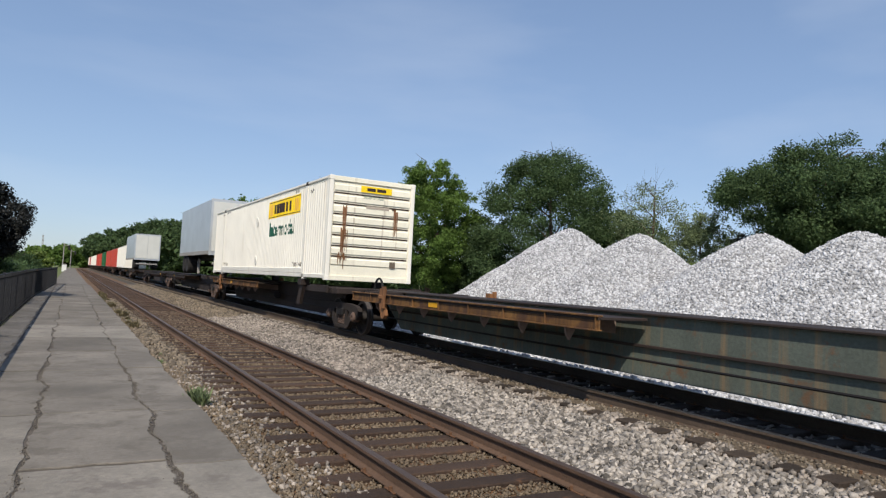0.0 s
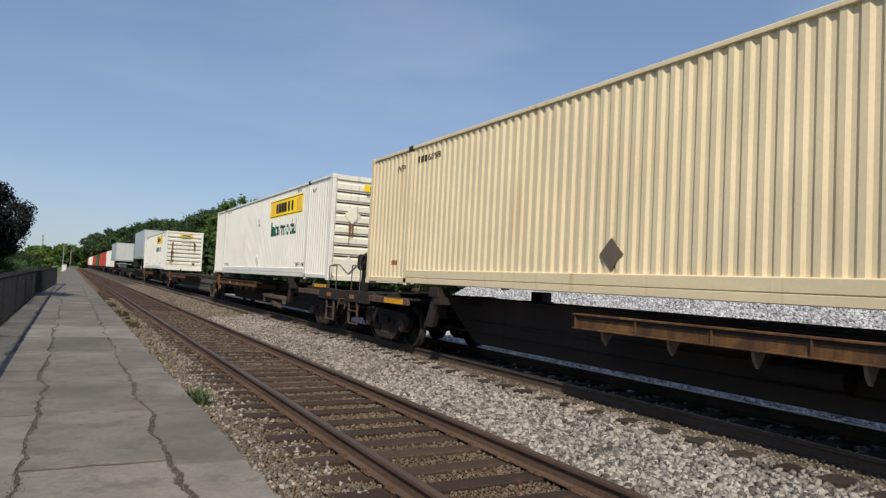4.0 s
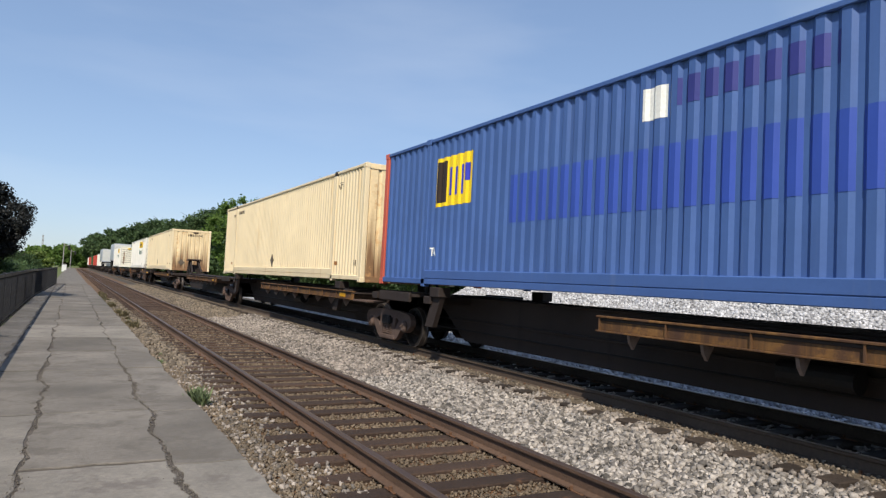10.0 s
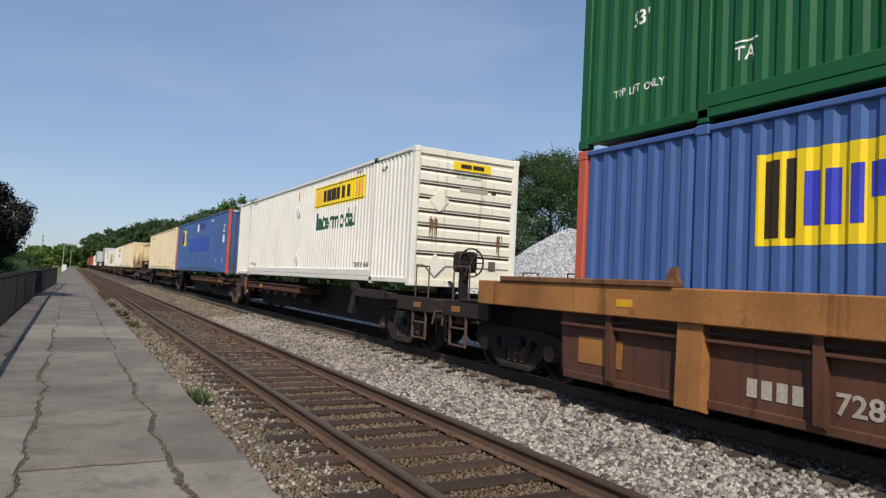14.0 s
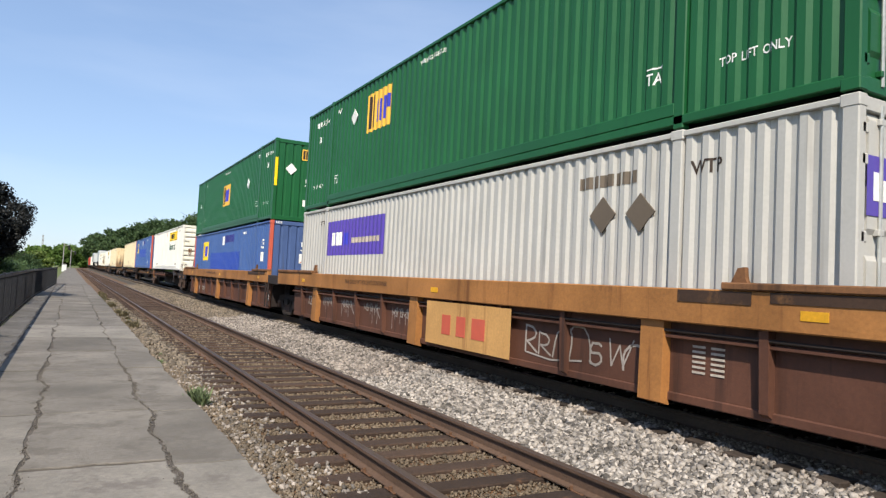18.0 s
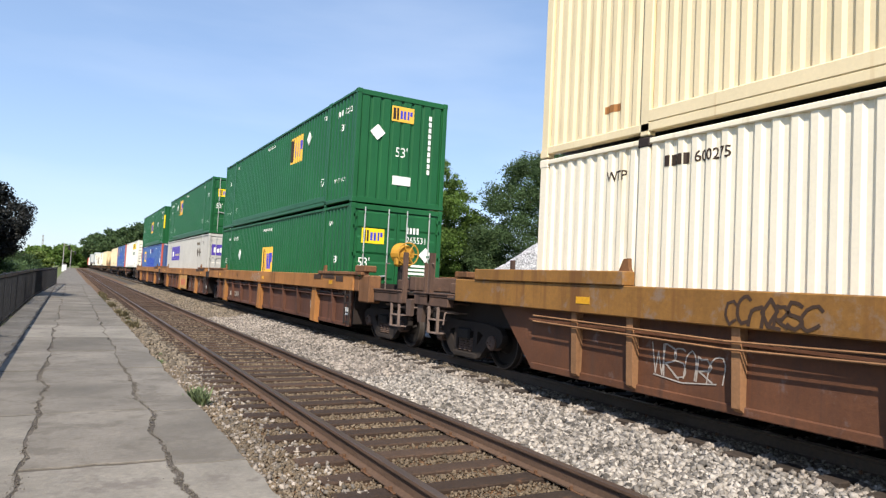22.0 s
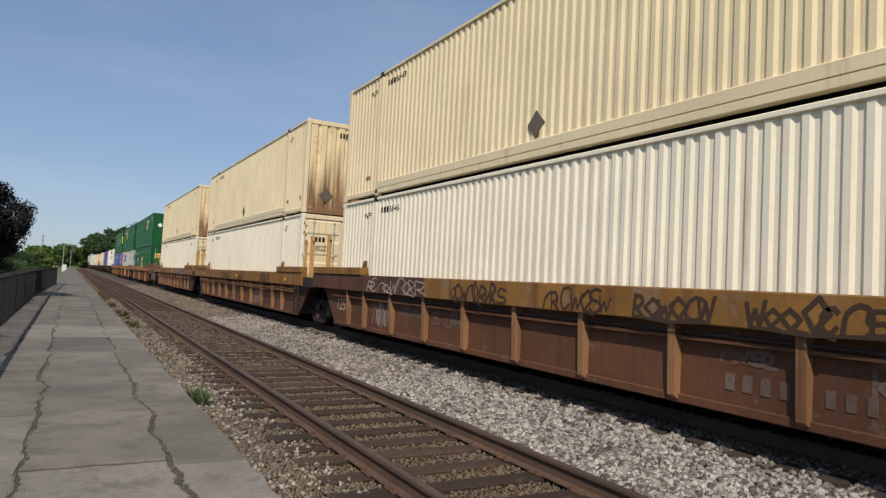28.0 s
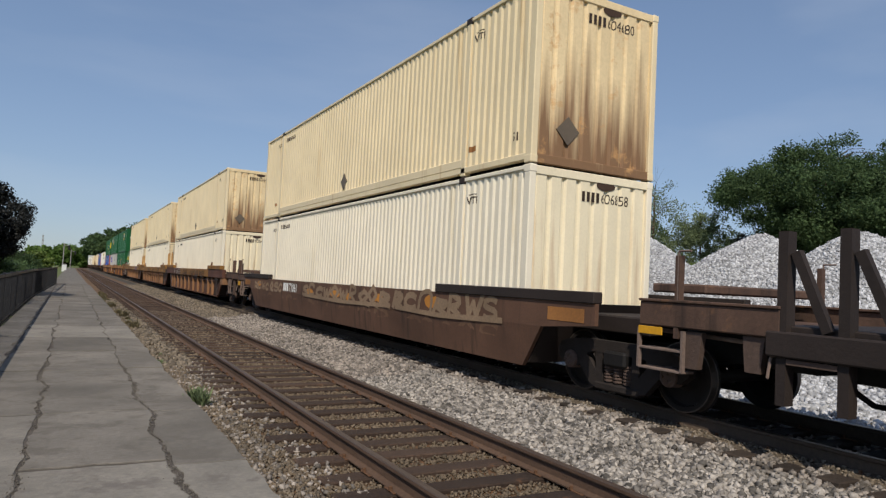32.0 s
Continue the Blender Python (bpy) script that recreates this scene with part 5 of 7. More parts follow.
def u_mid(c, ln):
    return ln / 2 - 6.02, ln / 2 + 6.02


spine_unit(34.39, 16.54, True)
spine_unit(16.54, -0.74, True, "empty", "sill_green", raised=(0.6, 1))
spine_unit(-0.74, -17.04, True, lever=True)
spine_unit(-22.19, -38.56, False, both=True)
spine_unit(-38.56, -55.78, False, "empty", raised=(17.0, -1))
spine_unit(-55.78, -73.03, False)
spine_unit(-73.03, -90.28, False)
spine_unit(-90.28, -106.75, True, curb="brown")
u = 34.39
for k in range(17):
    spine_unit(u + 17.7, u, k % 2 == 0, "far", both=k % 5 == 4)
    u += 17.7 + (3.2 if k % 5 == 4 else 0)


def well_platform(u, beam, posts, hangers, steps, boxes, label, drum=None, wheel=None, amber=(), way=-1):
    """The open steel platform on a well car's end; all places are along the car from u: side beam (y0, y1, z0, z1), posts (y, z0, z1, width),
    hangers (y0, y1, z0, z1), steps (y0, y1, z0, z1), cross boxes (y0, y1, z0, z1), amber panels (y0, y1, z0, z1)."""
    e = thing("end_platform", label, "car end", "car ends of the train")
    y0, y1, z0, z1 = beam
    for sx in (-1, 1):
        xs = lambda a, b: sorted((sx * a, sx * b))
        part("side_beam", Shape().box(*xs(1.24, 1.38), y0, y1, z0, z1, 0.015), M["plat"], e)
        part("beam_flange", Shape().box(*xs(1.2, 1.4), y0, y1, z1, z1 + 0.03, 0.006), M["plat"], e)
        for y, a, b, w in posts:
            part("post", Shape().beam((sx * 1.33, y, a), (sx * 1.33, y, b), w * 0.8, w), M["plat"], e)
        for a, b, c, d in hangers:
            part("hanger", Shape().prism([(a, d), (b, d), (b - 0.03, c), (a + 0.05, c)], *xs(1.26, 1.34)), M["truck"], e)
        for a, b, c, d in steps:
            part("step_rail", Shape().beam((sx * 1.37, a, d), (sx * 1.37, a, c), 0.03, 0.05), M["lever"], e)
            part("step_rail", Shape().beam((sx * 1.37, b, d), (sx * 1.37, b, c), 0.03, 0.05), M["lever"], e)
            for z in (c, (c + d) / 2):
                part("step", Shape().box(*xs(1.18, 1.39), a, b, z - 0.012, z + 0.012, 0.004), M["lever"], e)
        for a, b, c, d in amber:
            part("amber_panel", Shape().box(*xs(1.385, 1.4), a, b, c, d, 0.004), M["reflex"], e, "faded amber panel")
        part("grab_iron", Shape().tube((sx * 1.36, y1 - 0.55, z1), (sx * 1.36, y1 - 0.55, z1 + 0.58), 0.013, 6).tube((sx * 1.36, y1 - 0.55, z1 + 0.58), (sx * 1.36, y1 - 0.72, z1 + 0.58), 0.013, 6), M["lever"], e)
    for a, b, c, d in boxes:
        part("cross_box", Shape().box(-1.05, 1.05, a, b, c, d, 0.02), M["plat"], e)
    part("deck", Shape().box(-1.2, 1.2, y0 + 0.03, y1 - 0.03, z0 + 0.06, z0 + 0.1, 0.01), M["plat"], e)
    part("draft_box", Shape().box(-0.55, 0.55, y0 + 0.1, y1, 0.64, z0, 0.02), M["black"], e)
    c0, c1 = sorted((y0 + 0.2 if way < 0 else y1 - 0.2, (y0 - 0.6) if way < 0 else (y1 + 0.6)))
    part("coupler", Shape().box(-0.11, 0.11, c0, c1, 0.72, 0.94, 0.03).box(-0.2, 0.2, (c0 if way < 0 else c1) - 0.16, (c0 if way < 0 else c1) + 0.16, 0.66, 1.0, 0.05), M["black"], e)
    pts = [(-0.45, c0 + 0.5, 0.72), (-0.42, c0 + 0.42, 0.52), (-0.3, c0 + 0.3, 0.4), (-0.15, c0 + 0.15, 0.38)]
    hose = Shape()
    for p, q in zip(pts, pts[1:]):
        hose.tube(p, q, 0.03, 7)
    part("air_hose", hose, M["hose"], e)
    part("train_line", Shape().tube((-1.1, y0 + 0.1, z0 - 0.1), (-1.1, y1 - 0.1, z0 - 0.06), 0.025, 7), M["lever"], e)
    part("uncoupling_lever", Shape().tube((-1.36, y0 + 0.1, 0.86), (-0.2, y0 + 0.05, 0.84), 0.016, 6).tube((-1.36, y0 + 0.1, 0.86), (-1.38, y0 + 0.12, 0.64), 0.016, 6), M["lever"], e)
    if drum or wheel:
        c = Vector(drum or wheel)
        n, rw = 20, 0.26
        ring = [c + Vector((rw * math.cos(i * math.tau / n), -0.1, rw * math.sin(i * math.tau / n))) for i in range(n)]
        w = Shape()
        for p, q in zip(ring, ring[1:] + ring[:1]):
            w.tube(p, q, 0.017, 6)
        for i in range(6):
            a = i * math.tau / 6
            w.tube(c + Vector((0, -0.1, 0)), c + Vector((rw * math.cos(a), -0.1, rw * math.sin(a))), 0.014, 6)
        part("brake_wheel", w, M["amber" if drum else "sill"], e)
        part("brake_stand", Shape().box(c.x - 0.09, c.x + 0.09, c.y + 0.08, c.y + 0.26, z0, c.z - 0.1, 0.02), M["black"], e)
        part("brake_housing", Shape().tube((c.x, c.y - 0.02, c.z), (c.x, c.y + 0.32, c.z + 0.01), 0.2, 18, 0.26).box(c.x - 0.2, c.x + 0.2, c.y + 0.06, c.y + 0.28, c.z - 0.3, c.z, 0.05), M["amber" if drum else "black"], e)
    return rolling(e, u)


def end_gear(u, way, wheel=True, strip=False):
    """What stands on a car's end: draw gear, steps, railings, and a hand brake wheel; its bogie lies opposite to way."""
    e = thing("end_platform", "steel car end with railings, steps and draw gear", "car end", "car ends of the train")
    y0, y1 = (-0.55, 0.98) if way < 0 else (-0.98, 0.55)
    part("deck", Shape().box(-1.25, 1.25, y0, y1, 0.98, 1.06, 0.01), M["sill"], e)
    part("end_beam", Shape().box(-1.3, 1.3, way * 0.5 - 0.06, way * 0.5 + 0.06, 0.72, 1.06, 0.012), M["sill"], e)
    part("draft_box", Shape().prism([(y0, 0.98), (y1, 0.98), (y1, 0.64), (y1 - 0.3, 0.54), (y0 + 0.3, 0.54), (y0, 0.64)], -0.5, 0.5), M["black"], e)
    part("brake_valve", Shape().tube((-1.02, -0.1 + way * 0.55, 0.78), (-1.02, 0.16 + way * 0.55, 0.78), 0.12, 12).box(-1.12, -0.9, way * 0.55 - 0.3, way * 0.55 - 0.08, 0.66, 0.9, 0.03).tube((-1.1, way * 0.55 - 0.45, 0.72), (-1.1, way * 0.55 + 0.5, 0.7), 0.022, 7).tube((-1.1, way * 0.55 + 0.3, 0.7), (-1.04, way * 0.55 + 0.34, 0.42), 0.024, 7), M["truck"], e)
    part("coupler", Shape().box(-0.11, 0.11, way * 0.4 - 0.05 if way > 0 else -1.0, 1.0 if way > 0 else way * 0.4 + 0.05, 0.64, 0.96, 0.03).box(-0.2, 0.2, way * 1.0 - 0.16, way * 1.0 + 0.16, 0.66, 1.0, 0.05), M["black"], e)
    hose = Shape()
    pts = [(-0.35, way * 0.55, 0.72), (-0.32, way * 0.65, 0.5), (-0.22, way * 0.8, 0.36), (-0.1, way * 0.95, 0.33)]
    for p, q in zip(pts, pts[1:]):
        hose.tube(p, q, 0.028, 7)
    part("air_hose", hose, M["hose"], e)
    lever = Shape()
    pts = [(-1.34, way * 0.56, 0.62), (-1.30, way * 0.58, 0.86), (-0.2, way * 0.62, 0.84)]
    for p, q in zip(pts, pts[1:]):
        lever.tube(p, q, 0.016, 6)
    part("uncoupling_lever", lever, M["truck"], e)
    for sx in (-1, 1):
        part("side_plate", Shape().box(sx * 1.33 - 0.03, sx * 1.33 + 0.03, y0, y1, 0.82, 1.1, 0.012), M["sill"], e)
        if strip:
            part("side_rail", Shape().box(sx * 1.33 - 0.04, sx * 1.33 + 0.04, 0.2, 1.45, 1.1, 1.2, 0.012), M["plat"], e)
            part("reflector", Shape().box(sx * 1.373 - 0.003, sx * 1.373 + 0.003, 0.28, 1.27, 1.11, 1.19, 0.001), M["reflex"], e, "amber reflective strip")
        part("warning_patch", Shape().box(sx * 1.366 - 0.003, sx * 1.366 + 0.003, -0.1, 0.2, 0.9, 1.0, 0.001), M["orange"], e)
        st = Shape()
        for yy in (-0.27, 0.27):
            st.beam((sx * 1.33, yy, 0.9), (sx * 1.33, yy, 0.3), 0.025, 0.045)
        for zz in (0.32, 0.62):
            st.beam((sx * 1.33, -0.27, zz), (sx * 1.33, 0.27, zz), 0.05, 0.025)
        part("step", st, M["truck"], e)
        r = Shape()
        tall = 1.7
        for p, q in (((sx * 1.3, -0.27, 1.06), (sx * 1.3, -0.27, tall)), ((sx * 1.3, -0.27, tall), (sx * 1.3, 0.27, tall)), ((sx * 1.3, 0.27, tall), (sx * 1.3, 0.27, 1.06))):
            r.tube(p, q, 0.014, 7)
        part("railing", r, M["truck"], e)
    if wheel:
        w = Shape()
        n, rw = 20, 0.28
        c = Vector((-0.41, -0.34, 1.82))
        ring = [c + Vector((rw * math.cos(i * math.tau / n), 0, rw * math.sin(i * math.tau / n))) for i in range(n)]
        for p, q in zip(ring, ring[1:] + ring[:1]):
            w.tube(p, q, 0.017, 6)
        for i in range(6):
            a = i * math.tau / 6
            w.tube(c, c + Vector((rw * math.cos(a), 0, rw * math.sin(a))), 0.014, 6)
        part("brake_wheel", w, M["sill"], e)
        part("brake_stand", Shape().box(c.x - 0.12, c.x + 0.04, c.y + 0.12, c.y + 0.28, 1.06, c.z + 0.08, 0.02), M["black"], e)
        part("brake_housing", Shape().box(c.x - 0.24, c.x + 0.2, c.y + 0.05, c.y + 0.36, c.z - 0.2, c.z + 0.22, 0.06), M["black"], e)
    return rolling(e, u)


end_gear(-18.73, -1, strip=True)
end_gear(-20.35, 1, False)
end_gear(-108.10, -1)
end_gear(-109.59, 1, False)


# --- well cars ---
def well_unit(u_far, u_near, body, chord="orange", web="brown", wide=True, both=False, number="", slope=0.08, head=False, tail=False, tags=(), gap_rail=False, name_mark=False, browned=(), label="rusty brown articulated well car with an ochre top beam"):
    """One well of a double-stack car between two bogies; y = 0 is the trailing bogie; body: its near and far end along the train."""
    ln = u_far - u_near
    a, b = body[0] - u_near, body[1] - u_near
    c = thing("well_car", label, "railway car", "well cars of the train")
    for sx in (-1, 1):
        xs = lambda p, q: sorted((sx * p, sx * q))
        x0, x1 = xs(1.38, 1.53)
        c0, c1 = a - ((0.5 if wide else 1.6) if tail else 0.15 if wide else 0.65), b + (2.0 if head else 1.4)
        for y0, y1, tone in ((c0, a + browned[0], "brown"), (a + browned[0], b - browned[1], chord), (b - browned[1], c1, "brown")) if browned else ((c0, c1, chord),):
            part("top_chord", Shape().box(x0, x1, y0, y1, 1.10, 1.475, 0.014), M[tone], c, "dented ochre top beam" if tone != "brown" else "rusty brown end of the top beam")
        x0, x1 = xs(1.31, 1.36)
        part("side_sheet", Shape().prism([(a + 0.0, 0.24), (b - 0.0, 0.24), (b + slope, 1.12), (a - slope, 1.12)], x0, x1), M[web], c)
        x0, x1 = xs(1.30, 1.385)
        part("bottom_sill", Shape().box(x0, x1, a + 0.02, b - 0.02, 0.22, 0.32, 0.012), M[web], c)
        x0, x1 = xs(1.36, 1.45)
        part("stiffener", Shape().box(x0, x1, a + 0.02, b - 0.02, 0.92, 0.96, 0.006), M[web], c)
        for k, off in enumerate((0.95, 2.2, 3.6, 5.1, 6.6, 8.15, 9.6, 11.1, 12.6, 14.2, 15.6) if wide else (1.05, 2.05, 3.5, 5.0, 6.45, 7.95, 9.45, 10.95, 12.45, 13.95, 15.1)):
            y = b - off
            big = wide and k in (1, 5, 9)
            hw = 0.17 if big else 0.05
            part("rib", Shape().prism([(sx * 1.36, 0.24 if not big else 0.16), (sx * (1.45 if not big else 1.5), 0.30 if not big else 0.2), (sx * 1.48, 1.1), (sx * 1.36, 1.1)], y - hw, y + hw, "y"), M["orange" if big else web if wide else "tan"], c)
        if sx < 0:
            if not gap_rail:
                part("air_pipe", Shape().tube((-1.455, a + 0.3, 1.0), (-1.455, b - 0.3, 1.02), 0.018, 7), M["sill"], c)
            else:
                pipes = Shape()
                for zz in (0.98, 0.90):
                    n = 10
                    pp = [(-1.50, a + 0.2 + (b - a - 0.4) * i / n, zz + 0.025 * math.sin(i * 2.1)) for i in range(n + 1)]
                    for p, q in zip(pp, pp[1:]):
                        pipes.tube(p, q, 0.013, 6)
                part("air_pipe", pipes, M["tan"], c)
        # raised end plates and guide ears on the beam
        for e, y0, y1 in ((0, a - ((1.05 if wide else 1.1) if tail else 0.1 if wide else 0.6), a + 2.0), (1, b - 2.0, b + 1.35)):
            x0, x1 = xs(1.36, 1.56)
            tall = 0.0 if wide else 0.1
            part("lip_plate", Shape().box(x0, x1, y0, y1, 1.475, 1.55 + tall, 0.012), M["arm" if wide else "mustard"], c)
            yy = y1 - 0.12 if e == 0 else y0 + 0.12
            part("guide_ear", Shape().prism([(yy + q[0], q[1] + tall) for q in ((-0.11, 1.50), (0.13, 1.50), (0.08, 1.60), (0.03, 1.70), (-0.05, 1.71), (-0.06, 1.6))], *xs(1.36, 1.42)), M["arm"], c)
        x0, x1 = xs(1.53, 1.536)
        for yy in () if browned else (a + 0.9, (a + b) / 2 - 0.6, b - 1.4):
            part("reflector", Shape().box(x0, x1, yy, yy + 0.26, 1.22, 1.31, 0.001), M["reflex"], c, "amber reflective strip")
    for yy in (a + 0.4, a + (b - a) * 0.25, (a + b) / 2, a + (b - a) * 0.75, b - 0.4):
        part("floor_beam", Shape().box(-1.31, 1.31, yy - 0.3, yy + 0.3, 0.26, 0.395, 0.01), M["black"], c)
    part("bulkhead", Shape().prism([(a - 0.1, 0.3), (a - 0.02, 0.3), (a - slope + 0.08, 1.3), (a - slope - 0.1, 1.3)], -1.31, 1.31), M["sill"], c)
    part("bulkhead", Shape().prism([(b + 0.1, 0.3), (b + 0.02, 0.3), (b + slope - 0.08, 1.3), (b + slope + 0.1, 1.3)], -1.31, 1.31), M["sill"], c)
    for y0, y1 in ((-1.3 if tail else -0.35, a - slope), (b + slope, ln + (1.3 if head else 0.35))):
        part("end_deck", Shape().box(-0.9, 0.9, y0, y1, 0.68, 1.1, 0.02).box(-1.38, 1.38, min(y0, y1) + 0.02, max(y0, y1) - 0.02, 1.1, 1.14, 0.01), M["sill"], c)
    for sx in (-1, 1):
        x0, x1 = sorted((sx * 1.2, sx * 1.5))
        if not tail:
            part("end_arm", Shape().box(x0, x1, -0.3, a - (0.16 if wide else 0.66), 1.06, 1.36, 0.02), M["sill"], c)
        elif wide:
            part("end_arm", Shape().box(x0, x1, a - 1.4, a - 0.79, 0.86, 1.48, 0.03), M["arm"], c, "rust-brown end casting")
            part("end_arm", Shape().box(x0, x1, a - 0.79, a - 0.5, 1.1, 1.46, 0.02), M["arm"], c)
            part("lift_block", Shape().box(x0, x1, a - 1.1, a - 0.5, 1.55, 1.7, 0.02), M["arm"], c)
        else:
            part("end_arm", Shape().box(x0, x1, a - 1.58, a - 1.0, 0.8, 1.1, 0.02), M["tan"], c, "ochre end plate")
    if not wide:
        for sx in (-1, 1):
            places = ([] if tail else [(0.19, 2.5, 0.1), (0.77, 2.45, 0.06)]) + ([] if head else [(ln - 1.23, 2.5, 0.1)])
            for y, z, w in places:
                part("guide_post", Shape().beam((sx * 1.3, y, 1.1), (sx * 1.3, y, z), w * 0.8, w).box(sx * 1.3 - 0.03, sx * 1.3 + 0.03, y - w, y + w, z - 0.12, z, 0.01), M["panel_tan"], c, "rubbed tan guide post")
    lad = Shape()
    for yy in (a - 0.34, a - 0.02):
        lad.beam((-1.52, yy, 0.3), (-1.52, yy, 1.1), 0.03, 0.04)
    for zz in (0.36, 0.58, 0.8, 1.0):
        lad.beam((-1.52, a - 0.34, zz), (-1.52, a - 0.02, zz), 0.03, 0.03)
    part("ladder", lad, M["sill"], c)
    part("card", Shape().box(-1.372, -1.364, a + 0.12, a + 0.3, 0.5, 0.68, 0.001), M["chalk" if wide else "tag_worn"], c, "small pale routing card")
    if name_mark:
        for i in range(4):
            part("mark", Shape().box(-1.368, -1.362, b - 2.93 - i * 0.16, b - 2.82 - i * 0.16, 0.43, 0.61, 0.001), M["faded"], c)
    if number:
        letters_on("number", number, 0.19, "faded", c, (-1.364, b - 3.7, 0.43), bold=0.03, squeeze=1.05)
    for t in tags:
        kind, args = t[0], t[1:]
        if kind == "scrawl":
            scrawl(args[0], b - args[1], args[2], args[3], args[4], args[5], args[6], c, args[7], args[8])
        elif kind == "drip":
            drips(args[0], b - args[1], args[2], args[3], args[4], PLATE, c)
        elif kind == "text":
            letters_on("lettering", args[0], args[3], args[4], c, (args[5], b - args[1], args[2]))
        else:
            part("patch", Shape().box(args[5] - 0.004, args[5], b - args[1], b - args[0], args[2], args[3], 0.001), M[args[4]], c)
    bogie(c, 0.0, True)
    if both:
        bogie(c, ln, True)
    return rolling(c, u_near)


PLATE, BEAM = -1.364, -1.534
STENCIL = tuple(("patch", 14.68 + 0.24 * k, 14.68 + 0.24 * k + 0.17, 0.84 - 0.055 * j, 0.865 - 0.055 * j, "faded", PLATE) for k in range(2) for j in range(6))
well_unit(-110.95, -130.48, (-129.39, -112.51), both=True, head=True, number="728671", name_mark=True, tags=(("text", "MAX GROSS WT FOR 20 FT CONTAINER", 5.5, 1.27, 0.095, "tag_dark", BEAM), ("patch", 14.3, 15.9, 1.34, 1.46, "grime", BEAM), ("patch", 16.0, 16.7, 1.36, 1.465, "grime", BEAM), ("patch", 0.3, 1.1, 0.45, 0.8, "orange", PLATE)))
well_unit(-130.48, -150.25, (-149.46, -132.30), number="", tags=(("text", "125-T", 1.3, 0.6, 0.26, "faded", PLATE), ("text", "C", 2.1, 0.85, 0.18, "ink", -1.502), ("text", "MAX GROSS WT FOR 20 FT CONTAINER", 4.56, 1.27, 0.095, "tag_dark", BEAM), ("patch", 14.6, 15.5, 1.33, 1.46, "grime", BEAM), ("patch", 15.7, 16.9, 1.36, 1.465, "grime", BEAM), *STENCIL,
          ("drip", 5, 2.6, 0.9, 0.75, 0.45), ("drip", 6, 3.95, 0.88, 0.85, 0.45), ("drip", 7, 5.4, 0.88, 0.95, 0.48), ("drip", 71, 6.95, 0.86, 0.95, 0.5), ("patch", 8.75, 11.45, 0.3, 1.06, "panel_tan", -1.50),
          ("patch", 9.35, 9.65, 0.5, 0.84, "coral", -1.506), ("patch", 9.85, 10.15, 0.5, 0.84, "coral", -1.506), ("patch", 10.35, 10.75, 0.5, 0.84, "coral", -1.506), ("scrawl", 9, 11.6, 0.68, 1.3, 0.45, PLATE, "tag_pale", 0.035, 3), ("scrawl", 10, 13.0, 0.68, 1.2, 0.45, PLATE, "tag_pale", 0.035, 3)))
well_unit(-150.25, -170.11, (-168.74, -152.09), tail=True, number="728671", name_mark=True, tags=(("text", "B", 2.12, 0.86, 0.18, "ink", -1.502), ("text", "125", 1.2, 0.62, 0.24, "faded", PLATE), ("scrawl", 13, 7.0, 1.3, 1.4, 0.28, BEAM, "tag_pale", 0.02, 5), ("text", "3900", 4.6, 1.24, 0.12, "tag_dark", BEAM), ("patch", 14.3, 14.9, 1.33, 1.46, "grime", BEAM), ("patch", 15.0, 15.9, 1.36, 1.465, "grime", BEAM), ("patch", 16.0, 16.5, 1.3, 1.44, "grime", BEAM), ("patch", 13.62, 13.86, 0.5, 0.72, "faded", PLATE)))
UT = dict(chord="mustard", web="web_rust", slope=0.9, wide=False)
well_unit(-173.62, -193.52, (-192.31, -175.98), both=True, head=True, gap_rail=True, number="", **UT, tags=(("scrawl", 21, 3.4, 1.28, 0.9, 0.28, BEAM, "tag_dark", 0.03, 5), ("scrawl", 22, 8.8, 1.28, 2.7, 0.28, BEAM, "tag_pale", 0.022, 8), ("scrawl", 25, 11.9, 1.28, 0.5, 0.2, BEAM, "tag_pale", 0.025, 2), ("scrawl", 26, 12.5, 1.28, 1.2, 0.28, BEAM, "tag_violet", 0.08, 4), ("scrawl", 23, 2.3, 0.66, 0.9, 0.36, PLATE, "tag_pale", 0.022, 4), ("scrawl", 24, 6.6, 0.66, 0.9, 0.5, PLATE, "tag_pale", 0.03, 4)))
well_unit(-193.52, -212.99, (-212.04, -195.32), gap_rail=True, **UT, tags=(("text", "125-T", 0.15, 0.57, 0.3, "faded", PLATE), ("scrawl", 31, 5.7, 1.28, 1.8, 0.3, BEAM, "tag_dark", 0.035, 5), ("scrawl", 32, 8.7, 1.28, 1.2, 0.24, BEAM, "tag_dark", 0.02, 5), ("scrawl", 33, 12.4, 1.28, 1.4, 0.3, BEAM, "tag_dark", 0.03, 5), ("scrawl", 34, 11.25, 0.62, 0.95, 0.5, PLATE, "tag_pale", 0.03, 5), ("scrawl", 35, 6.8, 0.8, 1.0, 0.3, PLATE, "tag_dark", 0.03, 5)))
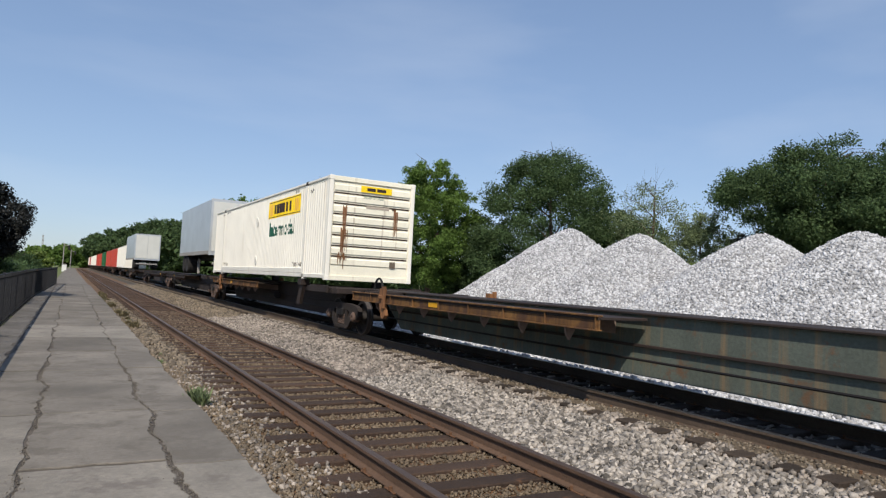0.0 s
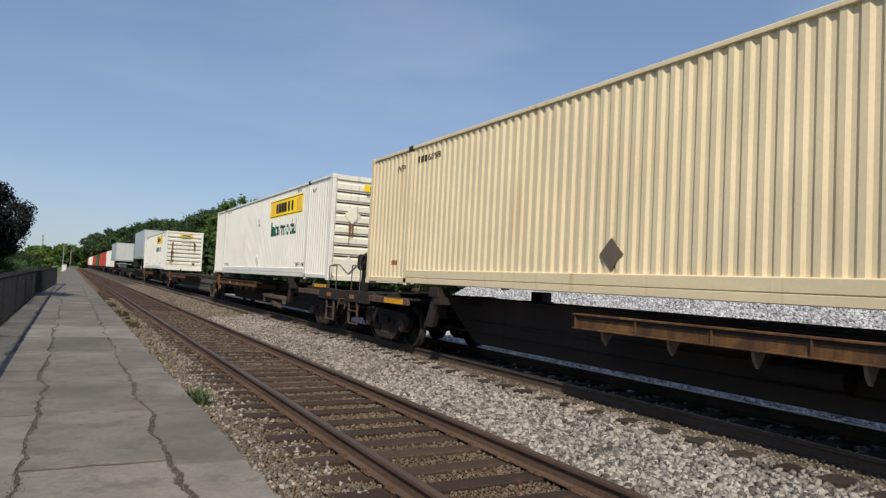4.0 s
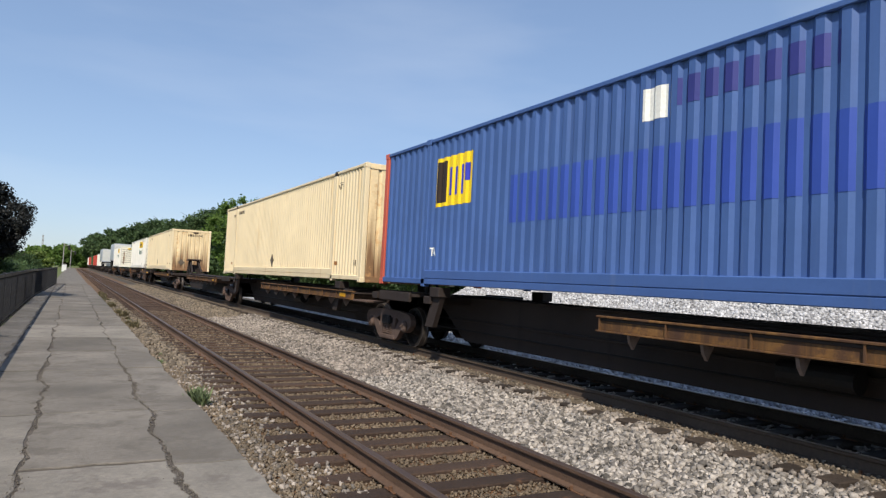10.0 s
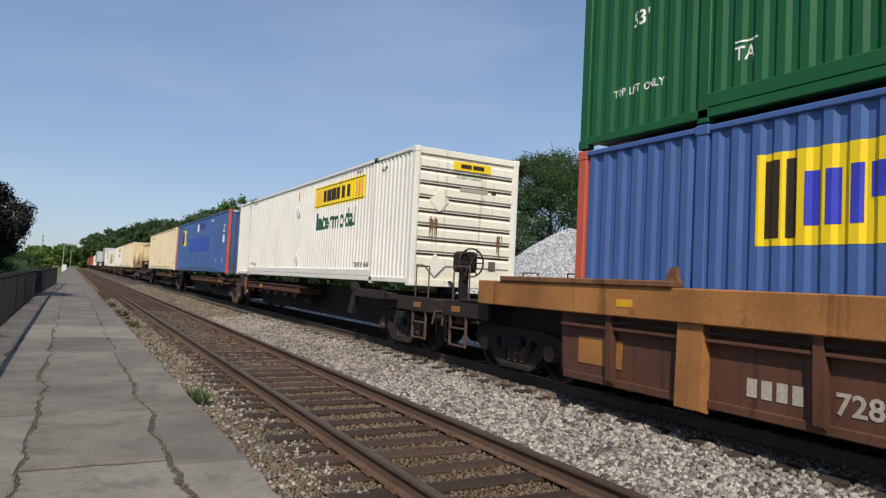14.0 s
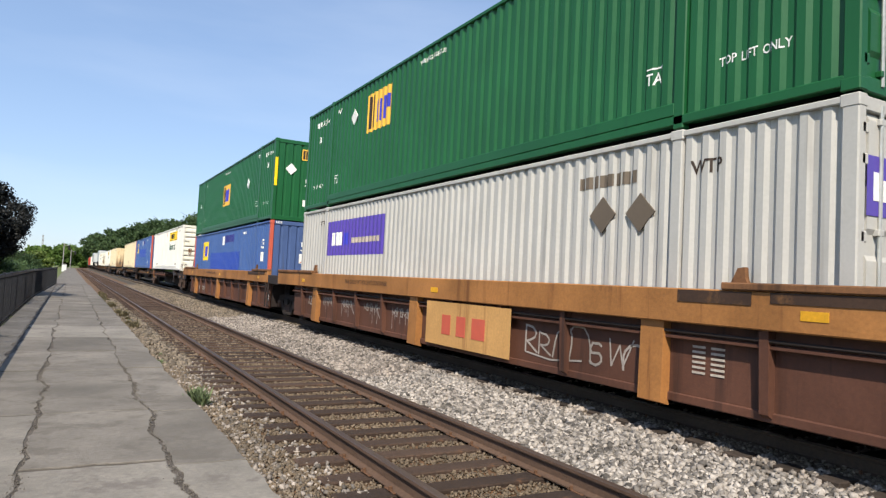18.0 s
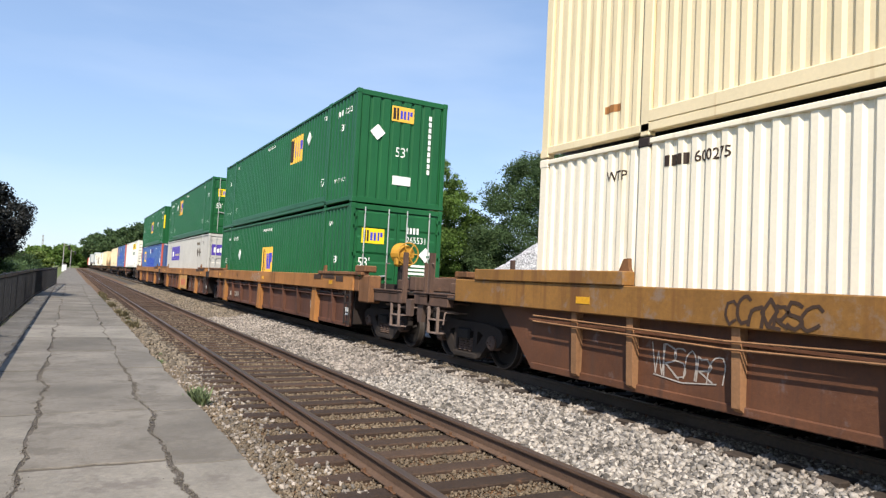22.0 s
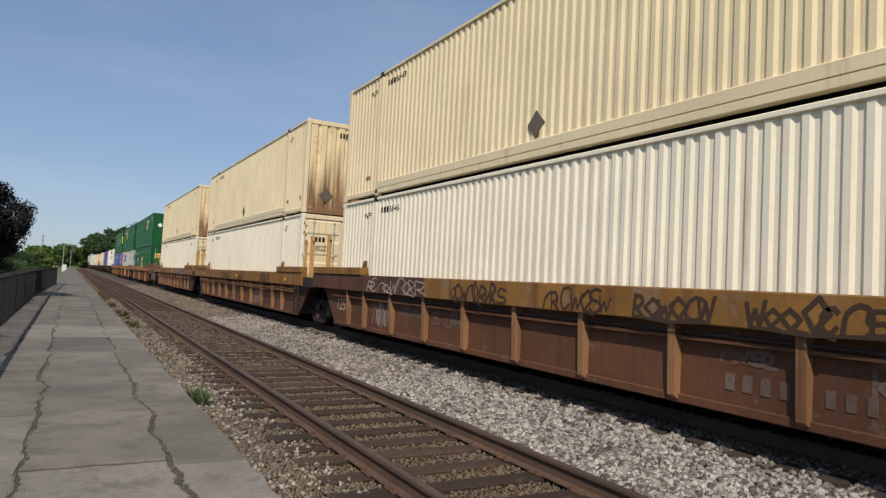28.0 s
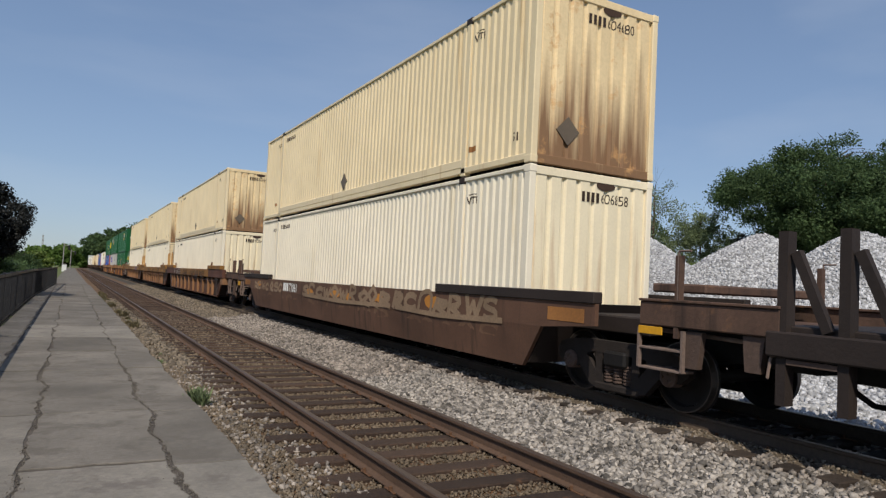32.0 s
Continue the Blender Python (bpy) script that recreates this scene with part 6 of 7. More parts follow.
well_unit(-212.99, -232.89, (-231.36, -215.12), tail=True, browned=(1.9, 5.1), **UT, tags=(("text", "125-T", 0.1, 0.6, 0.3, "faded", PLATE), ("scrawl", 41, 2.3, 1.28, 2.7, 0.3, BEAM, "tag_pale", 0.03, 6), ("scrawl", 42, 6.1, 1.28, 1.6, 0.32, BEAM, "tag_dark", 0.04, 6), ("scrawl", 43, 8.7, 1.28, 1.3, 0.3, BEAM, "tag_dark", 0.03, 5), ("scrawl", 44, 10.4, 1.28, 1.1, 0.3, BEAM, "tag_dark", 0.04, 4), ("scrawl", 45, 11.9, 1.28, 1.3, 0.3, BEAM, "tag_dark", 0.04, 5),
          ("scrawl", 46, 2.4, 0.66, 0.9, 0.5, PLATE, "tag_pale", 0.022, 5), ("scrawl", 47, 3.75, 0.8, 1.0, 0.2, PLATE, "tag_worn", 0.03, 5), ("scrawl", 48, 5.2, 0.78, 1.15, 0.3, PLATE, "tag_worn", 0.04, 5), ("scrawl", 49, 11.5, 0.82, 0.6, 0.16, PLATE, "tag_worn", 0.04, 3),
          ("scrawl", 50, 13.0, 0.76, 0.6, 0.3, PLATE, "tag_worn", 0.05, 3), ("scrawl", 51, 14.15, 0.82, 0.8, 0.2, PLATE, "tag_worn", 0.04, 4), ("scrawl", 52, 15.25, 0.72, 0.85, 0.4, PLATE, "tag_worn", 0.05, 4), ("patch", 14.1, 14.5, 0.6, 0.78, "ochre_worn", PLATE),
          *[("patch", 11.58 + 0.2 * k, 11.69 + 0.2 * k, 0.46, 0.63, "tag_worn", PLATE) for k in range(4)], *[("patch", 12.62 + 0.18 * k, 12.71 + 0.18 * k, 0.46, 0.62, "tag_worn", PLATE) for k in range(6)]))


def smooth_well(u_far, u_near, body):
    """The single well car with smooth plate sides that bend inwards below the beam."""
    ln = u_far - u_near
    a, b = body[0] - u_near, body[1] - u_near
    c = thing("well_car", "dark brown smooth-sided well car with spray-painted sides", "railway car", "well cars of the train")
    for sx in (-1, 1):
        xs = lambda p, q: sorted((sx * p, sx * q))
        x0, x1 = xs(1.44, 1.50)
        part("upper_plate", Shape().prism([(a - 0.5, 0.86), (b + 0.6, 0.86), (b + 1.6, 0.95), (b + 1.6, 1.23), (a - 1.6, 1.23), (a - 1.6, 0.95)], x0, x1), M["fec"], c)
        part("lower_plate", Shape().hull([(sx * p, y, z) for p, y, z in ((1.50, a - 0.5, 0.86), (1.50, b + 0.6, 0.86), (1.42, b, 0.25), (1.42, a, 0.25), (1.44, a - 0.5, 0.86), (1.44, b + 0.6, 0.86), (1.36, b, 0.25), (1.36, a, 0.25))],
                                       [(0, 1, 2, 3), (4, 5, 6, 7), (0, 1, 5, 4), (2, 3, 7, 6), (0, 3, 7, 4), (1, 2, 6, 5)]), M["fec"], c)
        x0, x1 = xs(1.38, 1.53)
        for y0, y1 in ((a - 1.6, a + 2.6), (b - 1.9, b + 1.6)):
            part("lip_plate", Shape().box(x0, x1, y0, y1, 1.23, 1.38, 0.012), M["sill"], c)
        x0, x1 = xs(1.500, 1.506)
        for yy in (a - 1.4, b + 0.7):
            part("reflector", Shape().box(x0, x1, yy, yy + 0.75, 0.97, 1.15, 0.001), M["orange"], c, "faded orange panel")
    for yy in (a + 0.4, (a + b) / 2, b - 0.4):
        part("floor_beam", Shape().box(-1.34, 1.34, yy - 0.3, yy + 0.3, 0.28, 0.395, 0.01), M["black"], c)
    for s0, e in ((a, -1), (b, 1)):
        part("bulkhead", Shape().prism([(s0, 0.3), (s0 + e * 0.08, 0.3), (s0 + e * 0.6, 1.2), (s0 + e * 0.45, 1.2)], -1.36, 1.36), M["sill"], c)
    for y0, y1 in ((-0.4, a - 0.5), (b + 0.5, ln + 0.4)):
        part("end_deck", Shape().box(-0.9, 0.9, min(y0, y1), max(y0, y1), 0.85, 1.08, 0.02), M["sill"], c)
    letters_on("number", "71061", 0.25, "chalk", c, (-1.502, b - 4.3, 0.9), bold=0.03, squeeze=0.95)
    for i in range(3):
        part("mark", Shape().box(-1.508, -1.502, b - 3.83 - i * 0.19, b - 3.70 - i * 0.19, 0.9, 1.15, 0.001), M["chalk"], c)
    scrawl(61, b - 0.0, 1.02, 3.6, 0.3, -1.505, "tag_tan", c, 0.075, 7)
    scrawl(62, b - 5.6, 1.04, 6.0, 0.36, -1.505, "tag_tan", c, 0.1, 10)
    scrawl(63, b - 11.7, 1.04, 4.0, 0.36, -1.505, "tag_tan", c, 0.1, 7)
    scrawl(64, b - 1.0, 0.6, 4.2, 0.42, -1.503, "tag_rust", c, 0.08, 6, 0.151)
    scrawl(65, b - 6.0, 0.62, 5.5, 0.45, -1.503, "tag_rust", c, 0.09, 7, 0.151)
    scrawl(66, b - 12.2, 0.62, 3.4, 0.42, -1.503, "tag_rust", c, 0.08, 5, 0.151)
    for k, (yy, zz, w, h) in enumerate(((0.7, 1.06, 0.5, 0.1), (6.3, 0.97, 0.6, 0.1), (8.3, 0.98, 0.7, 0.11), (9.2, 0.95, 0.4, 0.08), (11.0, 1.0, 0.5, 0.1), (13.4, 1.05, 0.6, 0.12))):
        s = Shape().sheet([(-1.5022, b - yy + w * (0.5 + 0.22 * noise.noise((i * 1.3, k * 3.1, 1))) * math.cos(i * math.tau / 14), zz + h * (0.9 + 0.4 * noise.noise((i * 1.7, k * 2.1, 5))) * math.sin(i * math.tau / 14)) for i in range(14)], [tuple(range(13, -1, -1))])
        part("spray_blot", s, M["tag_orange"], c)
    bogie(c, 0.0, True)
    bogie(c, ln, True)
    return rolling(c, u_near)


smooth_well(-237.28, -256.46, (-254.91, -238.74))
well_platform(-171.25, (-0.33, 1.1, 0.93, 1.17), [(-0.34, 0.95, 1.98, 0.09)], [(-0.72, -0.46, 0.7, 1.03)], [(-0.22, 0.14, 0.46, 0.92)], [(-0.28, 0.06, 1.2, 1.5), (0.3, 0.6, 1.2, 1.42)], "rusty car end with posts and an amber brake housing", drum=(-0.5, 1.36, 2.02))
well_platform(-172.58, (-0.9, 0.45, 0.95, 1.17), [(0.06, 1.15, 1.76, 0.07), (-0.16, 1.0, 1.95, 0.1)], [(0.1, 0.36, 0.62, 0.98)], [(-0.55, -0.2, 0.46, 0.95)], [(-0.7, -0.4, 1.2, 1.4)], "rusty car end with tall posts and steps", way=1)
well_platform(-234.13, (-1.2, 1.14, 1.1, 1.36), [(-0.23, 1.07, 1.88, 0.12)], [(-0.42, -0.18, 0.46, 1.07), (0.5, 0.9, 0.7, 1.1)], [(0.1, 0.45, 0.5, 1.08)], [(-0.3, 0.5, 1.39, 1.52), (-0.9, -0.5, 1.39, 1.46)], "dark brown car end with posts and hangers")
well_platform(-235.80, (-0.9, 0.45, 1.08, 1.33), [(0.36, 0.79, 1.88, 0.13), (-0.02, 1.2, 1.75, 0.08)], [(0.18, 0.42, 0.6, 1.05)], [(-0.55, -0.2, 0.5, 1.06)], [(-0.8, -0.3, 1.36, 1.48)], "dark brown car end with an amber panel", amber=[(-0.09, 0.28, 0.88, 1.05)], way=1)
well_platform(-258.01, (-0.93, 0.87, 1.03, 1.31), [(0.33, 0.91, 1.84, 0.08)], [(0.0, 0.3, 0.6, 1.0), (-0.75, -0.5, 0.66, 1.02)], [(0.22, 0.86, 0.54, 1.0)], [(0.2, 1.0, 1.42, 1.53)], "dark brown car end with a tall post and steps", amber=[(0.5, 0.86, 0.93, 1.02)])


def bulkhead_car(u):
    """The front end of the next car: deck, posts and diagonal braces, and its bogie."""
    c = thing("stake_car", "dark steel flat car end with tall braced posts", "railway car")
    part("deck", Shape().box(-1.3, 1.3, -9.0, 1.4, 1.02, 1.16, 0.015), M["sill"], c)
    part("side_sill", Shape().box(-1.42, -1.3, -9.0, 1.4, 0.86, 1.1, 0.015), M["sill"], c)
    part("side_sill", Shape().box(1.3, 1.42, -9.0, 1.4, 0.86, 1.1, 0.015), M["sill"], c)
    part("centre_sill", Shape().box(-0.4, 0.4, -9.0, 1.2, 0.6, 1.02, 0.02), M["black"], c)
    for y in (1.26, 0.67, -1.6):
        for sx in (-1, 1):
            part("post", Shape().beam((sx * 1.31, y, 0.4 if sx < 0 else 1.1), (sx * 1.31, y, 2.06), 0.1, 0.13), M["sill"], c)
            part("brace", Shape().beam((sx * 1.31, y - 0.1, 1.86), (sx * 1.31, y - 0.42, 1.12), 0.07, 0.09), M["sill"], c)
    part("step", Shape().beam((-1.36, 1.2, 0.82), (-1.36, 0.72, 0.82), 0.05, 0.05), M["truck"], c)
    bogie(c, -0.9)
    return rolling(c, u)


bulkhead_car(-260.21)


# --- trailers and boxes at the head of the train ---
def road_trailer(u, ln, label):
    t = thing("semi_trailer", label, "trailer", "trailers on the train")
    z0, z1, hw = 2.3, 5.05, 1.29
    part("body", Shape().box(-hw, hw, 0, ln, z0, z1, 0.03), M["trailer"], t)
    part("rear_frame", Shape().box(-hw - 0.01, hw + 0.01, -0.05, 0.06, z0 - 0.12, z1 + 0.01, 0.02), M["trailer"], t)
    for sx in (-1, 1):
        a, b = sorted((sx * 0.02, sx * (hw - 0.1)))
        part("door", Shape().box(a, b, -0.075, -0.045, z0 + 0.08, z1 - 0.14, 0.01), M["door_grey"], t)
        part("side_rail", Shape().box(sx * hw - 0.02, sx * hw + 0.02, 0.05, ln - 0.05, z0 - 0.08, z0 + 0.12, 0.01), M["pole"], t)
    part("bumper", Shape().box(-1.1, 1.1, -0.04, 0.06, 1.72, 1.84, 0.01), M["pole"], t)
    for y in (ln - 1.6, ln - 2.9) if "rear wheels away" in label else (1.2, 2.5):
        for sx in (-1, 1):
            part("tyre", Shape().lathe([(-0.26, 0.3), (-0.28, 0.46), (-0.22, 0.52), (0.22, 0.52), (0.28, 0.46), (0.26, 0.3), (0.2, 0.12), (-0.2, 0.12), (-0.26, 0.3)], (sx * 0.95, y, 1.72), 20), M["rubber"], t)
        part("axle", Shape().tube((-0.95, y, 1.72), (0.95, y, 1.72), 0.07, 10), M["black"], t)
    part("subframe", Shape().box(-0.5, 0.5, 0.3, ln - 0.6, 2.0, 2.3, 0.02), M["black"], t)
    for sx in (-1, 1):
        part("landing_leg", Shape().box(sx * 0.9 - 0.06, sx * 0.9 + 0.06, ln / 2 - 0.06, ln / 2 + 0.06, 1.21, 2.05, 0.01), M["pole"], t)
    return rolling(t, u)


road_trailer(35.09, 10.2, "grey box trailer, rear wheels away, on a spine car")
road_trailer(80.29, 12.5, "grey box trailer with pale rear doors on a spine car")


def plain_box(u, mat, label):
    c = thing("shipping_container", label, "container", "containers on the train")
    hw = CW / 2
    me = corrugated(CL - 0.3, 0.16, CH - 0.08, 0.25, 0.04, mat)
    part("side_panel", me, None, c, at=pose(-hw + 0.02, 0.15, 0))
    part("side_panel", me, None, c, at=pose(hw - 0.02, CL - 0.15, 0, 0, 0, 180))
    part("roof", Shape().box(-hw + 0.02, hw - 0.02, 0.02, CL - 0.02, CH - 0.09, CH, 0.01), M[mat], c)
    part("base", Shape().box(-hw + 0.01, hw - 0.01, 0.02, CL - 0.02, 0, 0.17, 0.01), M[mat], c)
    part("end_wall", Shape().box(-hw, hw, 0, 0.14, 0.01, CH - 0.01, 0.01), M[mat], c)
    part("end_wall", Shape().box(-hw, hw, CL - 0.14, CL, 0.01, CH - 0.01, 0.01), M[mat], c)
    return rolling(c, u, 1.213)


for u, mat in ((94.89, "white"), (112.89, "red"), (130.59, "red"), (151.69, "green"), (169.39, "red"), (187.19, "red"), (204.69, "white"), (222.49, "white"), (243.69, "white"), (261.19, "red"), (278.69, "white")):
    plain_box(u, mat, {"white": "white", "red": "faded red", "green": "dark green"}[mat] + " container far up the train")


# ---- crushed stone heaps beyond the train ----
HEAPS = [(14.55, 21.48, 3.83), (15.16, 18.2, 3.57), (15.0, 13.05, 3.35), (15.23, 10.19, 3.34), (15.3, 5.6, 3.2), (15.0, 1.8, 3.3)]


def heap_height(x, y):
    z = np.full(np.shape(x), -0.62)
    for cx, cy, h in HEAPS:
        r = np.hypot(x - cx, y - cy)
        z = np.maximum(z, h - 0.68 * (np.sqrt(r * r + 0.1) - 0.32))
    return np.where(z > -0.6, z + 0.05 * np.sin(x * 3.1 + y) * np.sin(y * 2.3), z)


gx, gy = np.meshgrid(np.linspace(7.0, 23.5, 76), np.linspace(-5, 30.5, 150))
gz = heap_height(gx, gy)
idx = np.arange(gx.size).reshape(gx.shape)
quads = np.stack([idx[:-1, :-1], idx[:-1, 1:], idx[1:, 1:], idx[1:, :-1]], -1).reshape(-1, 4)
ok = gz.ravel()[quads].max(1) > -0.6
heap = tagged(new("gravel_heaps", cloud_mesh("gravel_heaps", np.stack([gx, gy, gz], -1).reshape(-1, 3), quads[ok], M["pile_bed"])), "row of tall heaps of pale crushed limestone", "gravel heap", kind="stuff")
r2 = np.random.default_rng(31)
hx, hy = r2.uniform(7.2, 15.7, 125000), r2.uniform(1.5, 30.3, 125000)
hz = heap_height(hx, hy)
keep = hz > -0.55
hx, hy, hz = hx[keep], hy[keep], hz[keep]
size = 0.058 * r2.uniform(0.45, 1.5, len(hx))
stones("heap_stones", np.stack([hx, hy, hz + size * 0.08], 1), size, M["pile"], "loose pale stones on the heaps", 32)


# ---- trees ----
def leaf_cloud(name, centres, radii, count, leaf, material, seed, squash=0.85, shell=0.25):
    """Leaves as small folded cards spread in and on round clumps."""
    r = np.random.default_rng(seed)
    centres, radii = np.asarray(centres, float), np.asarray(radii, float)
    w = radii ** 2
    pick = r.choice(len(centres), count, p=w / w.sum())
    d = r.normal(size=(count, 3))
    d /= np.linalg.norm(d, axis=1)[:, None]
    rad = radii[pick] * (shell + (1 - shell) * r.random(count)) * (1 + 0.12 * r.normal(size=count))
    pos = centres[pick] + d * rad[:, None] * np.array([1, 1, squash])
    n = d * 0.6 + np.array([0, 0, 0.5]) + r.normal(size=(count, 3)) * 0.8
    n /= np.linalg.norm(n, axis=1)[:, None]
    t = np.cross(n, r.normal(size=(count, 3)))
    t /= np.linalg.norm(t, axis=1)[:, None]
    b = np.cross(n, t)
    s = leaf * r.uniform(0.6, 1.4, count)[:, None]
    v = np.stack([pos - t * s, pos + b * s * 0.55, pos + t * s, pos - b * s * 0.55], 1).reshape(-1, 3)
    return cloud_mesh(name, v, np.arange(count * 4).reshape(-1, 4), material)


def tree(x, y, height, spread, mat, seed, leaves=9000, leaf=0.16, trunk=0.22, low=0.25, label="broad leafy tree", bare=False, base=-0.62, skirt=False, flat=1.0):
    r = random.Random(seed)
    t = thing("tree", label, "tree", at=pose(x, y, base))
    s = Shape()
    limbs = []
    p, rad = Vector((0, 0, 0)), trunk
    top = height * 0.82
    k = 6
    for i in range(k):
        q = Vector((r.uniform(-0.12, 0.12) * height * 0.1 * i / k, r.uniform(-0.12, 0.12) * height * 0.1, top * (i + 1) / k))
        s.tube(p, q, rad, 9, rad * 0.78)
        if i >= 1:
            for j in range(3 if i < k - 1 else 4):
                a = r.uniform(0, math.tau)
                reach = spread * (0.5 + 0.45 * math.sin(math.pi * min(1, (i + 0.6) / k))) * r.uniform(0.45, 0.75)
                e = q + Vector((math.cos(a) * reach, math.sin(a) * reach, height * r.uniform(0.02, 0.16)))
                m = (q + e) / 2 + Vector((0, 0, height * 0.03))
                s.tube(q, m, rad * 0.42, 6, rad * 0.28)
                s.tube(m, e, rad * 0.28, 6, rad * 0.09)
                limbs += [m, e]
                if bare:
                    for _ in range(4):
                        tip = e + Vector((r.uniform(-0.8, 0.8), r.uniform(-0.8, 0.8), r.uniform(0.2, 1.3)))
                        s.tube(m.lerp(e, r.random()), tip, rad * 0.09, 4, rad * 0.03)
        p, rad = q, rad * 0.78
    limbs.append(p + Vector((0, 0, height * 0.1)))
    part("trunk", s, M["bark"], t)
    cs, rs = [], []
    mid, half = height * (1 + low) / 2, height * (1 - low) / 2
    while len(cs) < 300:
        d = Vector((r.gauss(0, 1), r.gauss(0, 1), r.gauss(0, 1))).normalized() * r.uniform(0.1, 1.0) ** 0.4
        lump = 0.96 + 0.12 * noise.noise((d.x * 1.7 + seed, d.y * 1.7, d.z * 1.7 + seed * 0.37))
        lump *= 1.0 - 0.12 * max(d.z, 0.0) ** 2
        k = 1.0 - 0.3 * max(d.z + 0.3, 0) if skirt else (0.84 + 0.2 * d.z) if d.z < 0 else 1.0
        rad = spread * r.uniform(0.07, 0.19)
        wide = 1.0 if not skirt or d.z > 0 else 1.0 / max(math.sqrt(d.x * d.x + d.y * d.y), 0.4)
        k *= min(wide, 1.35)
        cs.append((d.x * spread * lump * k, d.y * spread * lump * k, mid + min(d.z, flat) * half * lump - rad * 0.35))
        rs.append(rad)
    part("crown", leaf_cloud("crown", cs, rs, int(leaves * 1.5), leaf, M[mat], seed), None, t)
    return t


def bearing(px, dist):
    """A place at a distance along a bearing (degrees right of the line)."""
    return EYE[0] + dist * math.sin(radians(px)), dist * math.cos(radians(px))


# (bearing, distance, height, spread, leaf material, leaves, leaf size, label)
for i, (br, d, h, sp, mat, n, lf, low, bare, lab) in enumerate([
    (27.9, 49, 11.9, 3.8, "leaf", 15000, 0.17, 0.05, False, "bright green tree in full leaf beside the heaps"),
    (31.6, 53, 8.2, 4.0, "leaf_dark", 7000, 0.18, 0.0, False, "low dark green tree behind the heaps"),
    (38.2, 50, 13.3, 6.4, "leaf_dark", 24000, 0.17, 0.03, False, "large dense dark green tree behind the heaps"),
    (43.8, 52, 9.2, 4.0, "leaf_dark", 10000, 0.17, 0.0, False, "dark green tree in the wood"),
    (46.6, 46, 10.2, 3.7, "leaf_dull", 2600, 0.13, 0.1, True, "thin grey-green tree with bare twigs beyond the heaps"),
    (50.2, 47, 8.2, 3.2, "leaf_dull", 6000, 0.15, 0.0, True, "half-bare scrubby tree beyond the heaps"),
    (59.3, 44, 12.3, 6.0, "leaf_dark", 26000, 0.16, 0.3, False, "spreading oak with an open dark crown"),
    (65.8, 42, 10.8, 6.0, "leaf_dark", 18000, 0.17, 0.2, False, "spreading oak with a heavy dark crown"),
    # Near-black leaves carry the shade under the oaks in their colour.
    (54.2, 52, 8.0, 3.2, "leaf_plum", 7000, 0.16, 0.0, False, "near-black tree, shade of the oaks put into its leaf colour"),
    (49.5, 40, 4.2, 2.2, "leaf_lime", 4000, 0.13, 0.0, False, "light green bush behind the heaps"),
    (71.0, 40, 11.0, 5.0, "leaf_dark", 8000, 0.2, 0.1, False, "tall dark tree behind the heaps"),
    (20.2, 63, 11.6, 5.7, "leaf_dark", 15300, 0.16, 0.0, False, "dark green tree by the line"),
    (23.4, 60, 10.4, 4.7, "leaf_dark", 11900, 0.16, 0.0, False, "dark green tree by the line"),
    (16.6, 80, 10.4, 5.5, "leaf_dark", 13600, 0.20, 0.0, False, "dark green tree by the line"),
    (12.7, 100, 13.9, 6.2, "leaf", 13600, 0.22, 0.0, False, "tall green tree by the line"),
    (10.2, 120, 13.7, 7.0, "leaf_dark", 13600, 0.26, 0.0, False, "dark green tree by the line"),
    (8.2, 150, 14.6, 8.3, "leaf_dark", 13600, 0.29, 0.0, False, "dark green tree by the line"),
    (6.0, 190, 16.2, 9.8, "leaf_dark", 11900, 0.36, 0.0, False, "dark green tree by the line"),
    (4.4, 240, 17.2, 10.4, "leaf_dark", 10200, 0.42, 0.0, False, "dark green tree by the line"),
    (3.1, 300, 18.7, 11.7, "leaf_dark", 10200, 0.51, 0.0, False, "dark green tree where the line bends"),
    (1.9, 380, 19.8, 10.4, "leaf_dark", 8500, 0.59, 0.0, False, "dark green tree where the line bends"),
    (1.0, 420, 13.0, 7.0, "leaf", 5000, 0.7, 0.0, False, "green tree where the line bends"),
    (-0.4, 420, 14.0, 8.0, "leaf", 5000, 0.7, 0.0, False, "green tree far along the line"),
    (-2.0, 300, 9.0, 7.0, "leaf", 5000, 0.6, 0.0, False, "green tree far along the line"),
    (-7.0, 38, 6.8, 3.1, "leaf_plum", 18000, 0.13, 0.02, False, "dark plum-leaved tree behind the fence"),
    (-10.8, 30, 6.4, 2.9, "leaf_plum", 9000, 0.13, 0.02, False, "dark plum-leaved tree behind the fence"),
    (-3.1, 66, 3.0, 1.8, "leaf_dark", 4000, 0.12, 0.0, False, "dark green bush beyond the fence"),
    (-4.6, 70, 3.4, 2.6, "leaf_dark", 5000, 0.16, 0.0, False, "green bush beyond the fence"),
    (-2.3, 95, 3.6, 2.4, "leaf_lime", 4000, 0.2, 0.0, False, "yellow-green bush far along the walk"),
]):
    x, y = bearing(br, d)
    if d < 70:
        n, lf = int(n * 3.2), lf * 0.46
    tree(x, y, h, sp, mat, 100 + i, n, lf, 0.02 * h + 0.02, low, lab, bare, skirt="dense" in lab, flat=0.74 if "oak" in lab else 1.0)

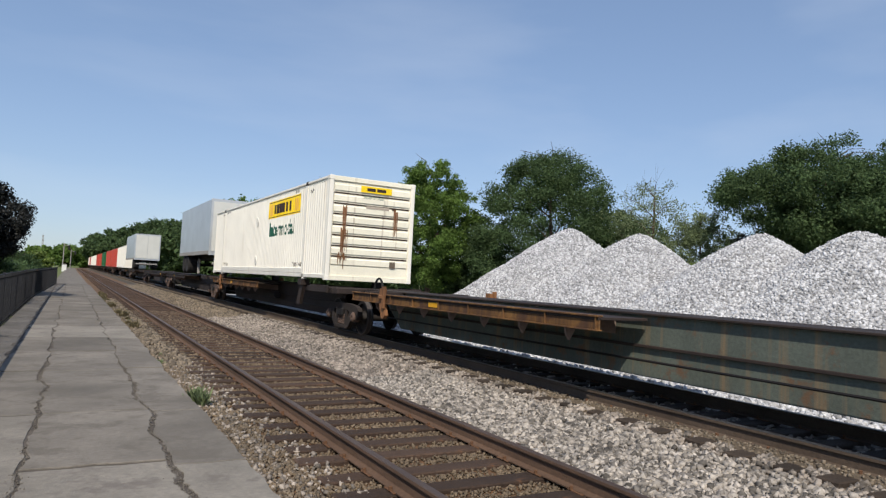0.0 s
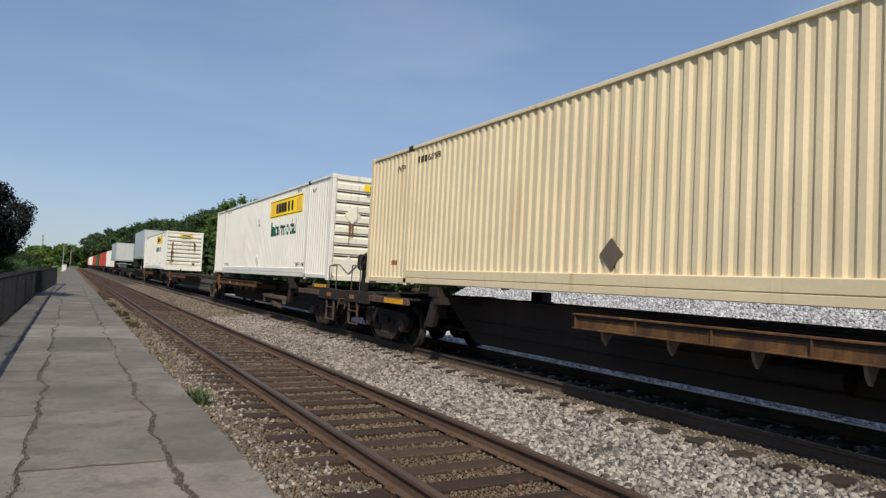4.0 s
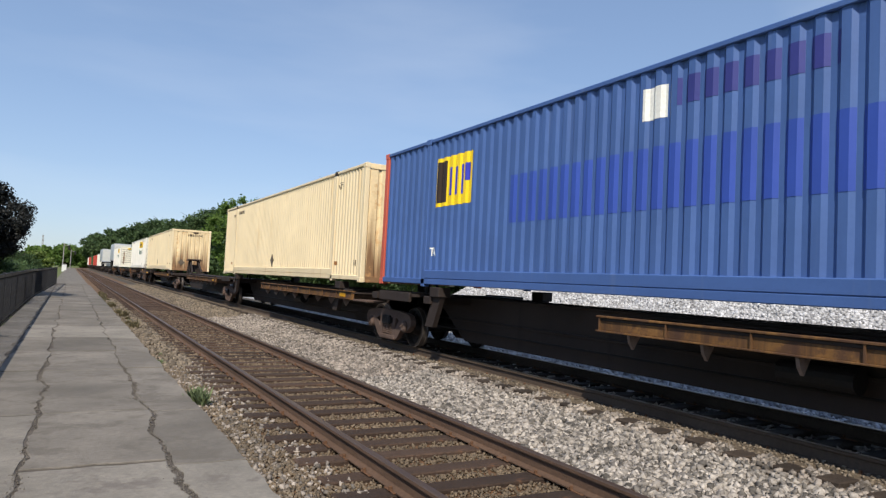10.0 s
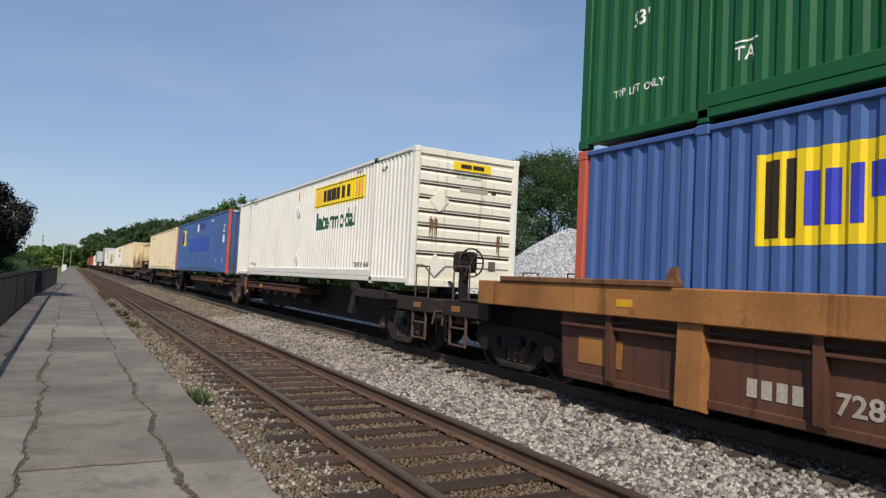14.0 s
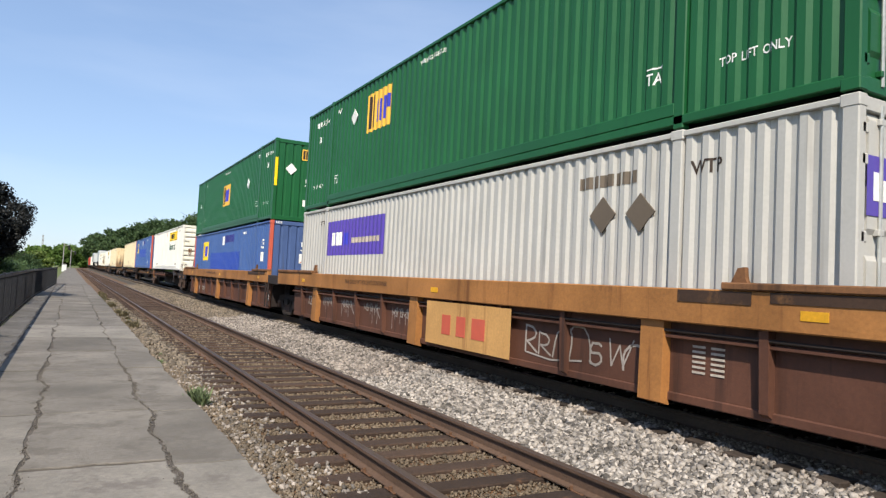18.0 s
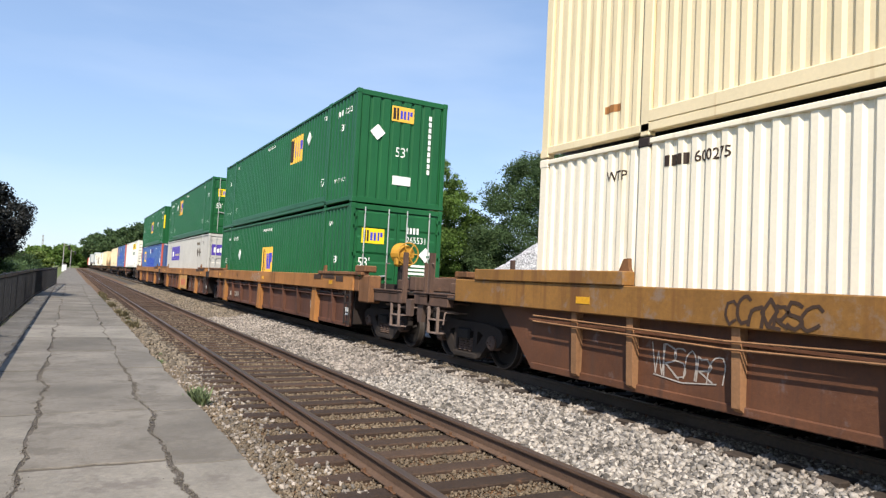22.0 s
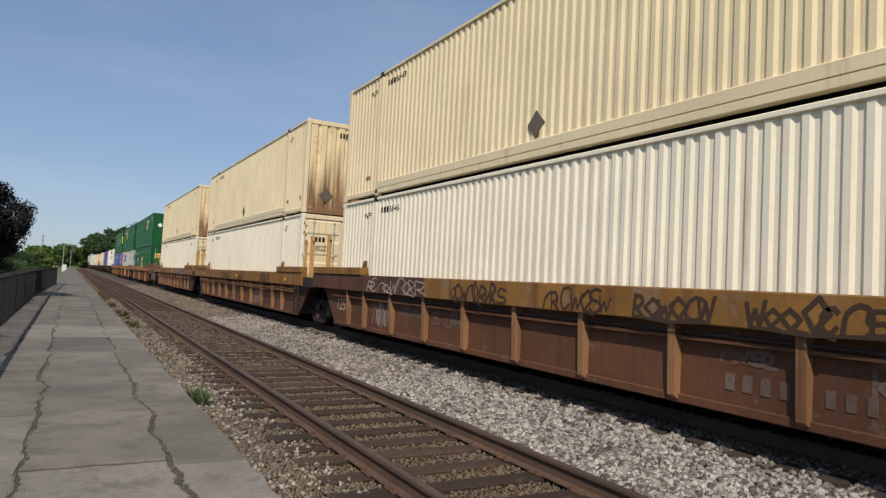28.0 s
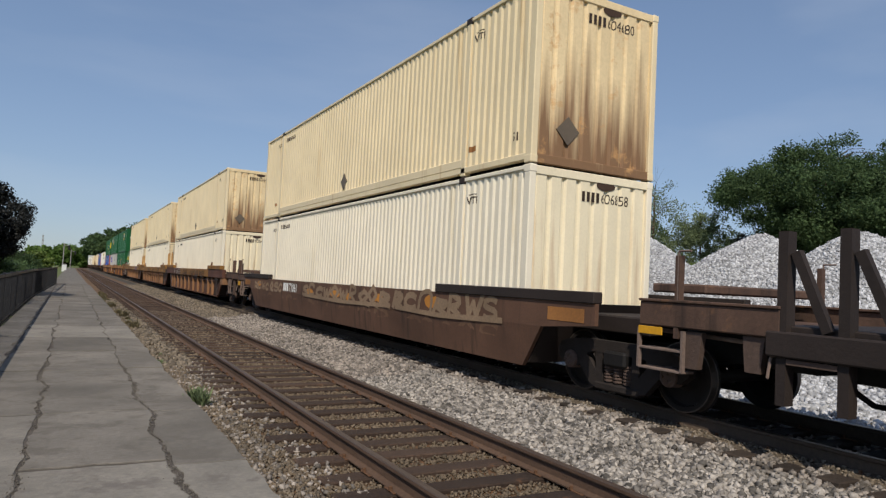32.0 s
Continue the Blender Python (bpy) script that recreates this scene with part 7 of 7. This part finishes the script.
# undergrowth and far woods
us, ur = [], []
rr = random.Random(77)
for _ in range(220):
    b = rr.uniform(15, 75)
    d = rr.uniform(50, 62) if b > 26 else rr.uniform(60, 95)
    x, y = bearing(b, d)
    us.append((x, y, rr.uniform(0.2, 2.6)))
    ur.append(rr.uniform(1.2, 2.4))
tagged(new("undergrowth", leaf_cloud("undergrowth", us, ur, 70000, 0.17, M["leaf_dark"], 78)), "dense dark undergrowth below the trees", "undergrowth", kind="stuff")
us, ur = [], []
for _ in range(260):
    y = rr.uniform(90, 560)
    x = rr.uniform(16, 34) + swing(y)[0] * 1.15 + y * 0.012
    us.append((x, y, rr.uniform(0, 7.5 + y * 0.008)))
    ur.append(rr.uniform(2.5, 5))
tagged(new("far_wood", leaf_cloud("far_wood", us, ur, 60000, 0.5, M["leaf_dark"], 79)), "dark wood along the far side of the line", "wood", kind="stuff")
us, ur = [], []
for _ in range(120):
    y = rr.uniform(120, 600)
    us.append((rr.uniform(-60, -16) - y * 0.03, y, rr.uniform(0, 5)))
    ur.append(rr.uniform(2.0, 4.0))
for _ in range(80):
    us.append((rr.uniform(-60, 40), rr.uniform(600, 800), rr.uniform(0, 8)))
    ur.append(rr.uniform(4, 8))
tagged(new("far_wood", leaf_cloud("far_wood", us, ur, 30000, 0.7, M["leaf"], 80)), "hazy green trees far beyond the platform", "wood", kind="stuff")


# ---- fence beside the platform ----
def fence_x(y):
    return -4.76 if y < 36 else -4.76 + (y - 36) * 0.022


def fence(y0, y1, top):
    f = thing("fence", "black metal picket fence with a flat top rail beside the platform", "fence")
    post = Shape().box(-0.03, 0.03, -0.03, 0.03, -0.6, top + 0.04, 0.008).mesh("post", M["fence"])
    picket = Shape().box(-0.008, 0.008, -0.008, 0.008, -0.3, top - 0.03, 0.002).mesh("picket", M["fence"])
    y = y0
    while y < y1:
        part("post", post, None, f, at=pose(fence_x(y), y, 0))
        z = min(y + 2.4, y1)
        part("top_rail", Shape().beam((fence_x(y), y, top - 0.04), (fence_x(z), z, top - 0.04), 0.05, 0.09), M["fence"], f)
        part("low_rail", Shape().beam((fence_x(y), y, -0.17), (fence_x(z), z, -0.17), 0.03, 0.04), M["fence"], f)
        y += 2.4
    rest = Shape()
    n = int((y1 - y0) / 0.13)
    for i in range(n):
        y = y0 + 0.065 + i * 0.13
        if 10 < y < 48:
            part("picket", picket, None, f, at=pose(fence_x(y), y, 0))
        else:
            rest.box(fence_x(y) - 0.008, fence_x(y) + 0.008, y - 0.008, y + 0.008, -0.3, top - 0.03, 0)
    tagged(part("end_pickets", rest, M["fence"], f), kind="stuff")
    return f


fence(-6.0, 62.0, 1.05)

hedge_c, hedge_r = [], []
for i in range(60):
    hedge_c.append((-5.9 + rr.uniform(-0.6, 0.4), 37 + rr.uniform(0, 26), rr.uniform(-0.4, 0.9)))
    hedge_r.append(rr.uniform(0.3, 0.6))
tagged(new("hedge", leaf_cloud("hedge", hedge_c, hedge_r, 9000, 0.09, M["leaf_dark"], 81)), "dark green hedge behind the fence", "hedge", kind="stuff")
hedge_c, hedge_r = [], []
for i in range(160):
    hedge_c.append((-6.6 + rr.uniform(-2.2, 0.7), rr.uniform(6, 60), rr.uniform(-0.3, 1.2)))
    hedge_r.append(rr.uniform(0.4, 0.8))
tagged(new("shrubbery", leaf_cloud("shrubbery", hedge_c, hedge_r, 30000, 0.09, M["leaf_dark"], 82)), "dark shrubs behind the fence", "shrubs", kind="stuff")


# ---- small things ----
def weed(x, y, z, size, seed, mat="leaf_dull", label="small green weed growing in the gravel"):
    r = random.Random(seed)
    w = thing("weed", label, "weed", at=pose(x, y, z))
    s = Shape()
    for i in range(90):
        a, l = r.uniform(0, math.tau), size * r.uniform(0.4, 1.0)
        rad = r.uniform(0.1, 0.75) * size
        root = Vector((r.gauss(0, 0.18) * size, r.gauss(0, 0.18) * size, 0))
        tip = root + Vector((math.cos(a) * rad, math.sin(a) * rad, l))
        mid = root.lerp(tip, 0.55) + Vector((0, 0, l * 0.12))
        o = Vector((-math.sin(a), math.cos(a), 0)) * size * 0.05
        s.sheet([root - o * 0.5, root + o * 0.5, mid + o, mid - o, tip], [(0, 1, 2, 3), (3, 2, 4)])
    part("leaf_tuft", s, M[mat], w)
    return w


weed(-1.70, 9.35, -0.42, 0.30, 1)
weed(-1.66, 9.75, -0.42, 0.22, 2)
for i in range(16):
    weed(-1.78 + rr.uniform(-0.08, 0.35), 13 + i * 2.3 + rr.uniform(-0.8, 0.8), -0.42, rr.uniform(0.08, 0.16), 10 + i)

for i in range(16):
    weed(-1.68 + rr.uniform(-0.12, 0.2), 21 + i * 1.7 + rr.uniform(-0.6, 0.6), -0.42, rr.uniform(0.16, 0.34), 40 + i, "grass_dry", "tuft of dry tan grass beside the platform")


def mast(x, y, h, r, label):
    p = thing("signal_mast", label, "mast", at=pose(x, y, -0.6))
    part("pole", Shape().tube((0, 0, 0), (0, 0, h), r, 10, r * 0.8), M["pole"], p)
    part("arm", Shape().beam((-0.1, 0, h - 0.6), (1.2, 0, h - 0.6), 0.12, 0.14), M["pole"], p)
    part("lamp_head", Shape().box(0.9, 1.4, -0.2, 0.1, h - 1.7, h - 0.5, 0.04), M["black"], p)
    return p


mast(-5.0, 190, 7.0, 0.13, "pale signal mast beside the line far away")
mast(-3.4, 240, 6.5, 0.13, "pale signal mast beside the line far away")
cab = thing("equipment_cabinet", "white equipment cabinet beside the line far away", "cabinet", at=pose(-4.6, 185, -0.6))
part("body", Shape().box(-0.5, 0.5, -0.4, 0.4, 0, 1.7, 0.04), M["plaster"], cab)
part("roof", Shape().box(-0.56, 0.56, -0.46, 0.46, 1.7, 1.8, 0.04), M["pole"], cab)
tower = thing("radio_tower", "thin lattice tower far beyond the trees", "tower", at=pose(-24, 620, -0.6))
s = Shape()
for a in range(3):
    c, e = math.cos(a * 2.09), math.sin(a * 2.09)
    s.tube((c * 1.2, e * 1.2, 0), (c * 0.4, e * 0.4, 24), 0.16, 6)
for i in range(8):
    w0 = 1.2 - 0.1 * i
    for a in range(3):
        s.tube((w0 * math.cos(a * 2.09), w0 * math.sin(a * 2.09), i * 3), ((w0 - 0.1) * math.cos((a + 1) * 2.09), (w0 - 0.1) * math.sin((a + 1) * 2.09), i * 3 + 3), 0.08, 5)
part("lattice", s, M["pole"], tower)


# ---- what moves ----
def motions():
    times = [float(i) for i in range(33)]
    for ob, u, z in ROLLING:
        walk(ob, [(t, on_line(u + travel(t), z)) for t in times])
    ticks = [i * 2 / FPS for i in range(481)]
    for w, y in TURNING:
        walk(w, [(t, pose(0, y, 0.42, -math.degrees(travel(t) / 0.42) % 360)) for t in ticks])


motions()
